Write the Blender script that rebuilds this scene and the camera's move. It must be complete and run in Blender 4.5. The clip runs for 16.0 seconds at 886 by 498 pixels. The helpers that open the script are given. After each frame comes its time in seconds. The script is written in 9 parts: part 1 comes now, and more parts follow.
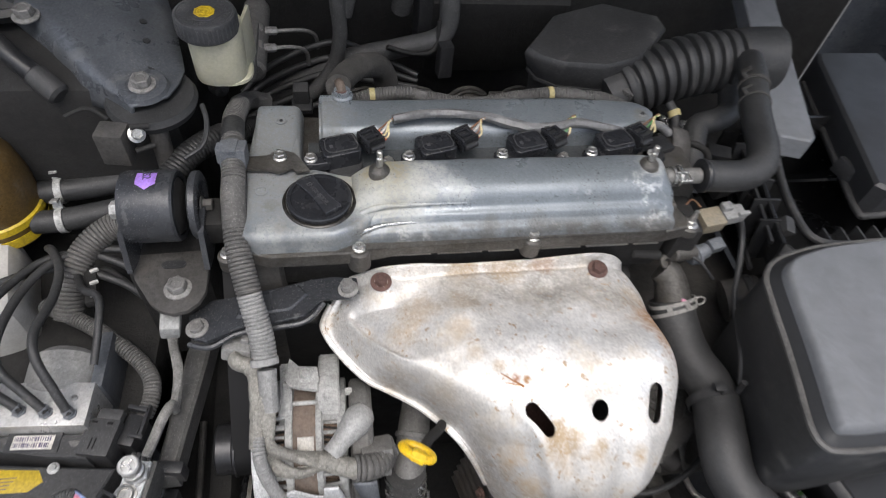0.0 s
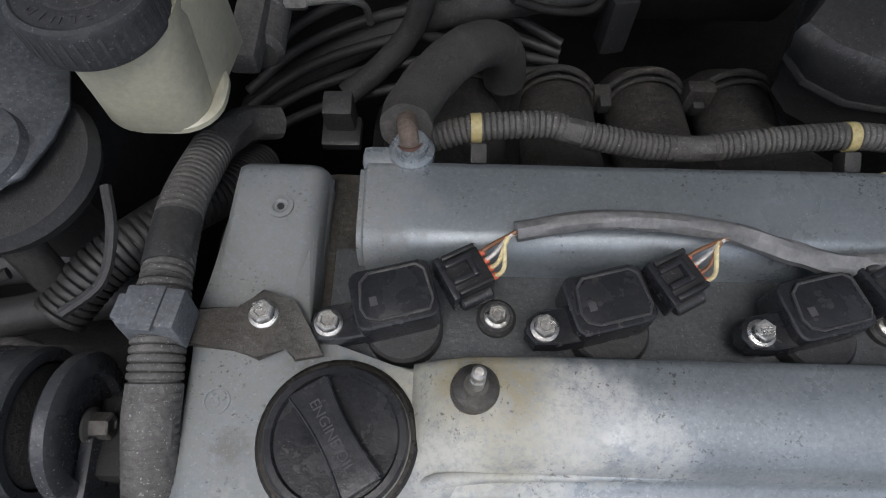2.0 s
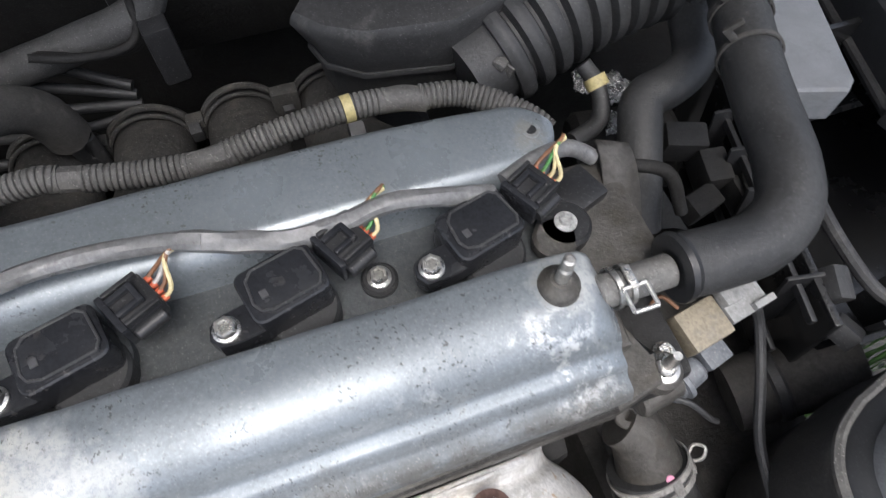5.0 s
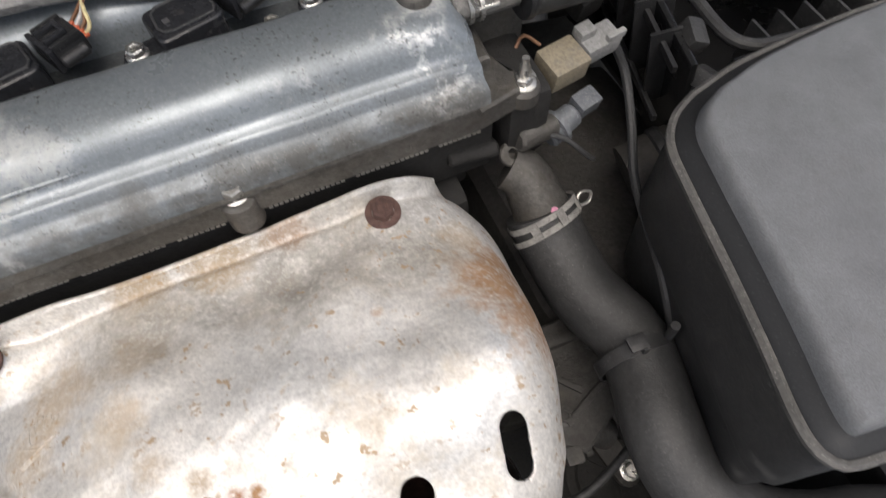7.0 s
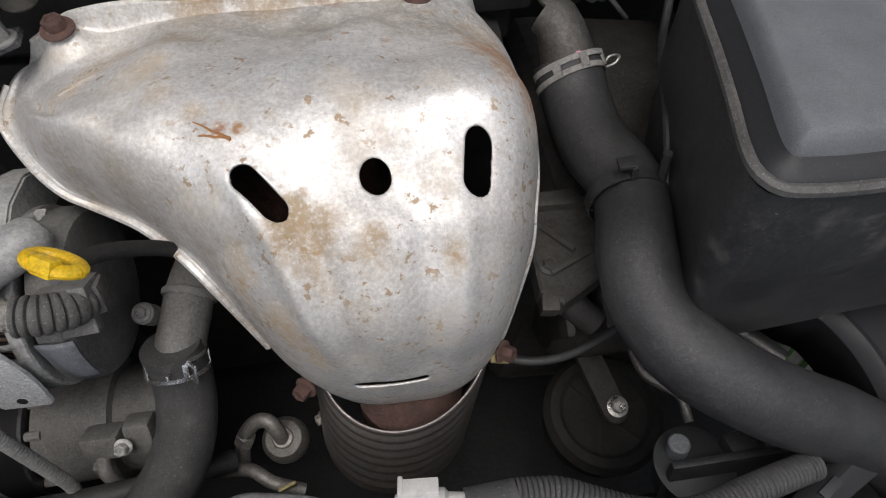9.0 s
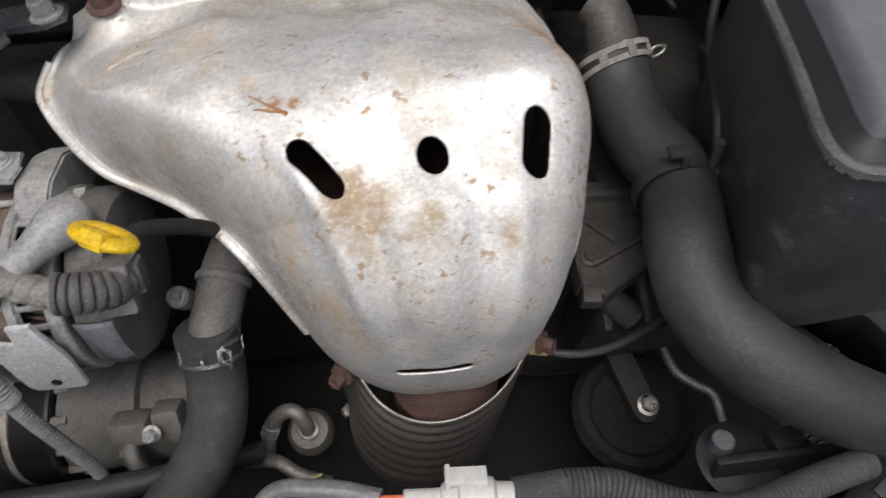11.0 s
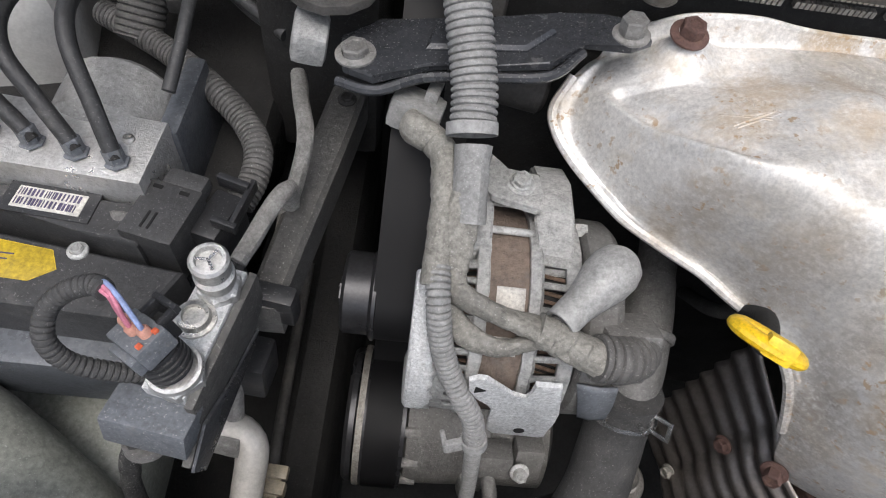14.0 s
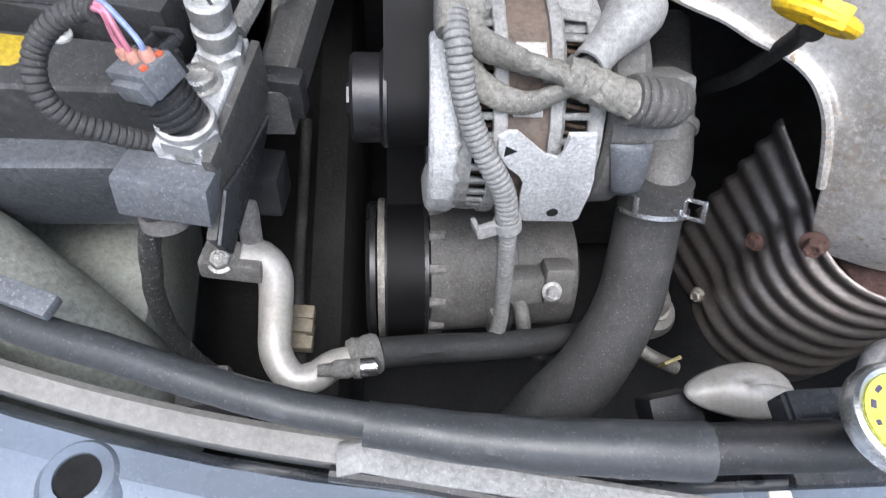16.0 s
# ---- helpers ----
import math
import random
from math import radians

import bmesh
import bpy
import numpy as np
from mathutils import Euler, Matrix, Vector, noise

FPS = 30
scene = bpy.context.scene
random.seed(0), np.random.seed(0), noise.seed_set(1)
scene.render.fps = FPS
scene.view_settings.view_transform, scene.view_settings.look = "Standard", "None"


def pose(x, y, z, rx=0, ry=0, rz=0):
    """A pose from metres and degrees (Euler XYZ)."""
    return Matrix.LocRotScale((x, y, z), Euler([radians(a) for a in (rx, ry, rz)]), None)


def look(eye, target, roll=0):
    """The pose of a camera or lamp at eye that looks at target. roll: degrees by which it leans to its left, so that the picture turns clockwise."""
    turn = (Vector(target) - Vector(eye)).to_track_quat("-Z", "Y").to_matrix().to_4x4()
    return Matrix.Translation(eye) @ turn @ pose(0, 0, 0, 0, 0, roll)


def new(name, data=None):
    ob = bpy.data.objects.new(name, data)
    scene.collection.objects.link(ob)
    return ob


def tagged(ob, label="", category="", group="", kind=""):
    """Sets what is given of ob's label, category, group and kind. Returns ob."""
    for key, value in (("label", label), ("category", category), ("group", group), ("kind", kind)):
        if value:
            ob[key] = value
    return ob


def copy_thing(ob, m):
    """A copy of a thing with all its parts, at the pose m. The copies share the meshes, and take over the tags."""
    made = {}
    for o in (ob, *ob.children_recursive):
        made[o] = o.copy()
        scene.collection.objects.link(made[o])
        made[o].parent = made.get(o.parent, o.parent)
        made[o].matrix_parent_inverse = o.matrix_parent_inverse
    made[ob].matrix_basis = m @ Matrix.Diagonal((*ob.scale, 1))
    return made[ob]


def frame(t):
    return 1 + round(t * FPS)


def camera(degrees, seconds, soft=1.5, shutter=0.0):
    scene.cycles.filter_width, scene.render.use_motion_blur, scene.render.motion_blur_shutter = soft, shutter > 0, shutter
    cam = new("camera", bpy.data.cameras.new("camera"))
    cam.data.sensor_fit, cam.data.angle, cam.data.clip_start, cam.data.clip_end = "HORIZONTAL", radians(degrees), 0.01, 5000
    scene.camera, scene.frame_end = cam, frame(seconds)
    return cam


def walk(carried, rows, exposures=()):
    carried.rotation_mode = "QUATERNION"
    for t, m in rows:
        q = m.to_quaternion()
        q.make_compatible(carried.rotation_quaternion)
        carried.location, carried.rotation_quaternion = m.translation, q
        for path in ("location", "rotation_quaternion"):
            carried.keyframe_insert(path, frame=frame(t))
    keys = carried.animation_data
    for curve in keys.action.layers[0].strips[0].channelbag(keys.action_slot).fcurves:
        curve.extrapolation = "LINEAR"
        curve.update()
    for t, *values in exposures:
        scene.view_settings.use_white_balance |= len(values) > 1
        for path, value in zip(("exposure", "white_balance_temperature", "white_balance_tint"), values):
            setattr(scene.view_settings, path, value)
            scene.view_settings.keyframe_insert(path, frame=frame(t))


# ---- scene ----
# the camera and its way
cam = camera(71.5, 16.0, soft=1.05, shutter=0.4)
PATH = [
    (0, (0.012, 0.014, 1.274), (0.315, 1.223, -0.29), 8.4),
    (0.5, (0.024, 0.137, 1.235), (0.237, 1.256, -0.409), 7.8),
    (1, (0.033, 0.262, 1.18), (0.135, 1.298, -0.527), 4.5),
    (1.5, (0.034, 0.345, 1.129), (0.064, 1.283, -0.637), 2.4),
    (2, (0.03, 0.375, 1.106), (0.029, 1.26, -0.688), 1.3),
    (2.5, (0.038, 0.375, 1.103), (0.024, 1.259, -0.691), -0.2),
    (3, (0.078, 0.376, 1.103), (0.13, 1.278, -0.681), 0.8),
    (3.5, (0.134, 0.381, 1.107), (0.315, 1.295, -0.663), 3.3),
    (4, (0.188, 0.377, 1.111), (0.473, 1.287, -0.647), 4.6),
    (4.2, (0.206, 0.374, 1.109), (0.533, 1.272, -0.647), 5.4),
    (6.3, (0.23, 0.24, 1.1), (0.593, 1.123, -0.657), 0.3),
    (6.5, (0.227, 0.221, 1.095), (0.58, 1.108, -0.662), -0.8),
    (7, (0.231, 0.175, 1.08), (0.56, 1.055, -0.686), -3.1),
    (7.5, (0.244, 0.131, 1.066), (0.52, 1.083, -0.672), -2.3),
    (8, (0.256, 0.072, 1.052), (0.437, 1.124, -0.639), -3.0),
    (8.5, (0.234, 0.017, 1.031), (0.415, 1.176, -0.588), -0.4),
    (8.7, (0.232, 0.003, 1.005), (0.384, 1.166, -0.614), -1.0),
    (10.8, (0.215, -0.007, 0.991), (0.365, 1.193, -0.602), -1.0),
    (11, (0.204, -0.003, 0.988), (0.352, 1.178, -0.619), -0.0),
    (11.5, (0.152, 0.002, 0.975), (0.258, 1.098, -0.695), 1.6),
    (12, (0.1, 0.007, 0.979), (0.175, 1.083, -0.706), 1.8),
    (12.5, (0.04, 0.022, 0.984), (0.119, 1.122, -0.685), 4.9),
    (13, (-0.013, 0.042, 0.984), (0.073, 1.135, -0.689), 9.3),
    (13.5, (-0.068, 0.07, 0.981), (0.035, 1.162, -0.691), 12.3),
    (14, (-0.093, 0.084, 0.975), (0.021, 1.16, -0.707), 11.5),
    (14.5, (-0.097, 0.073, 0.966), (0.028, 1.151, -0.714), 11.0),
    (15, (-0.113, 0.045, 0.928), (0.006, 1.143, -0.74), 6.3),
    (15.5, (-0.111, 0.017, 0.915), (0.038, 1.072, -0.778), 6.3),
    (16, (-0.105, 0.006, 0.904), (0.055, 1.004, -0.822), 7.4),
]
EXPOSURES = [(0.0, -0.1, 6350, 10), (0.5, -0.45, 6400, 10), (1.0, -0.75, 6350, 10), (1.5, -0.85, 6250, 10), (2.0, -0.4, 6200, 10), (2.5, 0.15, 6150, 10), (3.5, 0.25, 6050, 10), (4.2, 0.3, 6000, 10), (6.3, 0.05, 6700, 10), (7.5, -0.55, 6650, 10), (8.1, -0.70, 6550, 10), (8.7, -0.68, 6450, 10), (10.8, -0.50, 6420, 10), (11.5, -0.42, 6400, 10), (12.5, -0.50, 6400, 10), (13.2, -0.3, 6350, 10), (14.5, 0.0, 6300, 10), (15.2, 0.22, 6300, 10), (16.0, 0.55, 5950, 10)]
walk(cam, [(t, look(eye, target, roll)) for t, eye, target, roll in PATH], EXPOSURES)

# overcast daylight: a pale sky and one wide, weak sun ahead of the car
world = bpy.data.worlds.new("overcast_sky")
scene.world = world
world.use_nodes = True
wn = world.node_tree
sky = wn.nodes.new("ShaderNodeTexSky")
sky.sky_type, sky.sun_disc = "NISHITA", False
sky.sun_elevation, sky.sun_rotation = radians(70), radians(190)
sky.air_density, sky.dust_density, sky.ozone_density = 1.0, 6.0, 1.0
pale = wn.nodes.new("ShaderNodeHueSaturation")
pale.inputs["Saturation"].default_value = 0.62
wn.links.new(sky.outputs["Color"], pale.inputs["Color"])
wn.links.new(pale.outputs["Color"], wn.nodes["Background"].inputs["Color"])
wn.nodes["Background"].inputs["Strength"].default_value = 0.25
sun = new("sun", bpy.data.lights.new("sun", "SUN"))
sun.data.energy, sun.data.angle, sun.data.color = 0.65, radians(30), (1.0, 0.985, 0.965)
sun.matrix_world = look((-0.1, -0.75, 4.2), (0.15, 0.35, 0.7))

# ---- materials ----
def material(name, base, other=None, rough=0.5, metal=0.0, coarse=18.0, fine=160.0, mixing=0.5, bump=0.15, dust=None, dusty=0.0, coat=0.0, spread=0.1, specks=0.0, stains=(), worn=None, grain=1.0, edge=0.5, freckle=None, dents=0.0, pits=0.0, grime_shade=None):
    """Two colours mixed by coarse noise; blotches, grain and specks; a film of dust in patches; stains of their own
    place and shape; worn: bare metal where the paint has gone. All at real size, by the place in the world."""
    m = bpy.data.materials.new(name)
    m.use_nodes = True
    n, l = m.node_tree.nodes, m.node_tree.links
    bs = n["Principled BSDF"]
    where = n.new("ShaderNodeNewGeometry").outputs["Position"]

    def noisy(scale, detail, rough_=0.6):
        t = n.new("ShaderNodeTexNoise")
        t.inputs["Scale"].default_value, t.inputs["Detail"].default_value, t.inputs["Roughness"].default_value = scale, detail, rough_
        l.new(where, t.inputs["Vector"])
        return t.outputs["Fac"]

    def ramp(fac, lo, hi, a=0.0, b=1.0):
        r = n.new("ShaderNodeMapRange")
        for k, v in (("From Min", lo), ("From Max", hi), ("To Min", a), ("To Max", b)):
            r.inputs[k].default_value = v
        l.new(fac, r.inputs["Value"])
        return r.outputs["Result"]

    def times(a, b):
        t = n.new("ShaderNodeMath")
        t.operation = "MULTIPLY"
        for sock, v in zip(t.inputs, (a, b)):
            if isinstance(v, float):
                sock.default_value = v
            else:
                l.new(v, sock)
        return t.outputs[0]

    def mix(fac, a, b, blend="MIX"):
        x = n.new("ShaderNodeMix")
        x.data_type, x.blend_type = "RGBA", blend
        if isinstance(fac, float):
            x.inputs["Factor"].default_value = fac
        else:
            l.new(fac, x.inputs["Factor"])
        for sock, v in ((x.inputs["A"], a), (x.inputs["B"], b)):
            if isinstance(v, tuple):
                sock.default_value = (*v, 1)
            else:
                l.new(v, sock)
        return x.outputs["Result"]

    def blend(fac, a, b):
        x = n.new("ShaderNodeMix")
        l.new(fac, x.inputs["Factor"])
        for sock, v in ((x.inputs["A"], a), (x.inputs["B"], b)):
            if isinstance(v, float):
                sock.default_value = v
            else:
                l.new(v, sock)
        return x.outputs["Result"]

    def grey(fac):
        g = n.new("ShaderNodeCombineColor")
        for k in ("Red", "Green", "Blue"):
            l.new(fac, g.inputs[k])
        return g.outputs["Color"]

    a, b, mid = noisy(coarse, 6), noisy(fine * 1.5, 8, 0.72), noisy(coarse * 6, 8, 0.7)
    other = other or tuple(c * 0.72 for c in base)
    colour = mix(ramp(a, 0.5 - mixing * 0.25, 0.5 + mixing * 0.25), base, other)
    colour = mix(1.0, colour, grey(ramp(mid, 0.3, 0.7, 1 - 0.15 * grain, 1 + 0.14 * grain)), "MULTIPLY")
    colour = mix(1.0, colour, grey(ramp(b, 0.36, 0.64, 1 - 0.28 * grain, 1 + 0.26 * grain)), "MULTIPLY")
    if edge:
        shape = n.new("ShaderNodeNewGeometry").outputs["Pointiness"]
        rubbed = times(ramp(shape, 0.545, 0.64), ramp(noisy(190, 6, 0.7), 0.38, 0.6, 0.1, edge))
        colour = mix(rubbed, colour, tuple(min(0.85, c * 1.6 + 0.02) for c in base))
    rough_out = ramp(a, 0.35, 0.65, max(0.05, rough - spread), min(1, rough + spread))
    metal_out = float(metal)
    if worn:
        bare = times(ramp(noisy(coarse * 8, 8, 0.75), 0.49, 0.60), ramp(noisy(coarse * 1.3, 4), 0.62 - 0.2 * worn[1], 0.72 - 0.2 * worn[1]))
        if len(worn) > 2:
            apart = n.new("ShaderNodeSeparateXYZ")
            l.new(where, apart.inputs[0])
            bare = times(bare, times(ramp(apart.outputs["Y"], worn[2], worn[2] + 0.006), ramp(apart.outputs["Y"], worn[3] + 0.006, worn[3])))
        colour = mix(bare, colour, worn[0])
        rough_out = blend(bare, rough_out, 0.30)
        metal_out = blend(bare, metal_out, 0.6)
    if dust:
        film = times(ramp(noisy(coarse * 2.3, 9, 0.68), 0.68 - 0.42 * dusty, 0.80 - 0.25 * dusty), min(1.0, 0.35 + dusty * 0.6))
        colour = mix(film, colour, dust)
        rough_out = blend(film, rough_out, 0.9)
        if metal or worn:
            metal_out = blend(film, metal_out, metal * 0.25)
    for centre, radius, tint, amount in stains:
        flat = n.new("ShaderNodeVectorMath")
        flat.operation = "MULTIPLY"
        l.new(where, flat.inputs[0])
        flat.inputs[1].default_value = (1, 1, 0.35)
        d = n.new("ShaderNodeVectorMath")
        d.operation = "DISTANCE"
        l.new(flat.outputs[0], d.inputs[0])
        d.inputs[1].default_value = (centre[0], centre[1], centre[2] * 0.35)
        edge = n.new("ShaderNodeMath")
        edge.operation = "MULTIPLY_ADD"
        l.new(noisy(70, 8, 0.7), edge.inputs[0])
        edge.inputs[1].default_value = radius * 2.6
        l.new(d.outputs["Value"], edge.inputs[2])
        f = times(ramp(edge.outputs[0], radius * 2.6, radius * 1.85), amount)
        f = times(f, ramp(noisy(260, 8, 0.8), 0.36, 0.53, 0.12, 1.0))
        colour = mix(f, colour, tint)
        rough_out = blend(f, rough_out, 0.85)
        metal_out = blend(f, metal_out, 0.05)
    # browner towards the front: grime, with shade painted into the same colour
    if grime_shade:
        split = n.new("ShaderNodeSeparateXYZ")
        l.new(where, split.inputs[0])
        f = times(times(ramp(split.outputs["Y"], grime_shade[2], grime_shade[1]), ramp(noisy(46, 7, 0.7), 0.36, 0.56, 0.15, 1.0)), times(ramp(split.outputs["X"], 0.03, 0.12, 0.25, 1.0), float(grime_shade[3])))
        colour = mix(f, colour, grime_shade[0])
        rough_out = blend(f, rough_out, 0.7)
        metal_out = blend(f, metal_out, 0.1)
    if freckle:
        spots = times(ramp(noisy(170, 4, 0.6), 0.595, 0.63), ramp(noisy(24, 4), 0.45, 0.56))
        spots = times(spots, float(freckle[1]))
        colour = mix(spots, colour, freckle[0])
        rough_out = blend(spots, rough_out, 0.85)
    if pits:
        holes = times(times(ramp(noisy(480, 3, 0.6), 0.60, 0.645), ramp(noisy(38, 5, 0.7), 0.46, 0.60)), float(pits))
        colour = mix(holes, colour, (0.035, 0.031, 0.025))
        rough_out = blend(holes, rough_out, 0.9)
    if specks:
        dots = times(ramp(noisy(900, 4, 0.55), 0.635, 0.67), min(1.0, specks * 1.5))
        colour = mix(dots, colour, (0.46, 0.45, 0.43))
        rough_out = blend(dots, rough_out, 0.9)
    l.new(colour, bs.inputs["Base Color"])
    l.new(rough_out, bs.inputs["Roughness"])
    if isinstance(metal_out, float):
        bs.inputs["Metallic"].default_value = metal_out
    else:
        l.new(metal_out, bs.inputs["Metallic"])
    bs.inputs["Coat Weight"].default_value = coat
    if bump:
        bp = n.new("ShaderNodeBump")
        bp.inputs["Strength"].default_value, bp.inputs["Distance"].default_value = min(1.0, bump * 2.2), 0.001
        h = n.new("ShaderNodeMath")
        h.operation = "MULTIPLY_ADD"
        l.new(mid, h.inputs[0])
        h.inputs[1].default_value = 1.5
        l.new(b, h.inputs[2])
        l.new(h.outputs[0], bp.inputs["Height"])
        if dents:
            dn = n.new("ShaderNodeBump")
            dn.inputs["Strength"].default_value, dn.inputs["Distance"].default_value = 1.0, dents
            l.new(noisy(17, 2, 0.35), dn.inputs["Height"])
            l.new(dn.outputs["Normal"], bp.inputs["Normal"])
        l.new(bp.outputs["Normal"], bs.inputs["Normal"])
    return m


DUST = (0.195, 0.188, 0.175)
OIL = (0.25, 0.215, 0.13)
GRIMY = (0.115, 0.105, 0.088)
CREAM = (0.40, 0.385, 0.315)
PALE = (0.52, 0.53, 0.515)
# the front ledges' dark brown is part grime, part shade put into the colour
M_CAST = material("cast_aluminium", (0.255, 0.284, 0.308), (0.170, 0.191, 0.208), 0.36, 0.42, 11, 300, 0.9, 0.05, (0.31, 0.30, 0.27), 0.14, spread=0.13, specks=0.22, worn=((0.60, 0.615, 0.62), 0.40, 0.372, 0.422), grain=0.45, pits=0.6, grime_shade=((0.075, 0.069, 0.058), 0.384, 0.3965, 0.75), stains=[((0.020, 0.428, 0.848), 0.034, CREAM, 0.75), ((0.055, 0.428, 0.852), 0.036, CREAM, 0.8), ((0.090, 0.426, 0.855), 0.022, PALE, 0.55), ((0.118, 0.415, 0.852), 0.012, PALE, 0.5), ((0.044, 0.444, 0.858), 0.017, OIL, 0.75), ((0.062, 0.436, 0.858), 0.012, OIL, 0.6), ((0.030, 0.405, 0.838), 0.018, PALE, 0.6), ((0.327, 0.436, 0.858), 0.016, PALE, 0.7), ((0.320, 0.435, 0.856), 0.009, (0.09, 0.08, 0.06), 0.8), ((-0.055, 0.500, 0.842), 0.060, (0.205, 0.207, 0.200), 0.85), ((-0.055, 0.420, 0.836), 0.050, (0.235, 0.240, 0.235), 0.8), ((-0.005, 0.530, 0.842), 0.024, (0.20, 0.203, 0.198), 0.7), ((-0.020, 0.385, 0.826), 0.020, PALE, 0.5), ((-0.058, 0.382, 0.822), 0.014, PALE, 0.5), ((0.075, 0.394, 0.826), 0.014, PALE, 0.5)] + [((x, 0.386, 0.820), r, GRIMY, 0.45) for x, r in ((-0.048, 0.008), (0.022, 0.011), (0.150, 0.009), (0.196, 0.010), (0.318, 0.010))] + [((-0.058, 0.412, 0.836), 0.008, GRIMY, 0.5), ((-0.030, 0.452, 0.836), 0.010, GRIMY, 0.5), ((0.345, 0.5260, 0.845), 0.010, (0.20, 0.17, 0.12), 0.4)])
M_WORN = material("worn_bright_casting", (0.44, 0.45, 0.45), (0.26, 0.275, 0.28), 0.28, 0.85, 40, 300, 0.8, 0.2, (0.16, 0.14, 0.11), 0.2, spread=0.12, specks=0.15, grain=0.5)
M_CASTD = material("oily_cast_aluminium", (0.12, 0.115, 0.107), (0.058, 0.054, 0.048), 0.45, 0.5, 25, 240, 0.8, 0.3, (0.06, 0.05, 0.036), 0.45, specks=0.12)
M_OILY = material("oily_black_seat", (0.022, 0.020, 0.017), (0.014, 0.013, 0.011), 0.22, 0.2, 60, 300, 0.8, 0.1, (0.10, 0.085, 0.06), 0.2)
# the cover's casting in a darker tone, for the well and plug towers
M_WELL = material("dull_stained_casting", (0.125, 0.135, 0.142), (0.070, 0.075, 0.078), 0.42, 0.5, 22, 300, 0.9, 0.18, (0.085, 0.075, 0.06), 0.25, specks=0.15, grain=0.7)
M_ALT = material("bare_die_cast", (0.47, 0.475, 0.465), (0.25, 0.25, 0.24), 0.5, 0.35, 34, 280, 0.9, 0.7, (0.20, 0.195, 0.185), 0.25, specks=0.65, grain=1.15, edge=0.8)
M_COMP = material("dirty_die_cast", (0.215, 0.211, 0.203), (0.125, 0.122, 0.116), 0.55, 0.35, 28, 280, 0.9, 0.4, (0.12, 0.112, 0.10), 0.35, specks=0.5, grain=0.8, edge=0.8)
M_BOOT = material("pale_rubber_boot", (0.31, 0.31, 0.305), (0.25, 0.25, 0.243), 0.4, 0, 25, 260, 0.8, 0.12, (0.42, 0.415, 0.40), 0.2, specks=0.2)
M_CHROME = material("bright_plated_steel", (0.86, 0.86, 0.85), (0.70, 0.70, 0.69), 0.2, 0.95, 80, 400, 0.6, 0.08, DUST, 0.08, grain=0.4)
# darker than the body paint, to dim its bounce and reflections
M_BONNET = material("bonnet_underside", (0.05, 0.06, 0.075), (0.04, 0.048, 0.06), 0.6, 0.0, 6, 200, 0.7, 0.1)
M_SPECK = material("speckled_black_pipe", (0.045, 0.044, 0.042), (0.03, 0.03, 0.029), 0.6, 0, 60, 300, 0.8, 0.5, (0.38, 0.365, 0.34), 0.22, specks=1.0)
M_CRUST = material("oxidised_white_aluminium", (0.84, 0.85, 0.85), (0.62, 0.63, 0.63), 0.38, 0.35, 70, 380, 0.9, 1.0, (0.30, 0.29, 0.28), 0.2, specks=0.4, grain=1.0)
M_TAPE = material("dirty_cloth_tape", (0.29, 0.28, 0.25), (0.175, 0.168, 0.15), 0.62, 0, 34, 260, 0.9, 0.6, (0.30, 0.29, 0.27), 0.3, specks=0.5, grain=1.3)
M_SHINE = material("machined_aluminium", (0.72, 0.72, 0.71), (0.42, 0.42, 0.41), 0.36, 0.8, 60, 420, 0.9, 0.25, (0.20, 0.19, 0.18), 0.3, specks=0.4, grain=0.6)
M_ZINC = material("zinc_steel", (0.62, 0.61, 0.58), (0.40, 0.39, 0.36), 0.33, 0.9, 80, 500, 0.6, 0.15, DUST, 0.15)
RUSTY = (0.36, 0.20, 0.095)
TAN = (0.40, 0.295, 0.175)
FILM = (0.19, 0.175, 0.145)
FILM_PATCHES = [((0.235, 0.350, 0.785), 0.036, FILM, 0.45), ((0.185, 0.348, 0.785), 0.036, FILM, 0.45), ((0.135, 0.350, 0.782), 0.032, FILM, 0.4), ((0.285, 0.345, 0.782), 0.028, FILM, 0.5), ((0.205, 0.318, 0.785), 0.016, FILM, 0.35), ((0.100, 0.345, 0.778), 0.018, FILM, 0.35), ((0.262, 0.322, 0.785), 0.016, FILM, 0.5)]
RUST_PATCHES = [((0.308, 0.300, 0.765), 0.026, RUSTY, 0.95), ((0.312, 0.270, 0.760), 0.022, RUSTY, 0.9), ((0.316, 0.318, 0.755), 0.014, RUSTY, 0.8), ((0.240, 0.300, 0.795), 0.004, RUSTY, 0.8), ((0.210, 0.376, 0.775), 0.014, RUSTY, 0.5)]
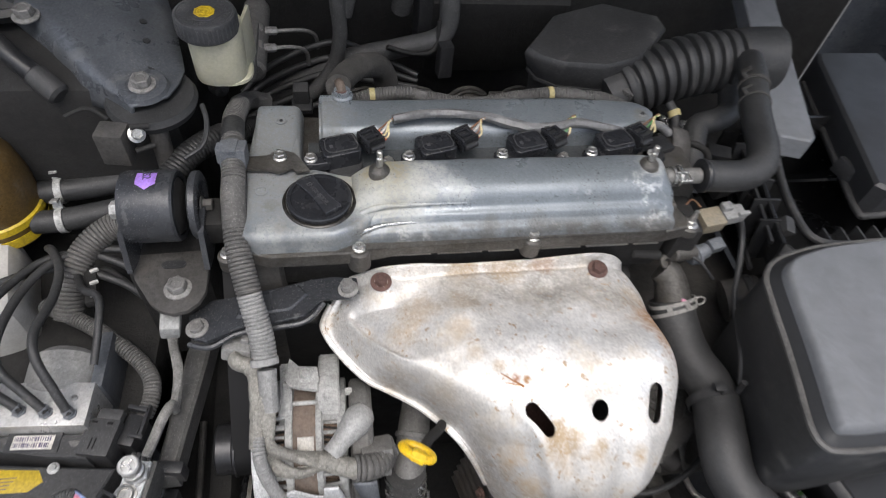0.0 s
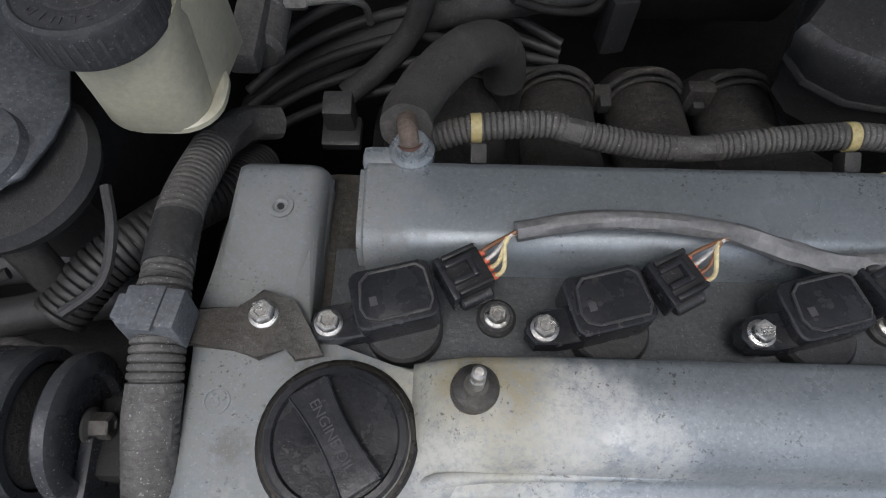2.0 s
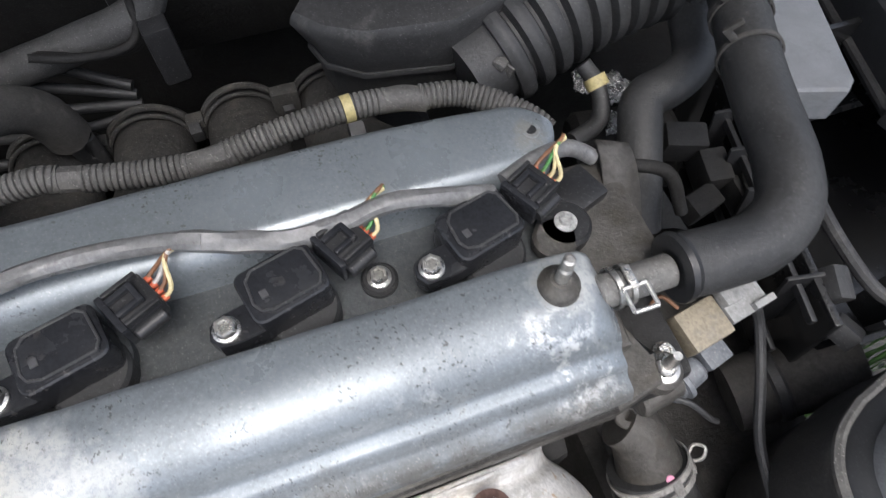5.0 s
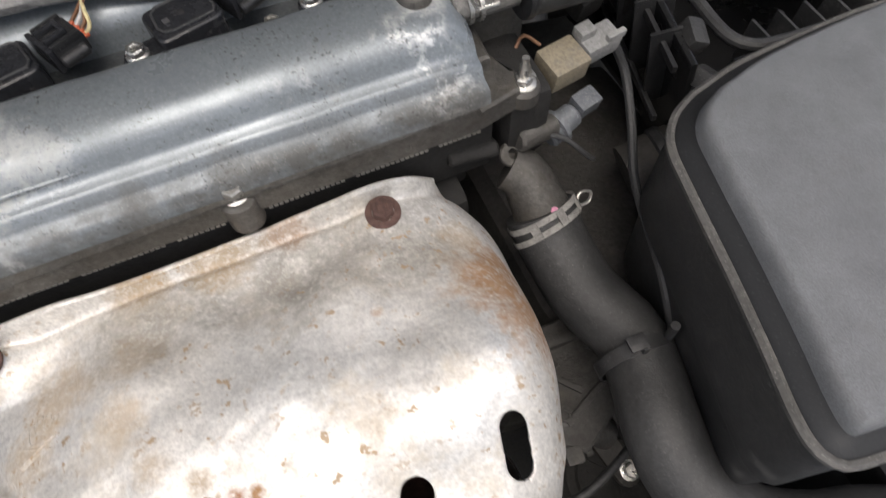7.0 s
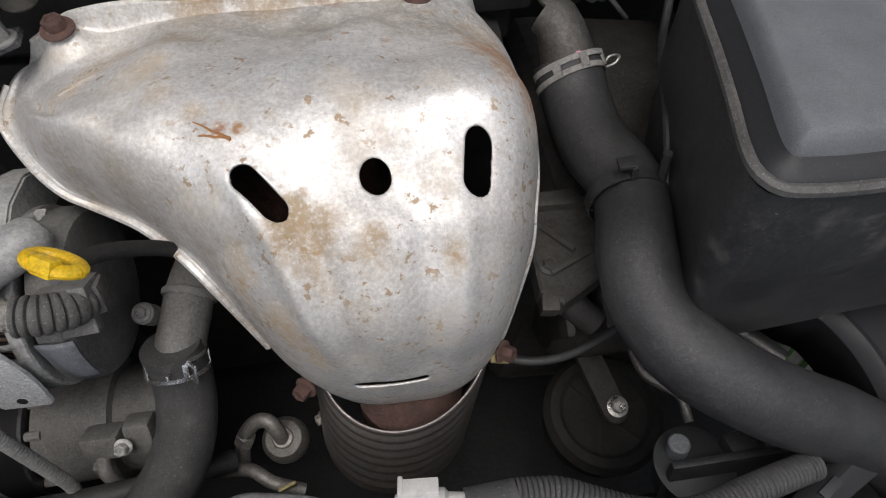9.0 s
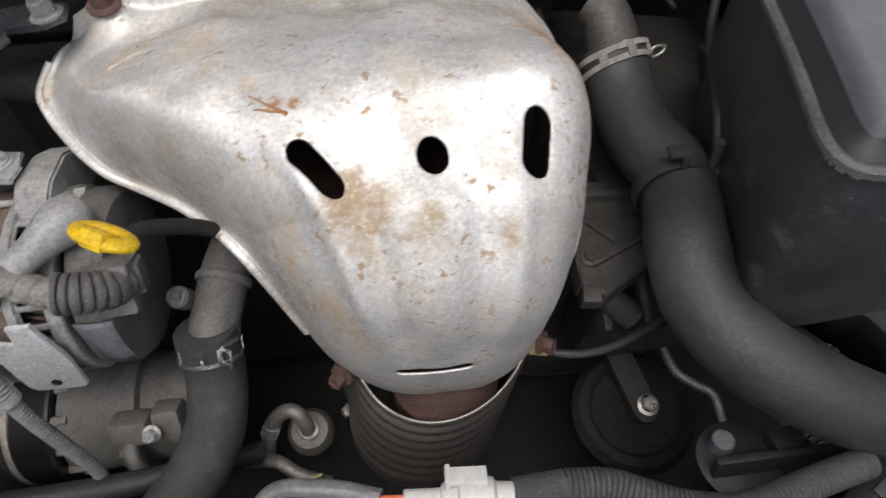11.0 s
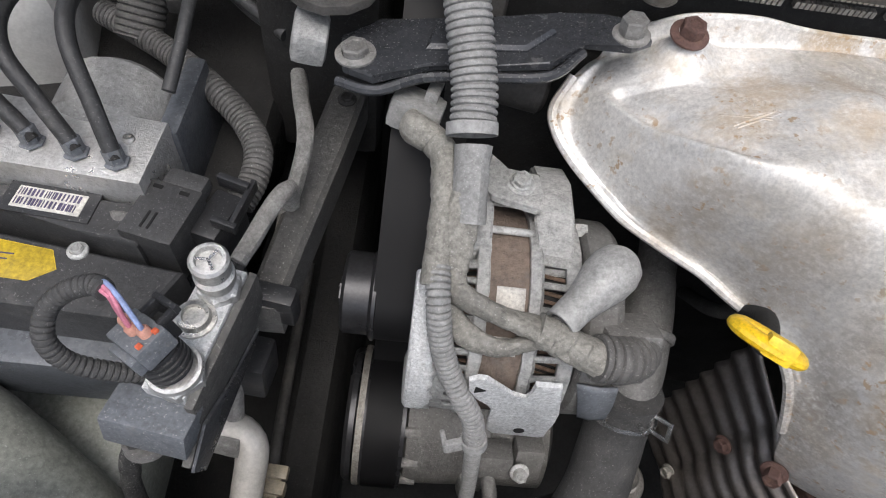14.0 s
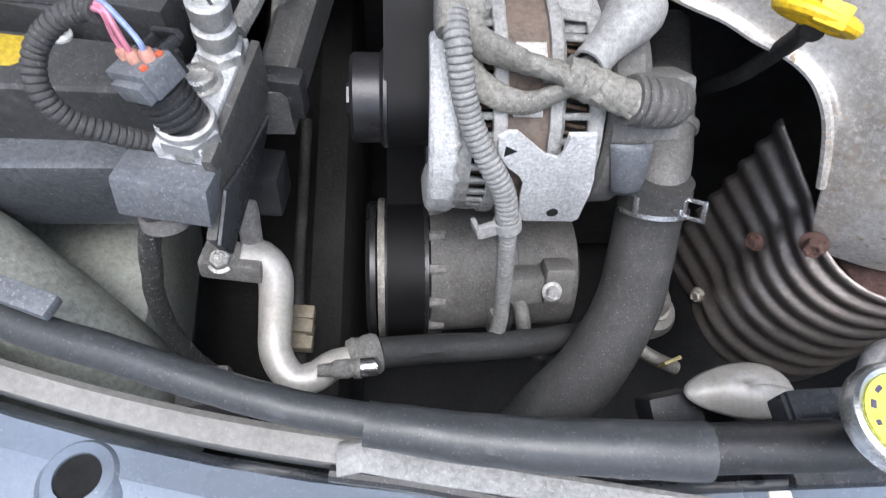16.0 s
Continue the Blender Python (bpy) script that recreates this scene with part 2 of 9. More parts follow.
TAN_PATCHES = [((0.302, 0.335, 0.768), 0.012, TAN, 0.6), ((0.187, 0.189, 0.760), 0.017, TAN, 0.85), ((0.180, 0.199, 0.770), 0.010, TAN, 0.7), ((0.075, 0.330, 0.765), 0.020, TAN, 0.6), ((0.060, 0.300, 0.740), 0.020, TAN, 0.65), ((0.110, 0.300, 0.785), 0.012, TAN, 0.6), ((0.118, 0.330, 0.785), 0.014, TAN, 0.5), ((0.222, 0.183, 0.755), 0.008, TAN, 0.8), ((0.262, 0.180, 0.740), 0.007, TAN, 0.7), ((0.120, 0.270, 0.770), 0.010, TAN, 0.6), ((0.138, 0.255, 0.785), 0.006, TAN, 0.7), ((0.165, 0.172, 0.70), 0.012, TAN, 0.8), ((0.150, 0.195, 0.72), 0.012, TAN, 0.7), ((0.180, 0.165, 0.68), 0.007, TAN, 0.8), ((0.17, 0.374, 0.770), 0.02, TAN, 0.7), ((0.125, 0.374, 0.772), 0.015, TAN, 0.7)]
# the left wall's brown is heat stain with its dark reflection painted in
DARK_PATCHES = [((0.152, 0.242, 0.792), 0.0045, (0.30, 0.10, 0.02), 0.9), ((0.161, 0.240, 0.792), 0.004, (0.34, 0.16, 0.04), 0.9), ((0.128, 0.212, 0.690), 0.020, (0.20, 0.165, 0.125), 0.6), ((0.146, 0.196, 0.640), 0.022, (0.20, 0.165, 0.125), 0.6), ((0.045, 0.270, 0.735), 0.018, (0.26, 0.21, 0.15), 0.5), ((0.090, 0.248, 0.735), 0.018, (0.26, 0.21, 0.15), 0.5), ((0.130, 0.345, 0.775), 0.013, (0.24, 0.22, 0.19), 0.55), ((0.195, 0.345, 0.778), 0.012, (0.24, 0.22, 0.19), 0.5)]
M_SHIELD = material("aluminised_steel", (0.80, 0.795, 0.78), (0.64, 0.61, 0.565), 0.50, 0.52, 13, 260, 0.9, 0.16, (0.50, 0.42, 0.31), 0.40, spread=0.12, specks=0.10, grain=0.7, freckle=((0.42, 0.29, 0.16), 0.8), dents=0.0016, stains=FILM_PATCHES + RUST_PATCHES + TAN_PATCHES + DARK_PATCHES)
M_STREAK = material("rust_streak", (0.36, 0.17, 0.06), (0.26, 0.11, 0.04), 0.8, 0, 90, 400, 0.8, 0.2)
M_RIBBED = material("heat_stained_steel", (0.33, 0.31, 0.295), (0.21, 0.185, 0.17), 0.38, 0.85, 20, 220, 0.7, 0.15, (0.16, 0.13, 0.11), 0.15, grain=0.5)
M_RUST = material("rusty_steel", (0.135, 0.075, 0.062), (0.08, 0.05, 0.043), 0.75, 0.3, 60, 350, 0.8, 0.6, (0.26, 0.15, 0.10), 0.3)
M_BROWN = material("rusted_stator", (0.19, 0.145, 0.115), (0.12, 0.10, 0.085), 0.8, 0.2, 40, 300, 0.8, 0.5, DUST, 0.3)
M_BLACK = material("black_plastic", (0.015, 0.0155, 0.017), (0.024, 0.0245, 0.026), 0.38, 0, 16, 260, 0.7, 0.12, DUST, 0.08, specks=0.15)
M_COIL = material("coil_plastic", (0.018, 0.019, 0.022), (0.025, 0.026, 0.029), 0.24, 0, 40, 300, 0.7, 0.08, (0.12, 0.105, 0.09), 0.18)
M_DUSTB = material("dusty_black_plastic", (0.026, 0.0265, 0.028), (0.042, 0.042, 0.042), 0.52, 0, 14, 220, 0.8, 0.2, DUST, 0.27, specks=0.16)
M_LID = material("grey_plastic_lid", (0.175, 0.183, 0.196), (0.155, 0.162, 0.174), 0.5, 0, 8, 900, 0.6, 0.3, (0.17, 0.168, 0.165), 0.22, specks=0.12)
M_RUBBER = material("black_rubber", (0.024, 0.0245, 0.0255), (0.042, 0.0425, 0.043), 0.5, 0, 20, 240, 0.8, 0.2, (0.15, 0.145, 0.135), 0.14, specks=0.10)
M_GRIME = material("caked_dusty_plastic", (0.050, 0.048, 0.045), (0.028, 0.027, 0.025), 0.80, 0, 22, 200, 0.9, 0.9, (0.120, 0.108, 0.090), 0.40, specks=0.25, grain=1.3)
M_FOAM = material("dusty_foam_sleeve", (0.085, 0.081, 0.075), (0.05, 0.048, 0.045), 0.95, 0, 30, 500, 0.8, 0.8, (0.16, 0.15, 0.135), 0.3)
M_LOOM = material("dusty_loom", (0.12, 0.117, 0.112), (0.070, 0.068, 0.065), 0.62, 0, 25, 260, 0.8, 0.3, (0.23, 0.22, 0.205), 0.30, specks=0.4)
M_LOOMG = material("grey_loom", (0.28, 0.28, 0.275), (0.18, 0.18, 0.176), 0.62, 0, 25, 260, 0.9, 0.25, (0.36, 0.355, 0.34), 0.25, specks=0.4)
M_SLEEVE = material("grey_vinyl_sleeve", (0.17, 0.17, 0.172), (0.12, 0.12, 0.12), 0.35, 0, 30, 200, 0.8, 0.1, (0.27, 0.26, 0.24), 0.25)
M_PAINT = material("black_painted_steel", (0.038, 0.040, 0.045), (0.052, 0.055, 0.060), 0.26, 0.2, 18, 260, 0.7, 0.14, (0.16, 0.155, 0.145), 0.2, specks=0.15)
M_BODY = material("grey_blue_paint", (0.20, 0.235, 0.285), (0.165, 0.19, 0.23), 0.24, 0.35, 9, 300, 0.7, 0.015, (0.26, 0.26, 0.25), 0.12, 0.5, specks=0.05, grain=0.22)
M_SEAL = material("weathered_seal_rubber", (0.055, 0.059, 0.064), (0.036, 0.038, 0.041), 0.36, 0, 22, 260, 0.9, 0.06, (0.17, 0.165, 0.155), 0.22, specks=0.12, grain=0.6)
M_HOSE = material("dusty_hose_rubber", (0.060, 0.060, 0.060), (0.042, 0.042, 0.042), 0.62, 0, 25, 330, 0.8, 0.3, (0.115, 0.112, 0.106), 0.32, specks=0.2, grain=0.8)
# flat black that paints the dark insides of holes and slots
M_HOLE = material("hole_black", (0.004, 0.004, 0.004), (0.003, 0.003, 0.003), 0.9, 0, 60, 300, 0.5, 0.0, grain=0.2, edge=0)
M_STRIP = material("dusty_grey_strip", (0.215, 0.21, 0.20), (0.165, 0.16, 0.15), 0.6, 0, 18, 240, 0.9, 0.1, (0.27, 0.26, 0.245), 0.25, specks=0.15, grain=0.6)
M_TOWER = material("dusty_body_paint", (0.098, 0.106, 0.118), (0.066, 0.072, 0.081), 0.30, 0.2, 12, 260, 0.8, 0.10, (0.20, 0.198, 0.19), 0.26, 0.15, specks=0.2, grain=1.2)
M_RAIL = material("dusty_grey_paint", (0.088, 0.086, 0.082), (0.052, 0.051, 0.049), 0.62, 0.15, 20, 240, 0.9, 0.3, (0.15, 0.142, 0.128), 0.3, specks=0.35)
# grime and the shade of deep places together, as one near-black colour
M_DARK = material("grimy_shaded_engine", (0.018, 0.0175, 0.017), (0.010, 0.0096, 0.0092), 0.75, 0.1, 18, 200, 0.8, 0.4, (0.05, 0.046, 0.040), 0.22, specks=0.06)
# near black, so the shade of the depths is in the tray's colour
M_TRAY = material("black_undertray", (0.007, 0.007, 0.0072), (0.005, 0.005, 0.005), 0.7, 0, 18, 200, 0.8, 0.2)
M_TUB = material("glossy_black_tub", (0.010, 0.0103, 0.011), (0.014, 0.0143, 0.015), 0.22, 0, 14, 220, 0.7, 0.06, DUST, 0.05)
M_CAP = material("dusty_cap_plastic", (0.044, 0.046, 0.050), (0.032, 0.033, 0.036), 0.55, 0, 20, 260, 0.8, 0.15, (0.12, 0.12, 0.118), 0.35, specks=0.2)
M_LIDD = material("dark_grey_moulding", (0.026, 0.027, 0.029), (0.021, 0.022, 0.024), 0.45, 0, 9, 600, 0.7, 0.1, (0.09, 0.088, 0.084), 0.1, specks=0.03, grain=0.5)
M_BLOCK = material("grimy_block", (0.085, 0.081, 0.077), (0.042, 0.040, 0.037), 0.65, 0.3, 18, 200, 0.8, 0.4, (0.115, 0.103, 0.087), 0.35)
M_TANK = material("cream_plastic", (0.47, 0.455, 0.35), (0.37, 0.36, 0.28), 0.38, 0, 12, 200, 0.7, 0.04, (0.30, 0.28, 0.22), 0.10, specks=0.1, grain=0.35)
M_TANK.node_tree.nodes["Principled BSDF"].inputs["Subsurface Weight"].default_value = 0.25
M_TANK.node_tree.nodes["Principled BSDF"].inputs["Subsurface Radius"].default_value = (0.01, 0.01, 0.006)
M_WASHER = material("grey_green_plastic", (0.25, 0.258, 0.225), (0.19, 0.198, 0.175), 0.5, 0, 12, 200, 0.7, 0.06, (0.14, 0.135, 0.125), 0.3, specks=0.3)
M_AMBER = material("amber_plastic", (0.135, 0.085, 0.03), (0.085, 0.055, 0.022), 0.35, 0, 20, 200, 0.6, 0.05, DUST, 0.2)
M_YELLOW = material("yellow_plastic", (0.78, 0.50, 0.015), (0.68, 0.42, 0.012), 0.38, 0, 40, 300, 0.6, 0.1, (0.25, 0.17, 0.05), 0.16)
M_STICKER = material("yellow_sticker", (0.50, 0.36, 0.015), (0.38, 0.27, 0.015), 0.45, 0, 40, 300, 0.6, 0.02, (0.10, 0.085, 0.05), 0.35)
M_LEMON = material("lemon_label", (0.74, 0.76, 0.10), (0.66, 0.67, 0.08), 0.16, 0, 40, 300, 0.6, 0.02)
M_PURPLE = material("violet_sticker", (0.36, 0.20, 0.68), (0.33, 0.18, 0.62), 0.5, 0, 60, 300, 0.6, 0.02)
M_INK = material("dark_ink", (0.06, 0.05, 0.10), None, 0.6, 0, 60, 300, 0.6, 0.0)
M_PAPER = material("weathered_label", (0.62, 0.60, 0.55), (0.42, 0.40, 0.36), 0.7, 0, 90, 400, 0.8, 0.1, DUST, 0.3)
M_WIREY = material("cream_wire", (0.66, 0.55, 0.30), None, 0.5, 0, 60, 300, 0.5, 0.0)
M_WIREB = material("brown_wire", (0.20, 0.095, 0.045), None, 0.5, 0, 60, 300, 0.5, 0.0)
M_WIREG = material("green_wire", (0.06, 0.22, 0.05), None, 0.5, 0, 60, 300, 0.5, 0.0)
M_WIREP = material("pink_wire", (0.48, 0.17, 0.24), None, 0.5, 0, 60, 300, 0.5, 0.0)
M_WIREBL = material("blue_wire", (0.22, 0.28, 0.48), None, 0.5, 0, 60, 300, 0.5, 0.0)
M_WIREW = material("grey_wire", (0.5, 0.48, 0.45), None, 0.5, 0, 60, 300, 0.5, 0.0)
M_SEALS = material("orange_seal", (0.62, 0.12, 0.05), None, 0.5, 0, 60, 300, 0.5, 0.0)
M_SEALP = material("salmon_seal", (0.42, 0.22, 0.17), (0.40, 0.20, 0.15), 0.6, 0, 60, 300, 0.5, 0.05, DUST, 0.2)
M_PINK = material("pink_paint_dot", (0.75, 0.28, 0.42), None, 0.5, 0, 60, 300, 0.5, 0.0)
M_WHITE = material("white_connector", (0.55, 0.545, 0.52), (0.47, 0.465, 0.445), 0.45, 0, 40, 300, 0.6, 0.03, (0.33, 0.32, 0.30), 0.15, grain=0.35)
M_BEIGE = material("beige_connector", (0.25, 0.215, 0.155), (0.19, 0.165, 0.12), 0.55, 0, 40, 300, 0.6, 0.05, DUST, 0.3)
M_CLIPY = material("yellowed_clip", (0.42, 0.36, 0.17), (0.34, 0.29, 0.14), 0.5, 0, 40, 300, 0.6, 0.05, DUST, 0.2)
M_CLIPG = material("blue_grey_clip", (0.125, 0.135, 0.15), (0.10, 0.108, 0.118), 0.5, 0, 40, 300, 0.7, 0.05, DUST, 0.25, specks=0.3)
M_PIPE = material("aluminium_pipe", (0.63, 0.61, 0.57), (0.44, 0.425, 0.39), 0.46, 0.4, 40, 300, 0.8, 0.1, (0.30, 0.285, 0.26), 0.22, specks=0.15, grain=0.4)
M_PIPEG = material("grimy_aluminium_pipe", (0.34, 0.33, 0.31), (0.21, 0.20, 0.185), 0.45, 0.55, 45, 300, 0.9, 0.2, (0.17, 0.16, 0.145), 0.35, specks=0.2)
M_PIPEC = material("corroded_pipe", (0.40, 0.39, 0.37), (0.20, 0.195, 0.185), 0.6, 0.5, 90, 420, 0.9, 0.5, (0.30, 0.29, 0.27), 0.35)
M_BELT = material("ribbed_belt_rubber", (0.0075, 0.0075, 0.008), (0.010, 0.010, 0.0105), 0.52, 0, 20, 200, 0.6, 0.0, grain=0.1, edge=0)
M_BELT.node_tree.nodes["Principled BSDF"].inputs["Specular IOR Level"].default_value = 0.16
M_PULLEY = material("black_pulley", (0.03, 0.03, 0.033), (0.04, 0.04, 0.042), 0.32, 0.5, 20, 300, 0.6, 0.04)
M_COPPER = material("copper_winding", (0.20, 0.14, 0.10), (0.12, 0.08, 0.06), 0.5, 0.5, 90, 500, 0.8, 0.3)
M_FOIL = material("crinkled_foil", (0.72, 0.72, 0.72), (0.35, 0.35, 0.35), 0.25, 0.95, 160, 500, 0.9, 0.9)
M_GASKET = material("metal_gasket", (0.40, 0.385, 0.35), (0.22, 0.205, 0.18), 0.5, 0.6, 60, 400, 0.8, 0.3, (0.06, 0.052, 0.04), 0.35)
M_GROUND = material("worn_asphalt", (0.055, 0.055, 0.053), (0.04, 0.04, 0.04), 0.9, 0, 3, 90, 0.7, 0.5)
M_GRASS = material("grass_blades", (0.05, 0.12, 0.025), (0.035, 0.085, 0.02), 0.6, 0, 20, 200, 0.7, 0.1)

# ---- tools for building ----
ORIGIN = {}


def thing(name, at, label, category, group="", kind=""):
    ob = new(name)
    ob.empty_display_size = 0.02
    ob.location = at
    ORIGIN[ob] = Vector(at)
    return tagged(ob, label, category, group, kind)


def part(name, bm, mat, parent=None, label="", sharp=32, mod=None):
    """Links a bmesh, built in world places, as one mesh under a thing or a part."""
    o = ORIGIN.get(parent, Vector((0, 0, 0)))
    if parent is not None:
        bmesh.ops.translate(bm, verts=bm.verts, vec=-o)
    bmesh.ops.recalc_face_normals(bm, faces=bm.faces)
    me = bpy.data.meshes.new(name)
    bm.to_mesh(me)
    bm.free()
    for p in me.polygons:
        p.use_smooth = True
    me.set_sharp_from_angle(angle=radians(sharp))
    me.materials.append(mat)
    ob = new(name, me)
    if parent is not None:
        ob.parent = parent
    ORIGIN[ob] = o
    if mod:
        s = ob.modifiers.new("thickness", "SOLIDIFY")
        s.thickness, s.offset = mod, -1
    return tagged(ob, label)


def solo(name, bm, mat, label, category, group="", kind="", sharp=32, mod=None):
    """A thing that is one mesh."""
    return tagged(part(name, bm, mat, None, "", sharp, mod), label, category, group, kind)


def frame_of(p, axis, spin=0.0):
    """A pose at p whose z runs along axis."""
    return Matrix.Translation(p) @ Vector(axis).to_track_quat("Z", "Y").to_matrix().to_4x4() @ pose(0, 0, 0, 0, 0, spin)


def box(bm, size, m, bevel=0.0, seg=2, taper=1.0):
    """A box of that size centred on the pose m; its top can be narrower."""
    v = []
    for k in (-0.5, 0.5):
        f = taper if k > 0 else 1.0
        for i, j in ((-0.5, -0.5), (0.5, -0.5), (0.5, 0.5), (-0.5, 0.5)):
            v.append(bm.verts.new(m @ Vector((i * size[0] * f, j * size[1] * f, k * size[2]))))
    faces = [bm.faces.new([v[i] for i in q]) for q in ((3, 2, 1, 0), (4, 5, 6, 7), (0, 1, 5, 4), (1, 2, 6, 5), (2, 3, 7, 6), (3, 0, 4, 7))]
    if bevel:
        edges = list({e for f in faces for e in f.edges})
        bmesh.ops.bevel(bm, geom=edges, offset=bevel, segments=seg, profile=0.6, affect="EDGES")
    return bm


def at_box(bm, c, size, rot=(0, 0, 0), bevel=0.0, seg=2, taper=1.0):
    return box(bm, size, pose(*c, *rot), bevel, seg, taper)


def lathe(bm, profile, m, seg=28, solid=False):
    """Turns (radius, height) pairs about the z of m. A profile that stays away from the axis makes a hoop."""
    big = max(r for r, z in profile)
    hoop = not solid and seg > 8 and len(profile) > 2 and min(profile[0][0], profile[-1][0]) > big * 0.5
    rings = []
    for r, z in profile:
        if r < 1e-6:
            rings.append([bm.verts.new(m @ Vector((0, 0, z)))])
        else:
            rings.append([bm.verts.new(m @ Vector((r * math.cos(2 * math.pi * i / seg), r * math.sin(2 * math.pi * i / seg), z))) for i in range(seg)])
    for a, b in zip(rings, rings[1:] + (rings[:1] if hoop else [])):
        for i in range(seg):
            j = (i + 1) % seg
            q = [a[i % len(a)], a[j % len(a)], b[j % len(b)], b[i % len(b)]]
            q = list(dict.fromkeys(q))
            if len(q) > 2:
                bm.faces.new(q)
    for ring in () if hoop else (rings[0], rings[-1]):
        if len(ring) > 2:
            bm.faces.new(ring)
    return bm


def rod(bm, a, b, r, r2=None, seg=24, bevel=0.0):
    a, b = Vector(a), Vector(b)
    r2 = r if r2 is None else r2
    h = (b - a).length
    e = min(bevel, r * 0.45, r2 * 0.45, h * 0.4)
    prof = [(r - e, 0), (r, e), (r2, h - e), (r2 - e, h)] if e else [(r, 0), (r2, h)]
    return lathe(bm, prof, frame_of(a, b - a), seg, True)


def prism(bm, outline, h, m, bevel=0.0, seg=2):
    """A flat outline in the xy of m, h thick along its z."""
    lo = [bm.verts.new(m @ Vector((x, y, 0))) for x, y in outline]
    hi = [bm.verts.new(m @ Vector((x, y, h))) for x, y in outline]
    n = len(outline)
    faces = [bm.faces.new(lo[::-1]), bm.faces.new(hi)] + [bm.faces.new((lo[i], lo[(i + 1) % n], hi[(i + 1) % n], hi[i])) for i in range(n)]
    if bevel:
        top = list(faces[1].edges)
        bmesh.ops.bevel(bm, geom=top, offset=bevel, segments=seg, profile=0.6, affect="EDGES")
    return bm


def rounded(w, d, r, n=5, cx=0.0, cy=0.0):
    """The outline of a rounded rectangle."""
    pts = []
    for sx, sy, a0 in ((1, 1, 0), (-1, 1, 90), (-1, -1, 180), (1, -1, 270)):
        for i in range(n + 1):
            a = radians(a0 + 90 * i / n)
            pts.append((cx + sx * (w / 2 - r) + r * math.cos(a), cy + sy * (d / 2 - r) + r * math.sin(a)))
    return pts


def smooth_line(pts, step=0.004):
    """Even points along a Catmull-Rom curve through pts."""
    p = [Vector(q) for q in pts]
    p = [2 * p[0] - p[1]] + p + [2 * p[-1] - p[-2]]
    dense = []
    for i in range(1, len(p) - 2):
        a, b, c, d = p[i - 1 : i + 3]
        for k in range(16):
            t = k / 16
            dense.append(0.5 * (2 * b + (c - a) * t + (2 * a - 5 * b + 4 * c - d) * t * t + (3 * b - a - 3 * c + d) * t ** 3))
    dense.append(p[-2])
    length = sum((b - a).length for a, b in zip(dense, dense[1:]))
    n = max(2, round(length / step))
    out, acc, k = [dense[0]], 0.0, 1
    for a, b in zip(dense, dense[1:]):
        s = (b - a).length
        while k < n and acc + s >= k * length / n:
            out.append(a.lerp(b, (k * length / n - acc) / s))
            k += 1
        acc += s
    out.append(dense[-1])
    return out


def tube(bm, pts, r, seg=14, rib=0.0, pitch=0.004, step=None, flat=1.0, wobble=0.0, ends=True, radii=None, up=None):
    """A hose along a smooth curve; rib and pitch make it corrugated, wobble uneven; radii: widths at its two ends."""
    step = step or (pitch / 6 if rib else max(0.003, r * 0.45))
    line = smooth_line(pts, step)
    rings, side = [], None
    for i, c in enumerate(line):
        t = (line[min(i + 1, len(line) - 1)] - line[max(i - 1, 0)]).normalized()
        if side is None:
            side = t.orthogonal().normalized() if up is None else Vector(up).cross(t).normalized()
        side = (side - t * side.dot(t)).normalized()
        other = t.cross(side)
        rr = r if radii is None else radii[0] + (radii[1] - radii[0]) * i / (len(line) - 1)
        if rib:
            k = (i * step / pitch) % 1.0
            rr += rib * (0.55 + 0.45 * math.sin(math.pi * k / 0.76)) if k < 0.76 else -rib * 0.8
        ring = []
        for j in range(seg):
            a = 2 * math.pi * j / seg
            w = rr
            if wobble:
                w *= 1 + wobble * noise.noise(Vector((c.x * 60 + 3 * math.cos(a), c.y * 60 + 3 * math.sin(a), c.z * 60)))
            ring.append(bm.verts.new(c + side * (w * math.cos(a)) + other * (w * flat * math.sin(a))))
        rings.append(ring)
    for a, b in zip(rings, rings[1:]):
        for j in range(seg):
            k = (j + 1) % seg
            bm.faces.new((a[j], a[k], b[k], b[j]))
    if ends:
        bm.faces.new(rings[0][::-1])
        bm.faces.new(rings[-1])
    return bm


def hexhead(bm, p, axis, r=0.005, h=0.005, washer=0.0075, spin=20, dish=True):
    """A bolt head with its flange, standing on p."""
    m = frame_of(p, axis, spin)
    lathe(bm, [(washer, 0), (washer, 0.0012), (r * 0.95, 0.0022)], m, 24)
    lathe(bm, [(r, 0.0015), (r, h - 0.0008), (r * 0.86, h)] + ([(r * 0.6, h), (r * 0.5, h - 0.0007), (0, h - 0.0007)] if dish else []), m, 6)
    return bm


def bolt(parent, p, axis, r=0.005, h=0.006, washer=0.0075, mat=None, spin=20, name="bolt", label=""):
    return part(name, hexhead(bmesh.new(), p, axis, r, h, washer, spin), mat or M_ZINC, parent, label)


def loft(bm, rows, closed=False, caps=False):
    """A skin over rows of points, all as long."""
    vs = [[bm.verts.new(p) for p in row] for row in rows]
    for a, b in zip(vs, vs[1:]):
        n = len(a)
        for i in range(n if closed else n - 1):
            bm.faces.new((a[i], a[(i + 1) % n], b[(i + 1) % n], b[i]))
    if caps and closed:
        bm.faces.new(vs[0][::-1])
        bm.faces.new(vs[-1])
    return vs


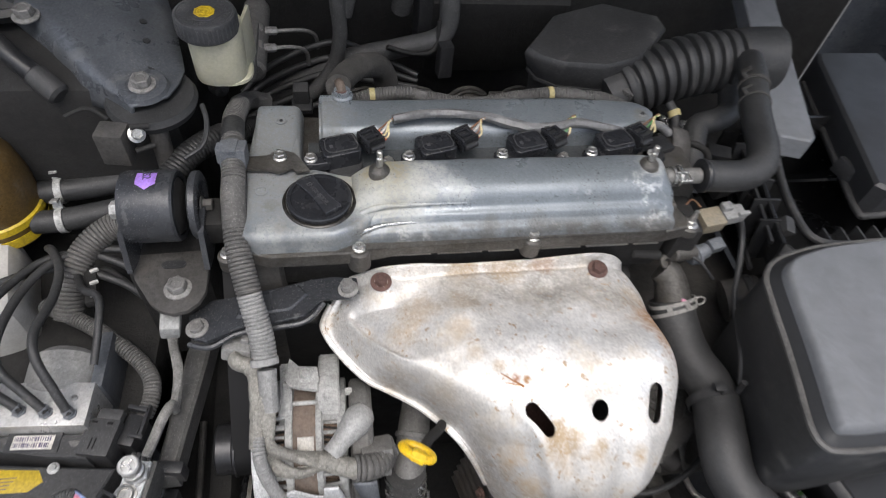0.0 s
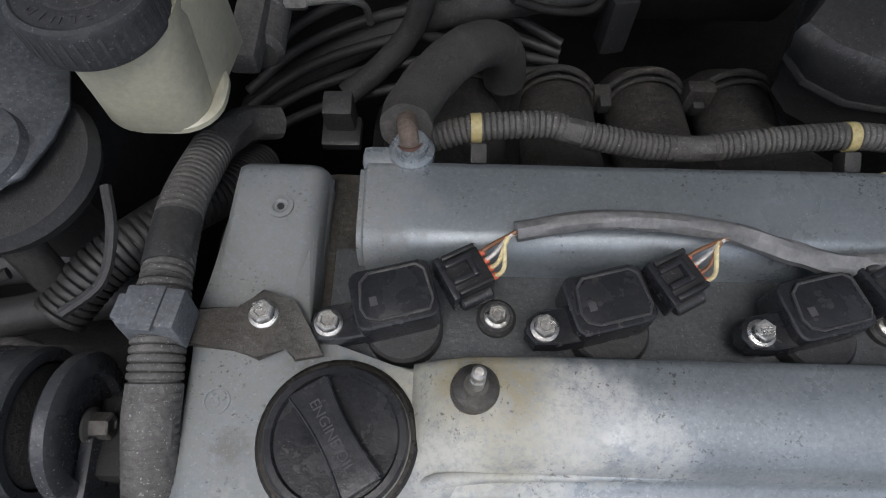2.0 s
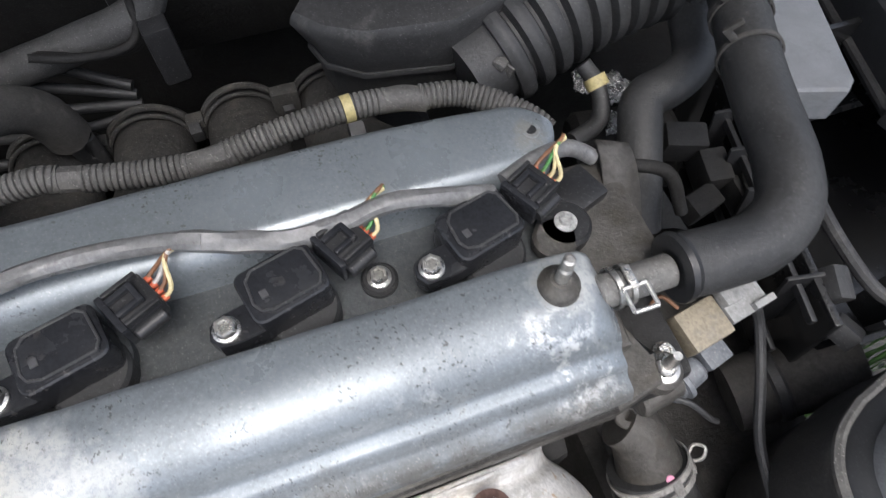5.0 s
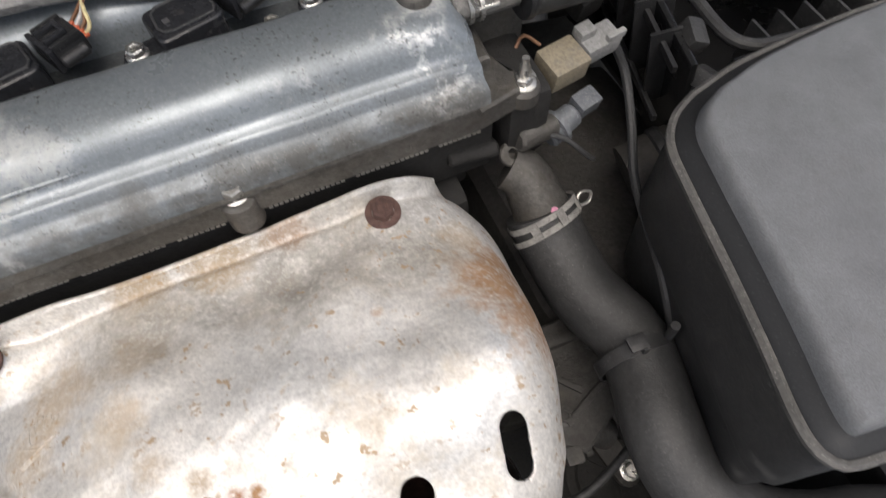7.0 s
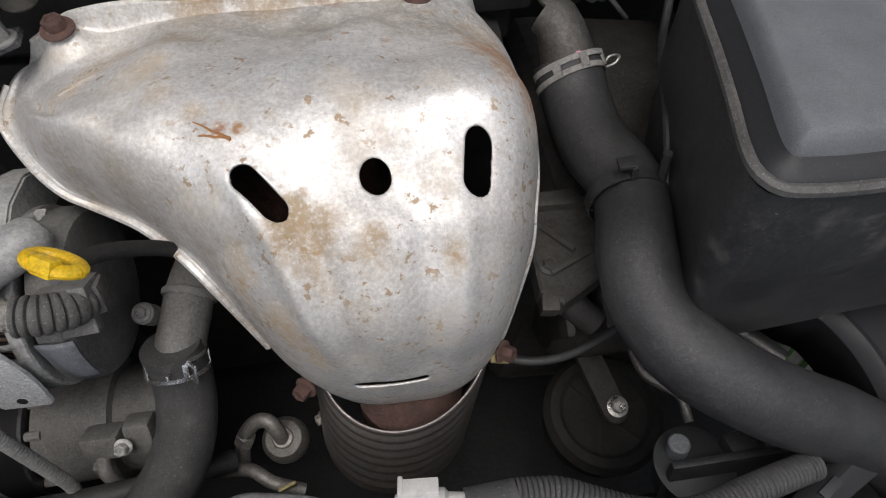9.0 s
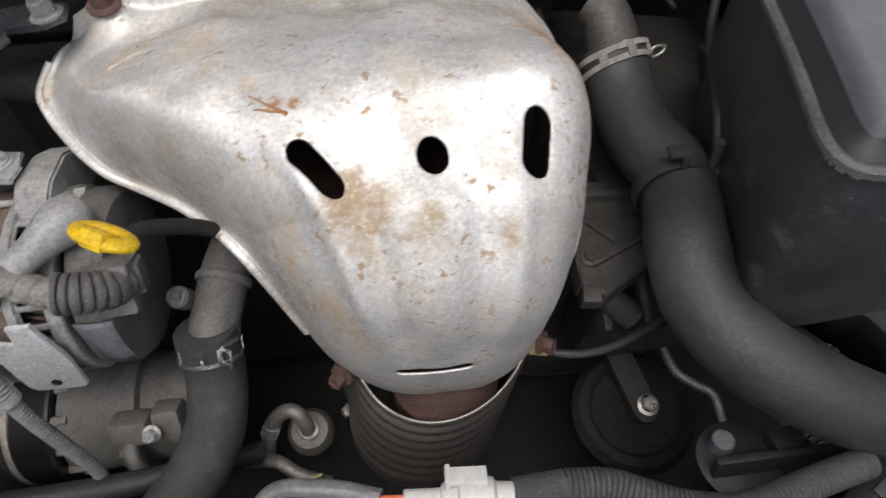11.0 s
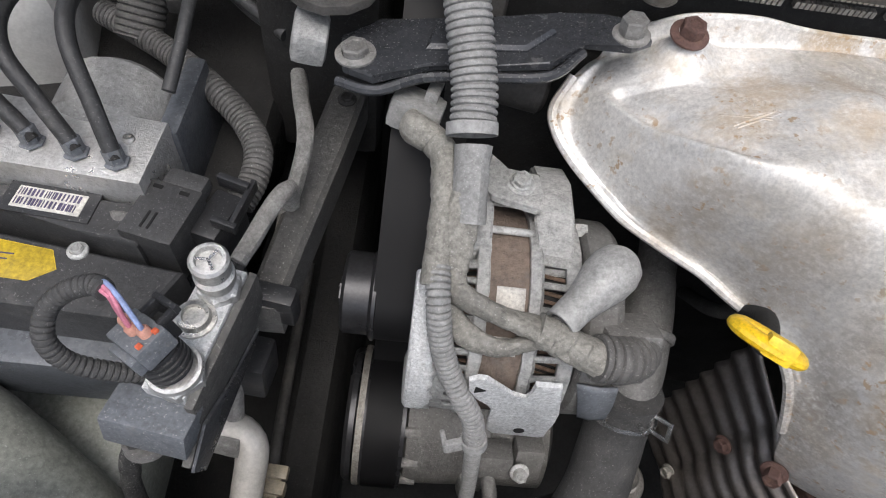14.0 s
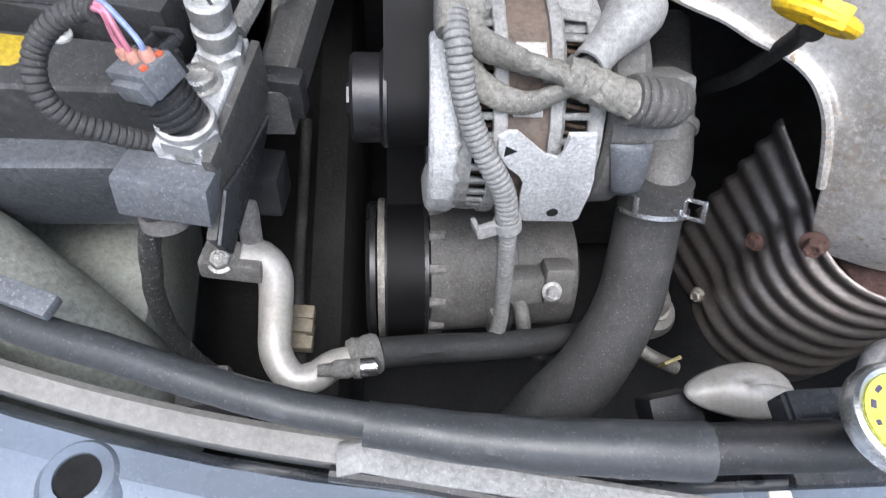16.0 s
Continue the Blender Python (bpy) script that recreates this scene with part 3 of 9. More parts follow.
def ring_clamp(parent, c, axis, r, width, mat=None, label="", lug=None, name="hose_clamp"):
    """A flat band round a hose, with a lug."""
    m = frame_of(c, axis)
    bm = lathe(bmesh.new(), [(r, -width / 2), (r + 0.0012, -width / 2), (r + 0.0012, width / 2), (r, width / 2)], m, 32)
    if lug is not None:
        d = m @ Matrix.Rotation(radians(lug), 4, "Z")
        box(bm, (0.010, 0.004, width * 1.3), d @ pose(r + 0.005, 0, 0), 0.001)
        box(bm, (0.003, 0.012, width * 1.1), d @ pose(r + 0.010, 0.004, 0), 0.001)
    return part(name, bm, mat or M_ZINC, parent, label)


def writing(text, m, size, mat, parent, name="lettering", depth=0.0003):
    """Raised letters in the xy of m."""
    cu = bpy.data.curves.new(name, "FONT")
    cu.body, cu.size, cu.extrude, cu.align_x, cu.align_y = text, size, depth, "CENTER", "CENTER"
    tmp = bpy.data.objects.new(name, cu)
    me = bpy.data.meshes.new_from_object(tmp)
    bpy.data.objects.remove(tmp)
    bm = bmesh.new()
    bm.from_mesh(me)
    bpy.data.meshes.remove(me)
    bmesh.ops.transform(bm, matrix=m, verts=bm.verts)
    return part(name, bm, mat, parent)


# ---- the bay: ground, walls, floor ----
bm = bmesh.new()
at_box(bm, (0, 0, -0.05), (400, 400, 0.1))
solo("ground", bm, M_GROUND, "worn grey asphalt under the car", "ground", kind="structure")
bm = bmesh.new()
at_box(bm, (0.15, 0.93, 0.55), (1.5, 0.03, 0.9), bevel=0.004)
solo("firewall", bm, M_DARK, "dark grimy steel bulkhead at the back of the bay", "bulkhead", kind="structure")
bm = bmesh.new()
at_box(bm, (-0.62, 0.4, 0.55), (0.03, 1.1, 0.8), bevel=0.004)
solo("wall_left", bm, M_TOWER, "grey painted inner wing panel", "inner wing", kind="structure")
bm = bmesh.new()
at_box(bm, (0.95, 0.4, 0.6), (0.03, 1.1, 0.5), bevel=0.004)
solo("wall_right", bm, M_TOWER, "grey painted inner wing panel", "inner wing", kind="structure")
# undertray added to block light from below the engine
bm = bmesh.new()
at_box(bm, (0.03, 0.4, 0.20), (1.3, 1.1, 0.01))
# second sheet, added to hide the pale ground at the back right
at_box(bm, (0.82, 0.66, 0.20), (0.28, 0.58, 0.01))
solo("floor", bm, M_TRAY, "black undertray added below the engine to block light", "undertray", kind="structure")
# added dark panel that keeps the pale ground from showing through the gap
bm = bmesh.new()
at_box(bm, (0.69, 0.77, 0.59), (0.24, 0.28, 0.02), bevel=0.004)
solo("rear_gap_panel", bm, M_DARK, "added dark panel closing the gap at the bay's back corner", "ledge", kind="structure")
# raised bonnet, unseen, put in to shade the back of the bay
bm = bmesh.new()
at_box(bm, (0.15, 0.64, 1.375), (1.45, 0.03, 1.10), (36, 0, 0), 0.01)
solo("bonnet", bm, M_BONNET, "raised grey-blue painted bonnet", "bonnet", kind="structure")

# ---- engine block and gearbox under the head ----
eng = thing("engine_block", (0.15, 0.45, 0.3), "grimy grey cast engine block below the head", "engine")
bm = bmesh.new()
at_box(bm, (0.13, 0.47, 0.50), (0.40, 0.19, 0.46), (0, 0, 0), 0.012)
at_box(bm, (0.13, 0.49, 0.745), (0.42, 0.17, 0.08), (0, 0, 0), 0.008)
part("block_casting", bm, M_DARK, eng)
# near black, to paint in the dark gap between cover and heat shield
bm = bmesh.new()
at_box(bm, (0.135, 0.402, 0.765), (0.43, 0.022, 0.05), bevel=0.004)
part("head_casting", bm, M_DARK, eng, "cast cylinder head side, coloured near black for the shaded gap")
bm = bmesh.new()
at_box(bm, (-0.075, 0.46, 0.55), (0.045, 0.17, 0.5), bevel=0.012)
rod(bm, (-0.06, 0.375, 0.72), (-0.02, 0.372, 0.715), 0.014, bevel=0.003)
part("timing_case", bm, M_BLOCK, eng, "grimy aluminium timing chain case")
# pitted lattice strip of the gasket along the front of the head
bm = bmesh.new()
for k in range(2):
    for i in range(96):
        if i % 17 < 2 or 44 < i < 53:
            continue
        at_box(bm, (0.043 + i * 0.0031, 0.384 + 0.005 * k, 0.7945 - k * 0.0095), (0.0022, 0.004, 0.0018 + 0.002 * k))
tagged(part("gasket_strip", bm, M_GASKET, eng), "perforated metal gasket strip", kind="stuff")
gear = thing("gearbox", (0.45, 0.4, 0.3), "grey dusty cast aluminium gearbox housing", "gearbox")
bm = bmesh.new()
at_box(bm, (0.44, 0.42, 0.46), (0.20, 0.26, 0.34), (0, 8, 0), 0.03, 3)
part("housing", bm, M_BLOCK, gear)
part("end_case", rod(bmesh.new(), (0.36, 0.30, 0.50), (0.52, 0.30, 0.50), 0.07, bevel=0.012), M_BLOCK, gear)
for i in range(6):
    part("cooling_fin", at_box(bmesh.new(), (0.36 + i * 0.032, 0.27, 0.56), (0.007, 0.10, 0.07), (25, 0, 0), 0.003), M_BLOCK, gear)
bm = bmesh.new()
tube(bm, [(0.345, 0.26, 0.60), (0.36, 0.235, 0.585), (0.38, 0.22, 0.57)], 0.012)
part("oil_pipe", bm, M_BLOCK, gear)
bm = bmesh.new()
prism(bm, [(0.330, 0.310), (0.330, 0.226), (0.345, 0.214), (0.378, 0.232), (0.402, 0.252), (0.404, 0.310)], 0.022, pose(0, 0, 0.575, 8, 0, 0), 0.005, 3)
part("bell_flange", bm, M_BLOCK, gear, "dusty cast flange")
part("flange_rib", at_box(bmesh.new(), (0.370, 0.287, 0.6385), (0.066, 0.007, 0.012), (0, 0, -2), 0.002), M_BLOCK, gear)
for c, ln, an in (((0.364, 0.243, 0.630), 0.054, 24), ((0.350, 0.262, 0.632), 0.036, -50), ((0.388, 0.266, 0.632), 0.032, 65)):
    part("flange_rib", at_box(bmesh.new(), c, (ln, 0.005, 0.010), (6, 0, an), 0.0015), M_BLOCK, gear)
for x, y in ((0.340, 0.238), (0.350, 0.275), (0.382, 0.278)):
    bolt(gear, (x, y, 0.632), (0, -0.1, 1), 0.005, 0.006, 0.0075, M_BLOCK)
part("breather_tab", at_box(bmesh.new(), (0.336, 0.214, 0.618), (0.013, 0.013, 0.018), (15, 0, -8), 0.002), M_BLOCK, gear, "cast tab")

# ---- front panel with radiator below ----
sup = thing("radiator_support", (-0.05, 0.02, 0.55), "grey-blue painted radiator support panel with round hole", "body panel", kind="structure")
bm = bmesh.new()
rows = []
for i in range(41):
    x = -0.62 + i * 0.04
    yb = 0.040 + 0.60 * max(0.0, -x - 0.02) ** 1.9
    rows.append([(x, yb + 0.008, 0.600), (x, yb + 0.006, 0.632), (x, yb, 0.642), (x, yb - 0.012, 0.643), (x, yb - 0.02, 0.638), (x, yb - 0.10, 0.630), (x, yb - 0.22, 0.60), (x, yb - 0.24, 0.50)])
loft(bm, rows)
part("top_panel", bm, M_BODY, sup, mod=0.003)
bm = bmesh.new()
lathe(bm, [(0.0185, -0.004), (0.0175, 0.0), (0.0135, 0.0046), (0.0092, 0.0050), (0.0085, 0.0010)], pose(-0.228, 0.055, 0.6400, -4, 0, 0), 32)
part("raised_boss", bm, M_BODY, sup)
bm = bmesh.new()
lathe(bm, [(0.0088, 0.0040), (0.0, 0.0038)], pose(-0.228, 0.055, 0.6400, -4, 0, 0), 32)
part("locating_hole", bm, M_HOLE, sup, "flat black disc painted as the hole's dark inside")
bm = bmesh.new()
lathe(bm, [(0.020, 0), (0.020, 0.002), (0.015, 0.004), (0, 0.004)], pose(-0.278, 0.062, 0.634, -4, 0, 0), 32)
part("raised_boss", bm, M_BODY, sup)
# pale plastic strip behind the panel's edge
bm = bmesh.new()
rows = []
for i in range(24):
    x = -0.40 + i * 0.0125
    yb = 0.050 + 0.62 * max(0.0, -x - 0.02) ** 1.9 - 0.10 * max(0, x + 0.12) ** 1.1
    rows.append([(x, yb + 0.010, 0.640), (x, yb + 0.009, 0.649), (x, yb + 0.006, 0.651), (x, yb - 0.003, 0.649), (x, yb - 0.004, 0.640)])
loft(bm, rows)
strip = solo("sealing_strip", bm, M_STRIP, "dusty grey plastic strip along the panel edge", "trim strip", mod=0.001)
# a second, paler length that laps over the first
bm = bmesh.new()
rows = []
for i in range(16):
    f = i / 15
    x = -0.128 + 0.148 * f
    yb = 0.0675 - 0.0305 * f ** 0.85 - (0.004 if i == 0 else 0.0)
    rows.append([(x, yb + 0.003, 0.640), (x + 0.001, yb, 0.6525), (x, yb - 0.002, 0.654), (x, yb - 0.007, 0.6535), (x, yb - 0.0125 + 0.004 * f, 0.650), (x, yb - 0.0130 + 0.004 * f, 0.640)])
loft(bm, rows)
solo("sealing_strip", bm, M_LOOMG, "pale weathered plastic strip lapped over the darker one", "trim strip", mod=0.001)
# black lip of the grille panel under it
bm = bmesh.new()
tube(bm, [(-0.131, 0.0530, 0.645), (-0.10, 0.0480, 0.645), (-0.06, 0.0400, 0.645), (0.0, 0.0300, 0.645), (0.06, 0.024, 0.645)], 0.0034, seg=10)
solo("panel_lip", bm, M_BLACK, "black rubber lip along the front panel", "trim strip")
# long rubber tube seal in two sleeves
seal = thing("hood_seal", (-0.1, 0.07, 0.66), "dusty black rubber tube seal along the front panel", "rubber seal")
bm = bmesh.new()
tube(bm, [(-0.46, 0.230, 0.668), (-0.34, 0.150, 0.668), (-0.263, 0.1137, 0.668), (-0.2382, 0.104, 0.668), (-0.2145, 0.0965, 0.668), (-0.1795, 0.0842, 0.668), (-0.1457, 0.0738, 0.668), (-0.113, 0.0670, 0.668)], 0.0072, wobble=0.04, step=0.003, radii=(0.0085, 0.0068))
part("seal_tube", bm, M_SEAL, seal)
bm = bmesh.new()
tube(bm, [(-0.116, 0.0665, 0.668), (-0.0804, 0.0605, 0.667), (-0.0458, 0.0562, 0.667), (-0.0152, 0.0541, 0.667), (0.0140, 0.0520, 0.667)], 0.0095, wobble=0.06, step=0.003, radii=(0.0086, 0.0117), seg=20)
part("seal_sleeve", bm, M_SEAL, seal)
bm = bmesh.new()
tube(bm, [(0.010, 0.0530, 0.667), (0.030, 0.0528, 0.667), (0.045, 0.0524, 0.667), (0.070, 0.0521, 0.667), (0.079, 0.0521, 0.665)], 0.0098, wobble=0.04)
part("seal_tube", bm, M_BLACK, seal)
bm = bmesh.new()
at_box(bm, (-0.253, 0.118, 0.680), (0.040, 0.010, 0.006), (0, 0, -22), 0.002)
part("clip", bm, M_CLIPG, seal, "grey plastic clip")

# latch stay and white bump stop beside it
latch = thing("latch_bracket", (0.07, 0.05, 0.60), "black painted latch bracket on the front panel", "bracket")
bm = bmesh.new()
at_box(bm, (0.099, 0.0725, 0.655), (0.078, 0.013, 0.008), (0, 0, 2), 0.002)
at_box(bm, (0.064, 0.071, 0.651), (0.012, 0.012, 0.012), (0, 0, 2), 0.002)
at_box(bm, (0.095, 0.03, 0.635), (0.06, 0.06, 0.006), (0, 0, 0), 0.002)
part("bracket_plate", bm, M_PAINT, latch)
bm = bmesh.new()
at_box(bm, (0.053, 0.015, 0.642), (0.010, 0.05, 0.004), (0, 0, 0), 0.001)
part("stay", bm, M_WHITE, latch, "pale metal stay")
rcap = thing("radiator_filler", (0.0605, 0.052, 0.70), "silver pressed radiator cap with a yellow warning label", "radiator cap")
part("filler_neck", tube(bmesh.new(), [(0.0635, 0.0525, 0.705), (0.067, 0.053, 0.697), (0.077, 0.056, 0.682), (0.088, 0.059, 0.668), (0.092, 0.060, 0.655)], 0.0105, seg=20), M_ZINC, rcap, "bare metal filler neck")
mcap = pose(0.0655, 0.0525, 0.7020)
bm = lathe(bmesh.new(), [(0.0165, 0), (0.0192, 0.0008), (0.0198, 0.0022), (0.0196, 0.0062), (0.0186, 0.0080), (0.0170, 0.0086), (0.0156, 0.0080), (0.0150, 0.0074), (0, 0.0074)], mcap, 48)
part("cap_shell", bm, M_CHROME, rcap)
bm = lathe(bmesh.new(), [(0.0148, 0), (0.0148, 0.0005), (0, 0.0005)], mcap @ pose(0, 0, 0.0076), 40)
lab_ = part("warning_label", bm, M_LEMON, rcap, "yellow round warning label with plain bars")
bm = bmesh.new()
for i in range(12):
    q = 30 * i + 8
    box(bm, (0.0016, 0.0030 - 0.0012 * (i % 3 == 0), 0.0003), mcap @ pose(0, 0, 0, 0, 0, q) @ pose(0.0120, 0, 0.0083), 0)
part("print", bm, M_INK, lab_)

# frame rail along the side, and the flat bar above it
bm = bmesh.new()
rows = []
for i in range(15):
    f = i / 14
    x, y, z = -0.142 - 0.012 * f, 0.52 - 0.48 * f, 0.55 - 0.13 * f
    rows.append([(x - 0.12, y, z - 0.05), (x - 0.030, y, z - 0.012), (x - 0.020, y, z), (x + 0.004, y, z - 0.004), (x + 0.010, y, z - 0.014), (x + 0.010, y, z - 0.30), (x - 0.12, y, z - 0.30)])
loft(bm, rows, True, True)
# dark paint, with the rail's deep shade put into its colour
solo("frame_rail", bm, M_DARK, "dark dusty painted frame rail beside the engine", "frame rail", kind="structure")
bm = bmesh.new()
rows = []
for i in range(13):
    f = i / 12
    x, y, z = -0.137 - 0.029 * f, 0.415 - 0.190 * f, 0.690 - 0.012 * f
    w = 0.0105 + 0.001 * math.sin(f * 5)
    rows.append([(x - w, y, z - 0.03), (x - w, y, z - 0.003), (x - w + 0.003, y, z), (x + w - 0.003, y, z), (x + w, y, z - 0.003), (x + w, y, z - 0.03)])
loft(bm, rows, True, True)
sbar = thing("support_bar", (-0.15, 0.31, 0.66), "flat dusty grey support bar along the wing", "bracket")
part("bar", bm, M_RAIL, sbar)
bolt(sbar, (-0.142, 0.372, 0.688), (0, 0, 1), 0.0045, 0.004, 0.006, M_DARK)
part("end_clip", at_box(bmesh.new(), (-0.163, 0.232, 0.672), (0.030, 0.012, 0.026), (0, 0, -8), 0.003), M_BLACK, sbar, "black plastic end clip")
bm = bmesh.new()
at_box(bm, (0.15, 0.10, 0.36), (1.3, 0.05, 0.10), bevel=0.01)
solo("cross_member", bm, M_DARK, "black steel cross member below the radiator", "cross member", kind="structure")

# radiator with its fan shroud
rad = thing("radiator", (0.2, 0.05, 0.3), "black radiator with plastic top tank behind the front panel", "radiator")
bm = bmesh.new()
at_box(bm, (0.17, 0.055, 0.565), (0.62, 0.045, 0.05), bevel=0.012, seg=3)
for i in range(14):
    at_box(bm, (-0.10 + i * 0.045, 0.055, 0.567), (0.006, 0.048, 0.052), bevel=0.002)
part("top_tank", bm, M_BLACK, rad)
bm = bmesh.new()
at_box(bm, (0.17, 0.05, 0.45), (0.62, 0.03, 0.25))
part("core", bm, M_DARK, rad)
fan = thing("fan_shroud", (0.45, 0.11, 0.3), "black plastic radiator fan shroud panel", "fan shroud")
bm = bmesh.new()
at_box(bm, (0.56, 0.085, 0.54), (0.34, 0.006, 0.12), (-12, 0, 0), 0.002)
at_box(bm, (0.10, 0.075, 0.545), (0.40, 0.006, 0.06), (-12, 0, 0), 0.002)
part("panel", bm, M_BLACK, fan)
# ---- valve cover ----
cover = thing("valve_cover", (0.14, 0.46, 0.80), "bare stained cast aluminium valve cover on the engine", "valve cover")
bm = bmesh.new()
prism(bm, [(-0.085, 0.378), (-0.06, 0.370), (0.02, 0.3705), (0.06, 0.378), (0.335, 0.379), (0.362, 0.385), (0.366, 0.40), (0.350, 0.425), (0.350, 0.47), (0.365, 0.52), (0.350, 0.555), (-0.03, 0.565), (-0.075, 0.562), (-0.090, 0.47)], 0.016, pose(0, 0, 0.797), 0.004, 3)
part("base_flange", bm, M_CASTD, cover, "oily dark casting flange")
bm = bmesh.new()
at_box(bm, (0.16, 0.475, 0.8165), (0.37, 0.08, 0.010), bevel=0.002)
part("coil_well", bm, M_WELL, cover, "dark well under the coils")
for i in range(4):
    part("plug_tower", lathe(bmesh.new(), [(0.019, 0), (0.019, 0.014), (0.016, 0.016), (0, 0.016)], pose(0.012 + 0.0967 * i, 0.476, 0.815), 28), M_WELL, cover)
# front bank
bank = [(0.4525, 0.812), (0.4510, 0.850), (0.4492, 0.8548), (0.4455, 0.8565), (0.430, 0.8560), (0.418, 0.8538), (0.4095, 0.8498), (0.4045, 0.8435), (0.4030, 0.8385), (0.4005, 0.8360), (0.3965, 0.8352), (0.3938, 0.8335), (0.3925, 0.8290), (0.3905, 0.8268), (0.3850, 0.8255), (0.3828, 0.8235), (0.3815, 0.8180), (0.3812, 0.812)]
bm = bmesh.new()
rows = []
for i in range(60):
    x = 0.018 + 0.324 * i / 59
    e = 1.0
    if i > 52:
        e = math.sqrt(max(0.0, 1 - ((i - 52) / 7.0) ** 2)) * 0.25 + 0.75
    lift = 1 - 0.45 * max(0, 1 - i / 7.0) ** 2
    row = []
    for y, z in bank:
        wob = 0.0006 * noise.noise(Vector((x * 30, y * 80, z * 80)))
        row.append((x, 0.420 + (y - 0.420) * (0.9 + 0.1 * e) + wob, 0.812 + (z - 0.812) * lift * e + wob))
    rows.append(row)
loft(bm, rows, True, True)
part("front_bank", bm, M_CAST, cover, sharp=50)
# raised ledge that runs along the foot of the bank and sweeps up round the oil filler
bm = bmesh.new()
tube(bm, [(-0.083, 0.388, 0.815), (-0.06, 0.379, 0.817), (-0.01, 0.379, 0.818), (0.02, 0.385, 0.823), (0.045, 0.3915, 0.8265), (0.08, 0.3935, 0.8270), (0.13, 0.3935, 0.8265)], 0.0042, seg=12, radii=(0.0042, 0.0016))
part("ledge", bm, M_WORN, cover, "bright worn ledge")
bm = bmesh.new()
tube(bm, [(0.022, 0.4, 0.832), (0.035, 0.402, 0.838), (0.055, 0.4035, 0.8405), (0.10, 0.4040, 0.8405), (0.15, 0.4045, 0.8395)], 0.0030, seg=12, radii=(0.0034, 0.0008))
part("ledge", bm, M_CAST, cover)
# filler side of the cover
left = [(-0.083, 0.380), (-0.070, 0.374), (0.000, 0.374), (0.026, 0.384), (0.040, 0.400), (0.046, 0.425), (0.044, 0.4495), (-0.020, 0.4495), (-0.029, 0.456), (-0.031, 0.470), (-0.0305, 0.553), (-0.077, 0.556), (-0.0835, 0.47)]
bm = bmesh.new()
prism(bm, left, 0.030, pose(0, 0, 0.806), 0.009, 5)
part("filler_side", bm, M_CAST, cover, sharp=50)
bm = bmesh.new()
rows = []
for j in range(25):
    f = j / 24
    y = 0.462 + 0.0925 * f
    h = 0.8352 + 0.0062 * (f * f * (3 - 2 * f)) - (0.004 * max(0.0, (f - 0.94) / 0.06) ** 2)
    x0, x1 = -0.0815 + 0.005 * f, -0.0335 + 0.002 * f
    rows.append([(x0 - 0.001, y, 0.822), (x0, y, h - 0.006), (x0 + 0.0016, y, h - 0.0018), (x0 + 0.005, y, h), (x0 + 0.5 * (x1 - x0), y, h + 0.0005), (x1 - 0.007, y, h), (x1 - 0.0025, y, h - 0.0022), (x1, y, h - 0.007), (x1 + 0.002, y, 0.822)])
loft(bm, rows, True, True)
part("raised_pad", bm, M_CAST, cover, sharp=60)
bm = lathe(bmesh.new(), [(0.0062, 0.0), (0.0062, 0.0008), (0.0040, 0.0010), (0.0030, 0.0002)], pose(-0.051, 0.527, 0.841), 24)
part("pad_ring", bm, M_CAST, cover)
# black disc in place of the drilled hole's dark inside
bm = lathe(bmesh.new(), [(0.0018, 0.0), (0.0018, 0.0007), (0, 0.0007)], pose(-0.051, 0.527, 0.841), 16)
part("pad_hole", bm, M_BLACK, cover, "small dark drilled hole")
bm = lathe(bmesh.new(), [(0.006, 0.0), (0.006, 0.0006), (0.005, 0.0006), (0.005, 0)], pose(-0.067, 0.432, 0.836), 28)
writing("3", pose(-0.067, 0.432, 0.8362, 0, 0, 15), 0.008, M_CAST, cover, "cast_mark")
part("cast_ring", bm, M_CAST, cover)
# rear rail
rail = [(0.5005, 0.815), (0.5010, 0.832), (0.5045, 0.8405), (0.5100, 0.8450), (0.5140, 0.8462), (0.5460, 0.8495), (0.5505, 0.8478), (0.5530, 0.843), (0.5540, 0.815)]
bm = bmesh.new()
rows = []
for x in [-0.0125 + 0.3505 * i / 43 for i in range(44)] + [0.338 + 0.0235 * math.sin(radians(90 * i / 9)) for i in range(1, 10)]:
    f = max(0.0, (x - 0.255) / 0.107)
    nose = math.sqrt(max(0.02, 1 - ((x - 0.338) / 0.0236) ** 2)) if x > 0.338 else 1.0
    row = []
    for y, z in rail:
        yy = y - 0.002 * f - (y - 0.53) * 0.22 * f * f
        yy = 0.5265 + (yy - 0.5265) * nose
        zz = z - (0.003 + 0.001 * f) * f
        row.append((x, yy + 0.0004 * noise.noise(Vector((x * 40, y * 90, z))), zz - 0.004 * (1 - nose) * (z > 0.83)))
    rows.append(row)
loft(bm, rows, True, True)
bmesh.ops.bevel(bm, geom=[e for e in bm.edges if all(abs(v.co.x + 0.0125) < 0.002 for v in e.verts)], offset=0.004, segments=3, affect="EDGES")
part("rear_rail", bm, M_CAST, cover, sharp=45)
bm = lathe(bmesh.new(), [(0.0058, 0.0), (0.0052, 0.0009), (0.0034, 0.0009), (0.0030, -0.001)], pose(0.3475, 0.5275, 0.8435), 24)
part("rail_lug", bm, M_CAST, cover)
# black disc painted for the depth of the bolt hole
bm = lathe(bmesh.new(), [(0.0031, 0.0), (0.0031, 0.0008), (0, 0.0008)], pose(0.3475, 0.5275, 0.8435), 16)
part("lug_hole", bm, M_BLACK, cover, "dark bolt hole")
bm = bmesh.new()
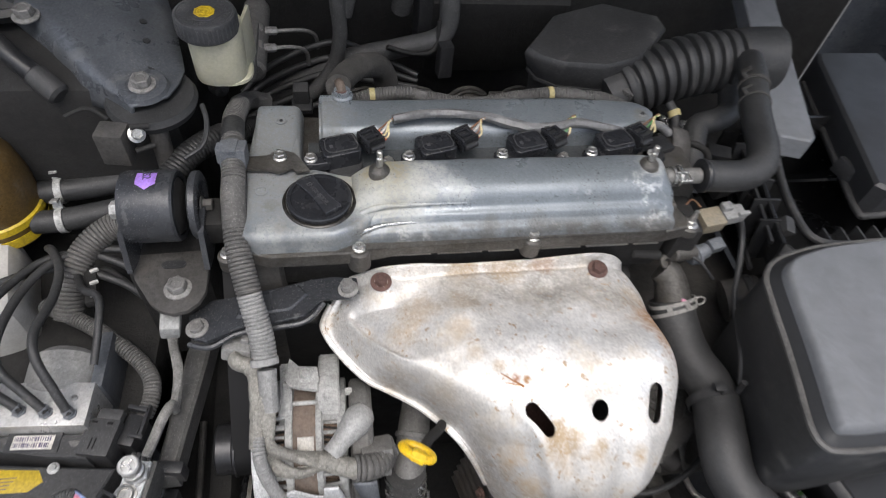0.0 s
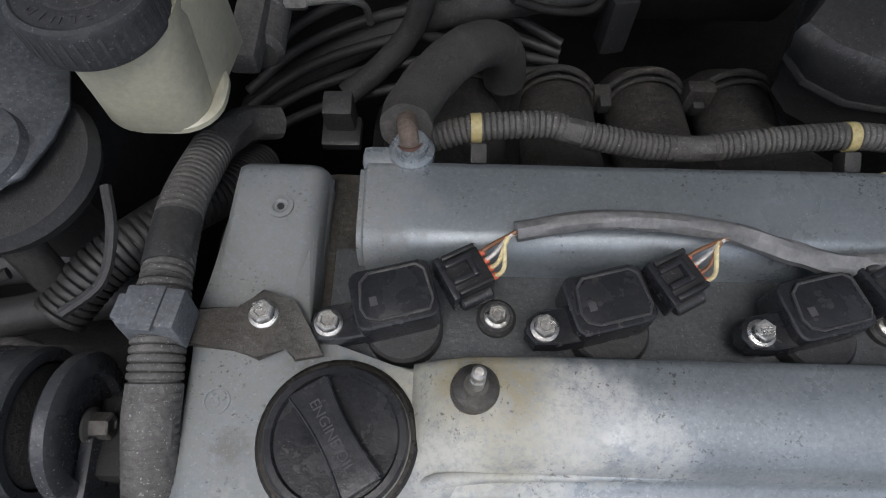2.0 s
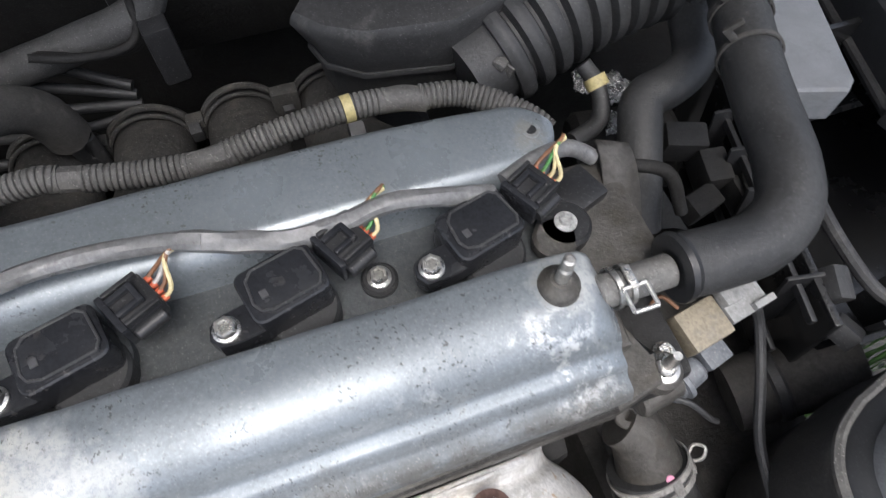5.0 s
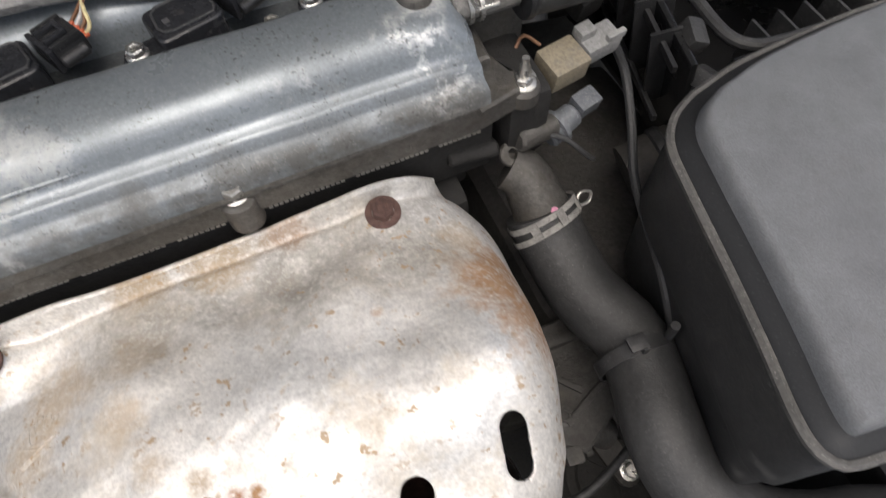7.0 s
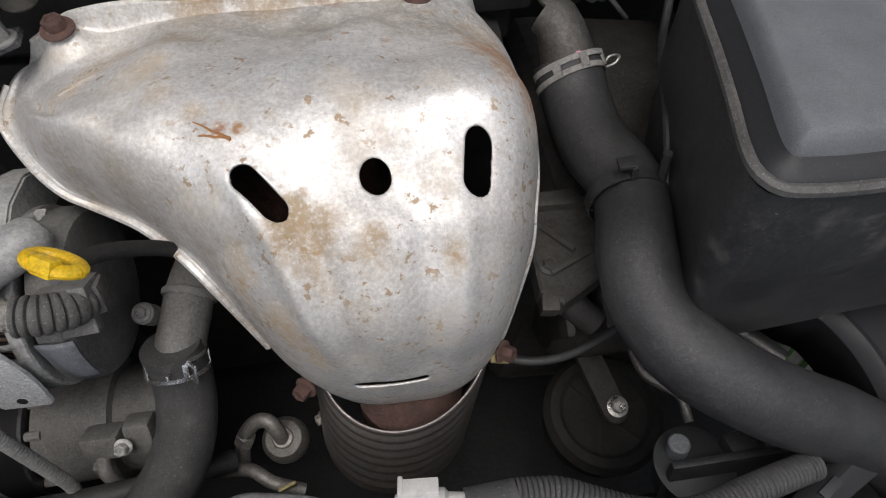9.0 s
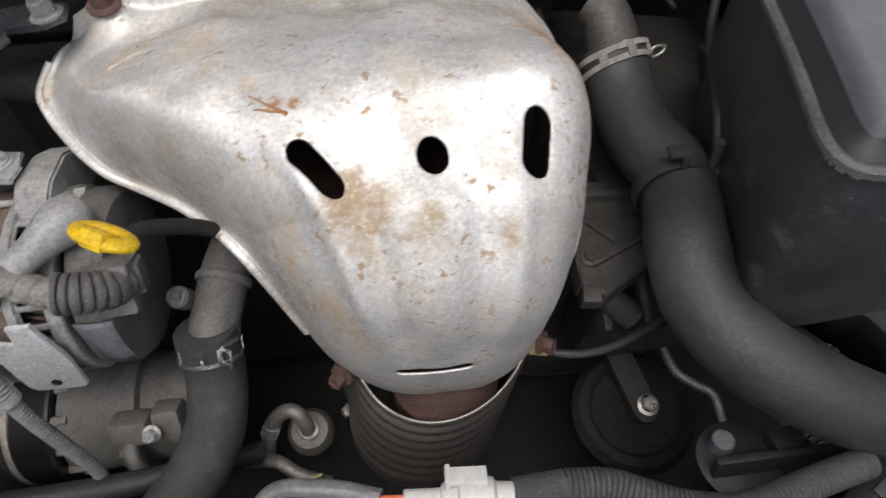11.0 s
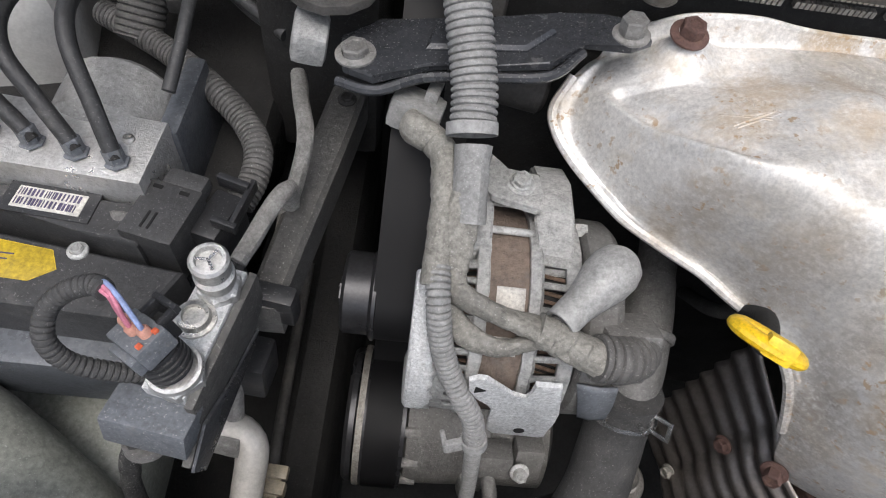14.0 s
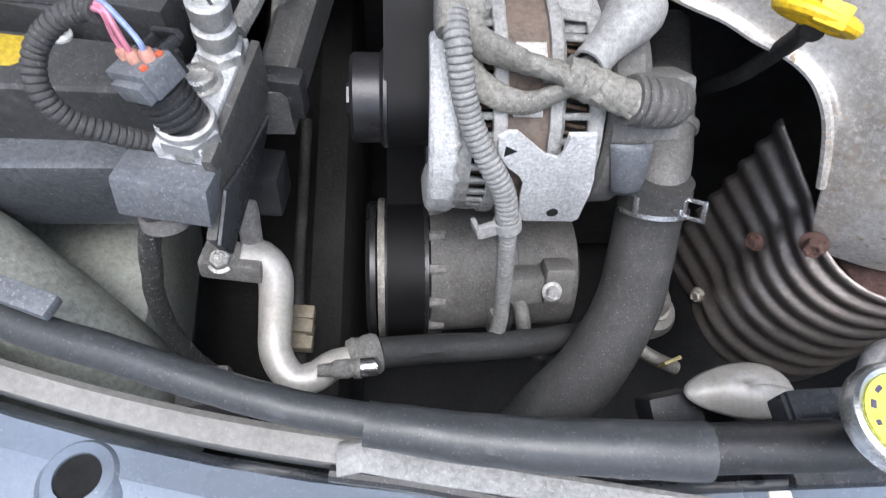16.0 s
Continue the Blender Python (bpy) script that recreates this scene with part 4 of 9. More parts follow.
at_box(bm, (0.003, 0.554, 0.842), (0.030, 0.012, 0.014), bevel=0.004)
lathe(bm, [(0.0115, 0), (0.0115, 0.006), (0.010, 0.008), (0.0085, 0.008), (0.0085, 0.012), (0, 0.012)], pose(0.013, 0.556, 0.845), 24)
part("breather_boss", bm, M_CAST, cover)
# end face and filler flange lugs
bm = bmesh.new()
prism(bm, [(0.330, 0.405), (0.352, 0.405), (0.354, 0.43), (0.348, 0.452), (0.330, 0.452)], 0.018, pose(0, 0, 0.806), 0.004, 3)
part("end_pad", bm, M_CASTD, cover)
for x, y, z0, z1, r in ((0.367, 0.3915, 0.795, 0.8085, 0.0105), (0.194, 0.3825, 0.786, 0.811, 0.0100), (-0.098, 0.378, 0.792, 0.811, 0.0095), (0.022, 0.377, 0.785, 0.812, 0.011)):
    part("bolt_lug", rod(bmesh.new(), (x, y, z0), (x, y, z1), r, bevel=0.002), M_CASTD, cover)
bolt(cover, (0.194, 0.3835, 0.8105), (0, -0.1, 1), 0.0056, 0.0085, 0.0075)
bolt(cover, (-0.098, 0.378, 0.811), (0, 0, 1), 0.005, 0.0065, 0.0066)
bolt(cover, (0.022, 0.377, 0.812), (0, 0, 1), 0.0045, 0.006, 0.0065)
nut = bolt(cover, (0.367, 0.3915, 0.8085), (0, 0, 1), 0.0055, 0.0065, 0.0078, name="nut")
part("stud", lathe(bmesh.new(), [(0.0032, 0), (0.0032, 0.008), (0.0022, 0.010), (0.0022, 0.014), (0, 0.014)], pose(0.367, 0.3915, 0.8145), 14), M_ZINC, nut)
for x, y, z in ((0.0445, 0.4355, 0.8570), (0.3185, 0.4335, 0.8570)):
    boss = part("stud_boss", lathe(bmesh.new(), [(0.0105, -0.006), (0.0098, 0.0002), (0.0088, 0.0016), (0.0066, 0.0030), (0.0050, 0.0052), (0, 0.0055)], pose(x, y, z), 24), M_CASTD, cover, "crusted stained boss")
    bm = lathe(bmesh.new(), [(0.0032, 0), (0.0032, 0.011), (0.0020, 0.0125), (0.0029, 0.0135), (0.0029, 0.019), (0.0018, 0.020), (0, 0.020)], pose(x, y, z + 0.004), 14)
    part("stud", bm, M_ZINC, boss)
for x, y in ((0.0565, 0.4775), (0.246, 0.4775)):
    bm = lathe(bmesh.new(), [(0.0095, 0), (0.0095, 0.003), (0.0080, 0.0045), (0, 0.0045)], pose(x, y, 0.8215), 24)
    part("washer", bm, M_DUSTB, cover, "dark rubber washer")
    bolt(cover, (x, y, 0.826), (0, 0, 1), 0.0048, 0.0055, 0.0062)
# hose nipple on the end of the bank
bm = bmesh.new()
rod(bm, (0.338, 0.4285, 0.8425), (0.378, 0.4285, 0.8425), 0.0085, bevel=0.001)
part("hose_nipple", bm, M_COMP, cover, "dull metal hose nipple")

# oil filler cap
ocap = thing("oil_filler_cap", (-0.013, 0.417, 0.836), "black plastic oil filler cap with raised grip and lettering", "filler cap")
mc = pose(-0.013, 0.417, 0.8355)
bm = lathe(bmesh.new(), [(0.0345, -0.002), (0.0345, 0.0012), (0.033, 0.0022), (0.0312, 0.0022), (0.0312, -0.002)], mc, 48)
part("seat_ring", bm, M_OILY, ocap, "oily black seat round the cap")
bm = lathe(bmesh.new(), [(0.0305, -0.002), (0.0305, 0.0055), (0.0295, 0.0068), (0.0268, 0.0070), (0.0258, 0.0052), (0.0, 0.0052)], mc, 56)
disc = part("cap_disc", bm, M_COIL, ocap)
bm = bmesh.new()
grip = []
for i in range(13):
    f = -1 + 2 * i / 12
    w = 0.0065 + 0.0022 * f * f
    grip.append((f * 0.0245, w))
outline = [(a, b) for a, b in grip] + [(a, -b) for a, b in grip[::-1]]
prism(bm, outline, 0.0068, mc @ pose(0, 0, 0.004, 0, 0, -57), 0.0014, 3)
part("grip", bm, M_COIL, ocap)
for sgn in (1, -1):
    bm = bmesh.new()
    line = [mc @ pose(0, 0, 0, 0, 0, -57) @ Vector((a * 0.94, sgn * (b + 0.0002), 0.0106)) for a, b in grip]
    tube(bm, line, 0.0006, seg=6)
    part("grip_rib", bm, M_COIL, ocap)
M_LETTER = material("worn_letters", (0.05, 0.05, 0.053), None, 0.55, 0, 60, 300, 0.5, 0.0)
writing("ENGINE OIL", mc @ pose(-0.001, 0.0, 0.0109, 0, 0, -57), 0.0062, M_LETTER, disc)

# ---- ignition coils ----
def coil(wires):
    c = thing("ignition_coil", (0, 0, 0.836), "black plastic ignition coil held by one bright bolt", "ignition coil", "coils along the valve cover")
    turn = Matrix.Translation((0.0, 0.0, 0.0)) @ pose(0, 0, 0, 0, 0, 15)
    bm = bmesh.new()
    prism(bm, rounded(0.038, 0.029, 0.005, 3, 0.031, 0.0045), 0.020, turn @ pose(0, 0, 0.831), 0.0022, 3)
    part("body", bm, M_COIL, c)
    bm = bmesh.new()
    prism(bm, [(0.0145, 0.0), (0.0165, 0.0125), (0.021, 0.0165), (0.044, 0.0165), (0.0475, 0.013), (0.0485, -0.003), (0.0455, -0.0078), (0.022, -0.0078), (0.0165, -0.005)], 0.0018, turn @ pose(0, 0, 0.8508), 0.0006, 2)
    part("top_plate", bm, M_COIL, c)
    rim = [turn @ Vector((x, y, 0.8526)) for x, y in ((0.0155, 0.0), (0.0172, 0.012), (0.0213, 0.0157), (0.0435, 0.0157), (0.0467, 0.0127), (0.0476, -0.0027), (0.0450, -0.0070), (0.0222, -0.0070), (0.0172, -0.0046), (0.0155, 0.0))]
    bm = bmesh.new()
    for q0, q1 in zip(rim, rim[1:]):
        rod(bm, q0, q1, 0.0007, seg=6)
    part("plate_rim", bm, M_DUSTB, c, "scuffed raised rim")
    bm = bmesh.new()
    at_box(bm, tuple(turn @ Vector((0.0215, 0.002, 0.8528))), (0.0034, 0.0042, 0.0004), (0, 0, 15))
    part("date_stamp", bm, M_LETTER, c, "small square moulded mark")
    bm = bmesh.new()
    prism(bm, [(-0.0085, 0.0), (-0.006, 0.0062), (0.0, 0.0088), (0.02, 0.008), (0.02, -0.010), (0.004, -0.0088), (-0.006, -0.0062)], 0.010, turn @ pose(0, 0, 0.8335), 0.002, 3)
    part("ear", bm, M_COIL, c)
    bm = bmesh.new()
    lathe(bm, [(0.0185, 0), (0.0185, 0.009), (0.017, 0.011), (0, 0.011)], turn @ pose(0.033, -0.004, 0.822), 28)
    part("boot", bm, M_RUBBER, c)
    bolt(c, (0, 0, 0.8435), (0, 0, 1), 0.0053, 0.0056, 0.0064)
    mk = pose(0.0605, 0.0235, 0.846, 0, 0, 28)
    bm = bmesh.new()
    box(bm, (0.0215, 0.0205, 0.0120), mk, 0.0020)
    for j in (-1, 1):
        box(bm, (0.0170, 0.0026, 0.0050), mk @ pose(0.0010, 0.0092 * j, 0.0060), 0.0010)
    shell = part("connector", bm, M_BLACK, c)
    bm = bmesh.new()
    for yy in (0.0052, -0.0036):
        box(bm, (0.0125, 0.0030, 0.0040), mk @ pose(-0.0015, yy, 0.0072), 0.0010)
    box(bm, (0.0030, 0.0118, 0.0044), mk @ pose(0.0040, 0.0008, 0.0072), 0.0010)
    part("latch", bm, M_COIL, shell)
    part("collar", box(bmesh.new(), (0.0034, 0.0225, 0.0150), mk @ pose(-0.0092, 0, 0), 0.0012), M_COIL, shell)
    bm = bmesh.new()
    rod(bm, mk @ Vector((-0.0075, -0.0112, -0.002)), mk @ Vector((0.0085, -0.0112, -0.002)), 0.0036, seg=14, bevel=0.001)
    part("key_rib", bm, M_BLACK, shell)
    for j in range(4):
        bm = bmesh.new()
        yy = -0.0066 + j * 0.0044
        rod(bm, mk @ Vector((0.0100, yy, 0.001)), mk @ Vector((0.0135, yy, 0.001)), 0.0017, seg=10)
        part("wire_seal", bm, M_SEALS, c, "orange wire seal")
        bm = bmesh.new()
        p0 = mk @ Vector((0.011, yy, 0.001))
        tube(bm, [p0, p0 + Vector((0.0050, 0.0030, 0.0030)), Vector((0.0790 + 0.0010 * j, 0.0375 + 0.0008 * j, 0.8565 + 0.0006 * j)), Vector((0.0865, 0.0415 + 0.0006 * j, 0.8575))], 0.0011, seg=7, step=0.002)
        part("wire", bm, wires[j], c)
    return c


first = coil((M_WIREY, M_WIREY, M_WIREW, M_WIREB))
first.location.x, first.location.y = -0.0205, 0.466
for i, ww in enumerate(((M_WIREY, M_WIREB, M_WIREW, M_WIREB), (M_WIREY, M_WIREG, M_WIREG, M_WIREB), (M_WIREY, M_WIREY, M_WIREG, M_WIREB))):
    c = copy_thing(first, pose(-0.0205 + 0.0967 * (i + 1), 0.466, 0.836))
    ws = [o for o in c.children if o.name.startswith("wire") and "seal" not in o.name]
    for o, w in zip(ws, ww):
        o.data = o.data.copy()
        o.data.materials[0] = w

# grey sleeve that carries the coil wires
sleeve = thing("wire_sleeve", (0.19, 0.51, 0.85), "grey vinyl sleeve over the coil wires", "cable")
SL = [(0.063, 0.5070, 0.858), (0.09, 0.5125, 0.859), (0.113, 0.5140, 0.859), (0.14, 0.5130, 0.858), (0.163, 0.5095, 0.857), (0.19, 0.5020, 0.853), (0.215, 0.4975, 0.850), (0.240, 0.4990, 0.851), (0.258, 0.5000, 0.855), (0.285, 0.4975, 0.852), (0.312, 0.4940, 0.846)]
part("sleeve_piece", tube(bmesh.new(), SL[:5], 0.0048, wobble=0.12, seg=12), M_SLEEVE, sleeve)
part("sleeve_piece", tube(bmesh.new(), SL[4:8], 0.0054, wobble=0.35, seg=12, flat=0.8), M_SLEEVE, sleeve, "creased split sleeve")
part("sleeve_piece", tube(bmesh.new(), SL[7:], 0.0050, wobble=0.15, seg=12), M_SLEEVE, sleeve)
for k in (4, 7):
    part("tape", tube(bmesh.new(), [Vector(SL[k]).lerp(Vector(SL[k - 1]), 0.25), SL[k], Vector(SL[k]).lerp(Vector(SL[k + 1]), 0.35)], 0.0049, wobble=0.2, seg=12), M_SLEEVE, sleeve)
# corrugated harness behind the rail
harn = thing("rear_harness", (0.2, 0.594, 0.80), "dusty corrugated wiring conduit behind the valve cover", "wiring conduit")
for a in ([(0.020, 0.590, 0.813), (0.047, 0.594, 0.820), (0.085, 0.596, 0.822), (0.098, 0.595, 0.820)], [(0.108, 0.593, 0.818), (0.14, 0.590, 0.813), (0.165, 0.589, 0.811)], [(0.185, 0.590, 0.812), (0.225, 0.593, 0.817), (0.261, 0.5945, 0.820), (0.285, 0.594, 0.819)], [(0.305, 0.591, 0.818), (0.3296, 0.5867, 0.817), (0.3505, 0.5736, 0.815), (0.3661, 0.5575, 0.813), (0.3735, 0.5475, 0.809)]):
    part("conduit", tube(bmesh.new(), a, 0.0074, rib=0.0007, pitch=0.0034, seg=16), M_LOOM, harn)
part("tape", tube(bmesh.new(), [(0.094, 0.595, 0.8205), (0.104, 0.594, 0.819), (0.112, 0.593, 0.817)], 0.0073, wobble=0.12), M_LOOM, harn)
part("tape", tube(bmesh.new(), [(0.161, 0.589, 0.811), (0.176, 0.5895, 0.8115), (0.19, 0.590, 0.812)], 0.0076, wobble=0.12), M_LOOM, harn)
part("tape", tube(bmesh.new(), [(0.281, 0.594, 0.819), (0.295, 0.5925, 0.8185), (0.309, 0.589, 0.816)], 0.0077, wobble=0.12), M_LOOM, harn)
for x, z in ((0.047, 0.820), (0.261, 0.820)):
    ring_clamp(harn, (x, 0.594, z), (1, 0.05, 0.02), 0.0074, 0.006, M_CLIPY, "yellowed plastic clip", None, "clip")
    bm = bmesh.new()
    at_box(bm, (x + 0.002, 0.583, z - 0.010), (0.010, 0.012, 0.012), (30, 0, 0), 0.002)
    part("clip_foot", bm, M_DUSTB, harn)

# breather hose in its foam sleeve
br = thing("breather_hose", (0.015, 0.56, 0.85), "foam-sleeved breather hose with a rusty clamp", "hose")
bm = bmesh.new()
tube(bm, [(0.0095, 0.570, 0.850), (0.0110, 0.590, 0.842), (0.0220, 0.620, 0.832), (0.0390, 0.652, 0.819), (0.0570, 0.680, 0.799), (0.0690, 0.694, 0.775), (0.0730, 0.699, 0.745)], 0.0150, wobble=0.06, seg=26, radii=(0.0138, 0.0160))
part("foam_sleeve", bm, M_FOAM, br)
part("inner_hose", tube(bmesh.new(), [(0.0730, 0.699, 0.752), (0.0738, 0.702, 0.725), (0.074, 0.703, 0.69)], 0.0085), M_RUBBER, br)
part("inner_hose", tube(bmesh.new(), [(0.0125, 0.5545, 0.850), (0.0118, 0.558, 0.858), (0.0105, 0.566, 0.858), (0.0098, 0.578, 0.850)], 0.0050), M_BROWN, br, "brown weathered rubber hose")
ring_clamp(br, (0.0122, 0.5562, 0.8545), (-0.05, 0.35, 1), 0.0054, 0.004, M_RUST, "rusty clamp")

# left conduit with its clip and bracket
lh = thing("side_harness", (-0.09, 0.45, 0.75), "dusty corrugated wiring conduit along the engine's side", "wiring conduit")
path = [(-0.076, 0.612, 0.797), (-0.090, 0.598, 0.812), (-0.097, 0.570, 0.828), (-0.0975, 0.525, 0.845), (-0.0935, 0.480, 0.852), (-0.0915, 0.445, 0.847), (-0.0905, 0.41, 0.836), (-0.087, 0.375, 0.820), (-0.079, 0.342, 0.797), (-0.070, 0.311, 0.770), (-0.0682, 0.294, 0.7570)]
part("conduit", tube(bmesh.new(), path[2:5], 0.0105, rib=0.0008, pitch=0.0036, seg=16), M_LOOM, lh)
part("conduit", tube(bmesh.new(), path[4:9], 0.0108, rib=0.0008, pitch=0.0036, seg=16), M_LOOM, lh)
part("conduit", tube(bmesh.new(), path[8:], 0.0108, rib=0.0008, pitch=0.0036, seg=16), M_LOOMG, lh)
part("tape", tube(bmesh.new(), path[:3], 0.0105, wobble=0.15, seg=16), M_LOOM, lh)
part("tape", tube(bmesh.new(), [(-0.0965, 0.514, 0.8475), (-0.0955, 0.500, 0.850), (-0.0945, 0.488, 0.851)], 0.0114, wobble=0.1, seg=16), M_RUBBER, lh)
part("tape", tube(bmesh.new(), [(-0.0912, 0.436, 0.845), (-0.0908, 0.415, 0.838), (-0.089, 0.392, 0.829)], 0.0112, wobble=0.1, seg=16), M_LOOM, lh)
part("tape", tube(bmesh.new(), [(-0.067, 0.288, 0.752), (-0.066, 0.272, 0.740), (-0.0655, 0.258, 0.729)], 0.0100, wobble=0.15, seg=16, flat=0.8), M_LOOMG, lh)
ring_clamp(lh, (-0.0685, 0.294, 0.7565), (0.1, -0.8, -0.6), 0.0116, 0.006, M_LOOMG, "ribbed plastic tie", None, "cable_tie")
hc = thing("harness_clip", (-0.09, 0.463, 0.85), "blue-grey plastic harness clip on a dusty steel bracket", "clip")
bm = bmesh.new()
at_box(bm, (-0.0915, 0.463, 0.855), (0.025, 0.019, 0.021), (-8, 0, -4), 0.002)
at_box(bm, (-0.1035, 0.463, 0.857), (0.006, 0.012, 0.017), (-8, 0, -4), 0.0015)
at_box(bm, (-0.092, 0.463, 0.866), (0.010, 0.021, 0.002), (-8, 0, -4), 0.0006)
part("clip_body", bm, M_CLIPG, hc)
bm = bmesh.new()
prism(bm, [(-0.083, 0.455), (-0.060, 0.453), (-0.050, 0.449), (-0.038, 0.455), (-0.034, 0.449), (-0.0215, 0.4515), (-0.030, 0.466), (-0.036, 0.476), (-0.052, 0.482), (-0.062, 0.472), (-0.083, 0.472)], 0.003, pose(0, 0, 0.8405), 0.001, 2)
part("bracket", bm, M_CASTD, hc, "dusty steel bracket")
bolt(hc, (-0.050, 0.4695, 0.8435), (0, 0, 1), 0.0055, 0.0065, 0.0068)

# ---- heat shield over the exhaust manifold ----
sh = thing("heat_shield", (0.18, 0.3, 0.6), "rust-stained silver exhaust manifold heat shield", "heat shield")
SECTIONS = [  # left edge, crest, right edge, steepness of the left wall: the top
    ((0.012, 0.382, 0.754), (0.160, 0.377, 0.774), (0.304, 0.384, 0.752), 4.0),
    ((-0.017, 0.354, 0.727), (0.155, 0.347, 0.777), (0.330, 0.354, 0.722), 4.6),
    ((-0.009, 0.331, 0.712), (0.170, 0.309, 0.786), (0.335, 0.320, 0.708), 7.0),
    ((0.020, 0.297, 0.704), (0.190, 0.269, 0.794), (0.333, 0.290, 0.705), 14.0),
    ((0.050, 0.281, 0.694), (0.203, 0.240, 0.790), (0.329, 0.265, 0.700), 11.0),
    ((0.081, 0.259, 0.693), (0.212, 0.212, 0.774), (0.324, 0.245, 0.690), 5.6),
]
SECTIONS += [  # and down the front
    ((0.105, 0.234, 0.691), (0.218, 0.185, 0.757), (0.320, 0.228, 0.670), 3.2),
    ((0.121, 0.218, 0.674), (0.220, 0.160, 0.718), (0.310, 0.213, 0.640), 2.8),
    ((0.138, 0.205, 0.635), (0.221, 0.159, 0.663), (0.302, 0.204, 0.612), 2.6),
    ((0.150, 0.198, 0.600), (0.222, 0.163, 0.615), (0.294, 0.198, 0.590), 2.4),
    ((0.164, 0.195, 0.572), (0.222, 0.170, 0.585), (0.283, 0.194, 0.572), 2.3),
]


def keyed(v):
    """Shield keys blended along its length by a smooth curve."""
    k = min(int(v), len(SECTIONS) - 2)
    t = v - k
    out = []
    for c in range(3):
        p = [Vector(SECTIONS[min(max(k + d, 0), len(SECTIONS) - 1)][c]) for d in (-1, 0, 1, 2)]
        out.append(0.5 * (2 * p[1] + (p[2] - p[0]) * t + (2 * p[0] - 5 * p[1] + 4 * p[2] - p[3]) * t * t + (3 * p[1] - p[0] - 3 * p[2] + p[3]) * t ** 3))
    return (*out, SECTIONS[k][3] * (1 - t) + SECTIONS[k + 1][3] * t)


def bump_at(d, centre, width):
    return math.exp(-((d - centre) / width) ** 2)


def shield_point(u, v):
    a, c, b, n = keyed(v)
    wide = (b - a).length
    d = u * wide  # how far in from the free edge
    flange = 0.005 * min(1.0, v) * max(0.0, min(1.0, 8 - v))
    w = max(0.0, (d - flange) / (wide - flange))
    s = 2 * w - 1
    base, mid = a.lerp(b, u), a.lerp(b, 0.5)
    f = 1 - abs(s) ** (n if s < 0 else max(2.6, n + 3.4 - 0.2 * v - 0.9 * max(0, n - 4)) + 5 * max(0, 1 - v / 1.6))
    lift = c - mid
    p = base + lift * f
    p.x = base.x + lift.x * f * 0.6
    out = lift.normalized()
    # the upper corner sinks towards the free edge
    p.z -= 0.019 * max(0.0, min(1.0, (0.125 - p.x) / 0.10)) * max(0.0, min(1.0, v * 0.8, (4.0 - v) / 1.5)) * f
    # rolled bead along the free edge, gutter behind it, and a short pressed ridge
    side = min(1, v) * max(0, min(1, 8 - v))
    p += out * (0.0042 * bump_at(d, 0.0042, 0.0028) * side)
    p -= out * (0.0016 * bump_at(d, 0.0115, 0.0030) * side)
    p += out * (0.0052 * bump_at(d, 0.0215 + 0.002 * v, 0.0040) * max(0, min(1, (v - 1.05) * 3, (3.1 - v) * 3)))
    p -= out * (0.0030 * bump_at(d, 0.0310 + 0.002 * v, 0.0050) * max(0, min(1, (v - 1.05) * 3, (3.1 - v) * 3)))
    # pads round the two upper bolts, runner bulges, shallow dents
    for bx, by, amp, rad in ((0.042, 0.362, 0.013, 0.015), (0.265, 0.361, 0.004, 0.016), (0.112, 0.316, 0.0055, 0.024), (0.128, 0.334, -0.0045, 0.012), (0.225, 0.318, 0.0060, 0.026), (0.206, 0.340, -0.0050, 0.013), (0.175, 0.342, -0.0045, 0.018), (0.300, 0.338, -0.006, 0.018), (0.252, 0.338, 0.003, 0.010), (0.072, 0.350, -0.004, 0.016), (0.225, 0.350, -0.003, 0.014), (0.29, 0.25, 0.003, 0.03), (0.15, 0.262, -0.0025, 0.025), (0.185, 0.284, 0.0022, 0.016), (0.165, 0.210, 0.0065, 0.026), (0.280, 0.222, -0.0050, 0.022), (0.226, 0.212, -0.0045, 0.020), (0.098, 0.262, -0.0040, 0.014), (0.252, 0.286, -0.0022, 0.016)):
        p.z += amp * math.exp(-((p.x - bx) ** 2 + (p.y - by) ** 2) / rad ** 2)
    # upturned back rim, higher beside the two bolts, with a shallow gutter in front of it
    k = bump_at(v, 0.06, 0.10)
    p.z += k * (0.0030 + 0.007 * math.exp(-((p.x - 0.070) / 0.03) ** 2) + 0.008 * math.exp(-((p.x - 0.258) / 0.045) ** 2)) - 0.0042 * bump_at(v, 0.30, 0.12)
    # long folds that run down the front
    if v > 4:
        g = min(1, (v - 4) / 1.5) * max(0, min(1, (8.6 - v) / 2))
        fold = 0.0042 * bump_at(u, 0.30 + 0.012 * (v - 6), 0.035) - 0.0045 * bump_at(u, 0.385 + 0.012 * (v - 6), 0.040) + 0.0036 * bump_at(u, 0.52, 0.055) - 0.0030 * bump_at(u, 0.645, 0.040) + 0.0026 * bump_at(u, 0.74, 0.040)
        p += Vector((0, -1, 0.3)) * (fold * g)
    p.z += 0.0012 * noise.noise(p * 28) + 0.0007 * noise.noise(p * 62) + 0.0003 * noise.noise(p * 150)
    return p


NU, NV = 260, 320
LAST = len(SECTIONS) - 1
grid = [[shield_point(i / NU, LAST * j / NV) for i in range(NU + 1)] for j in range(NV + 1)]


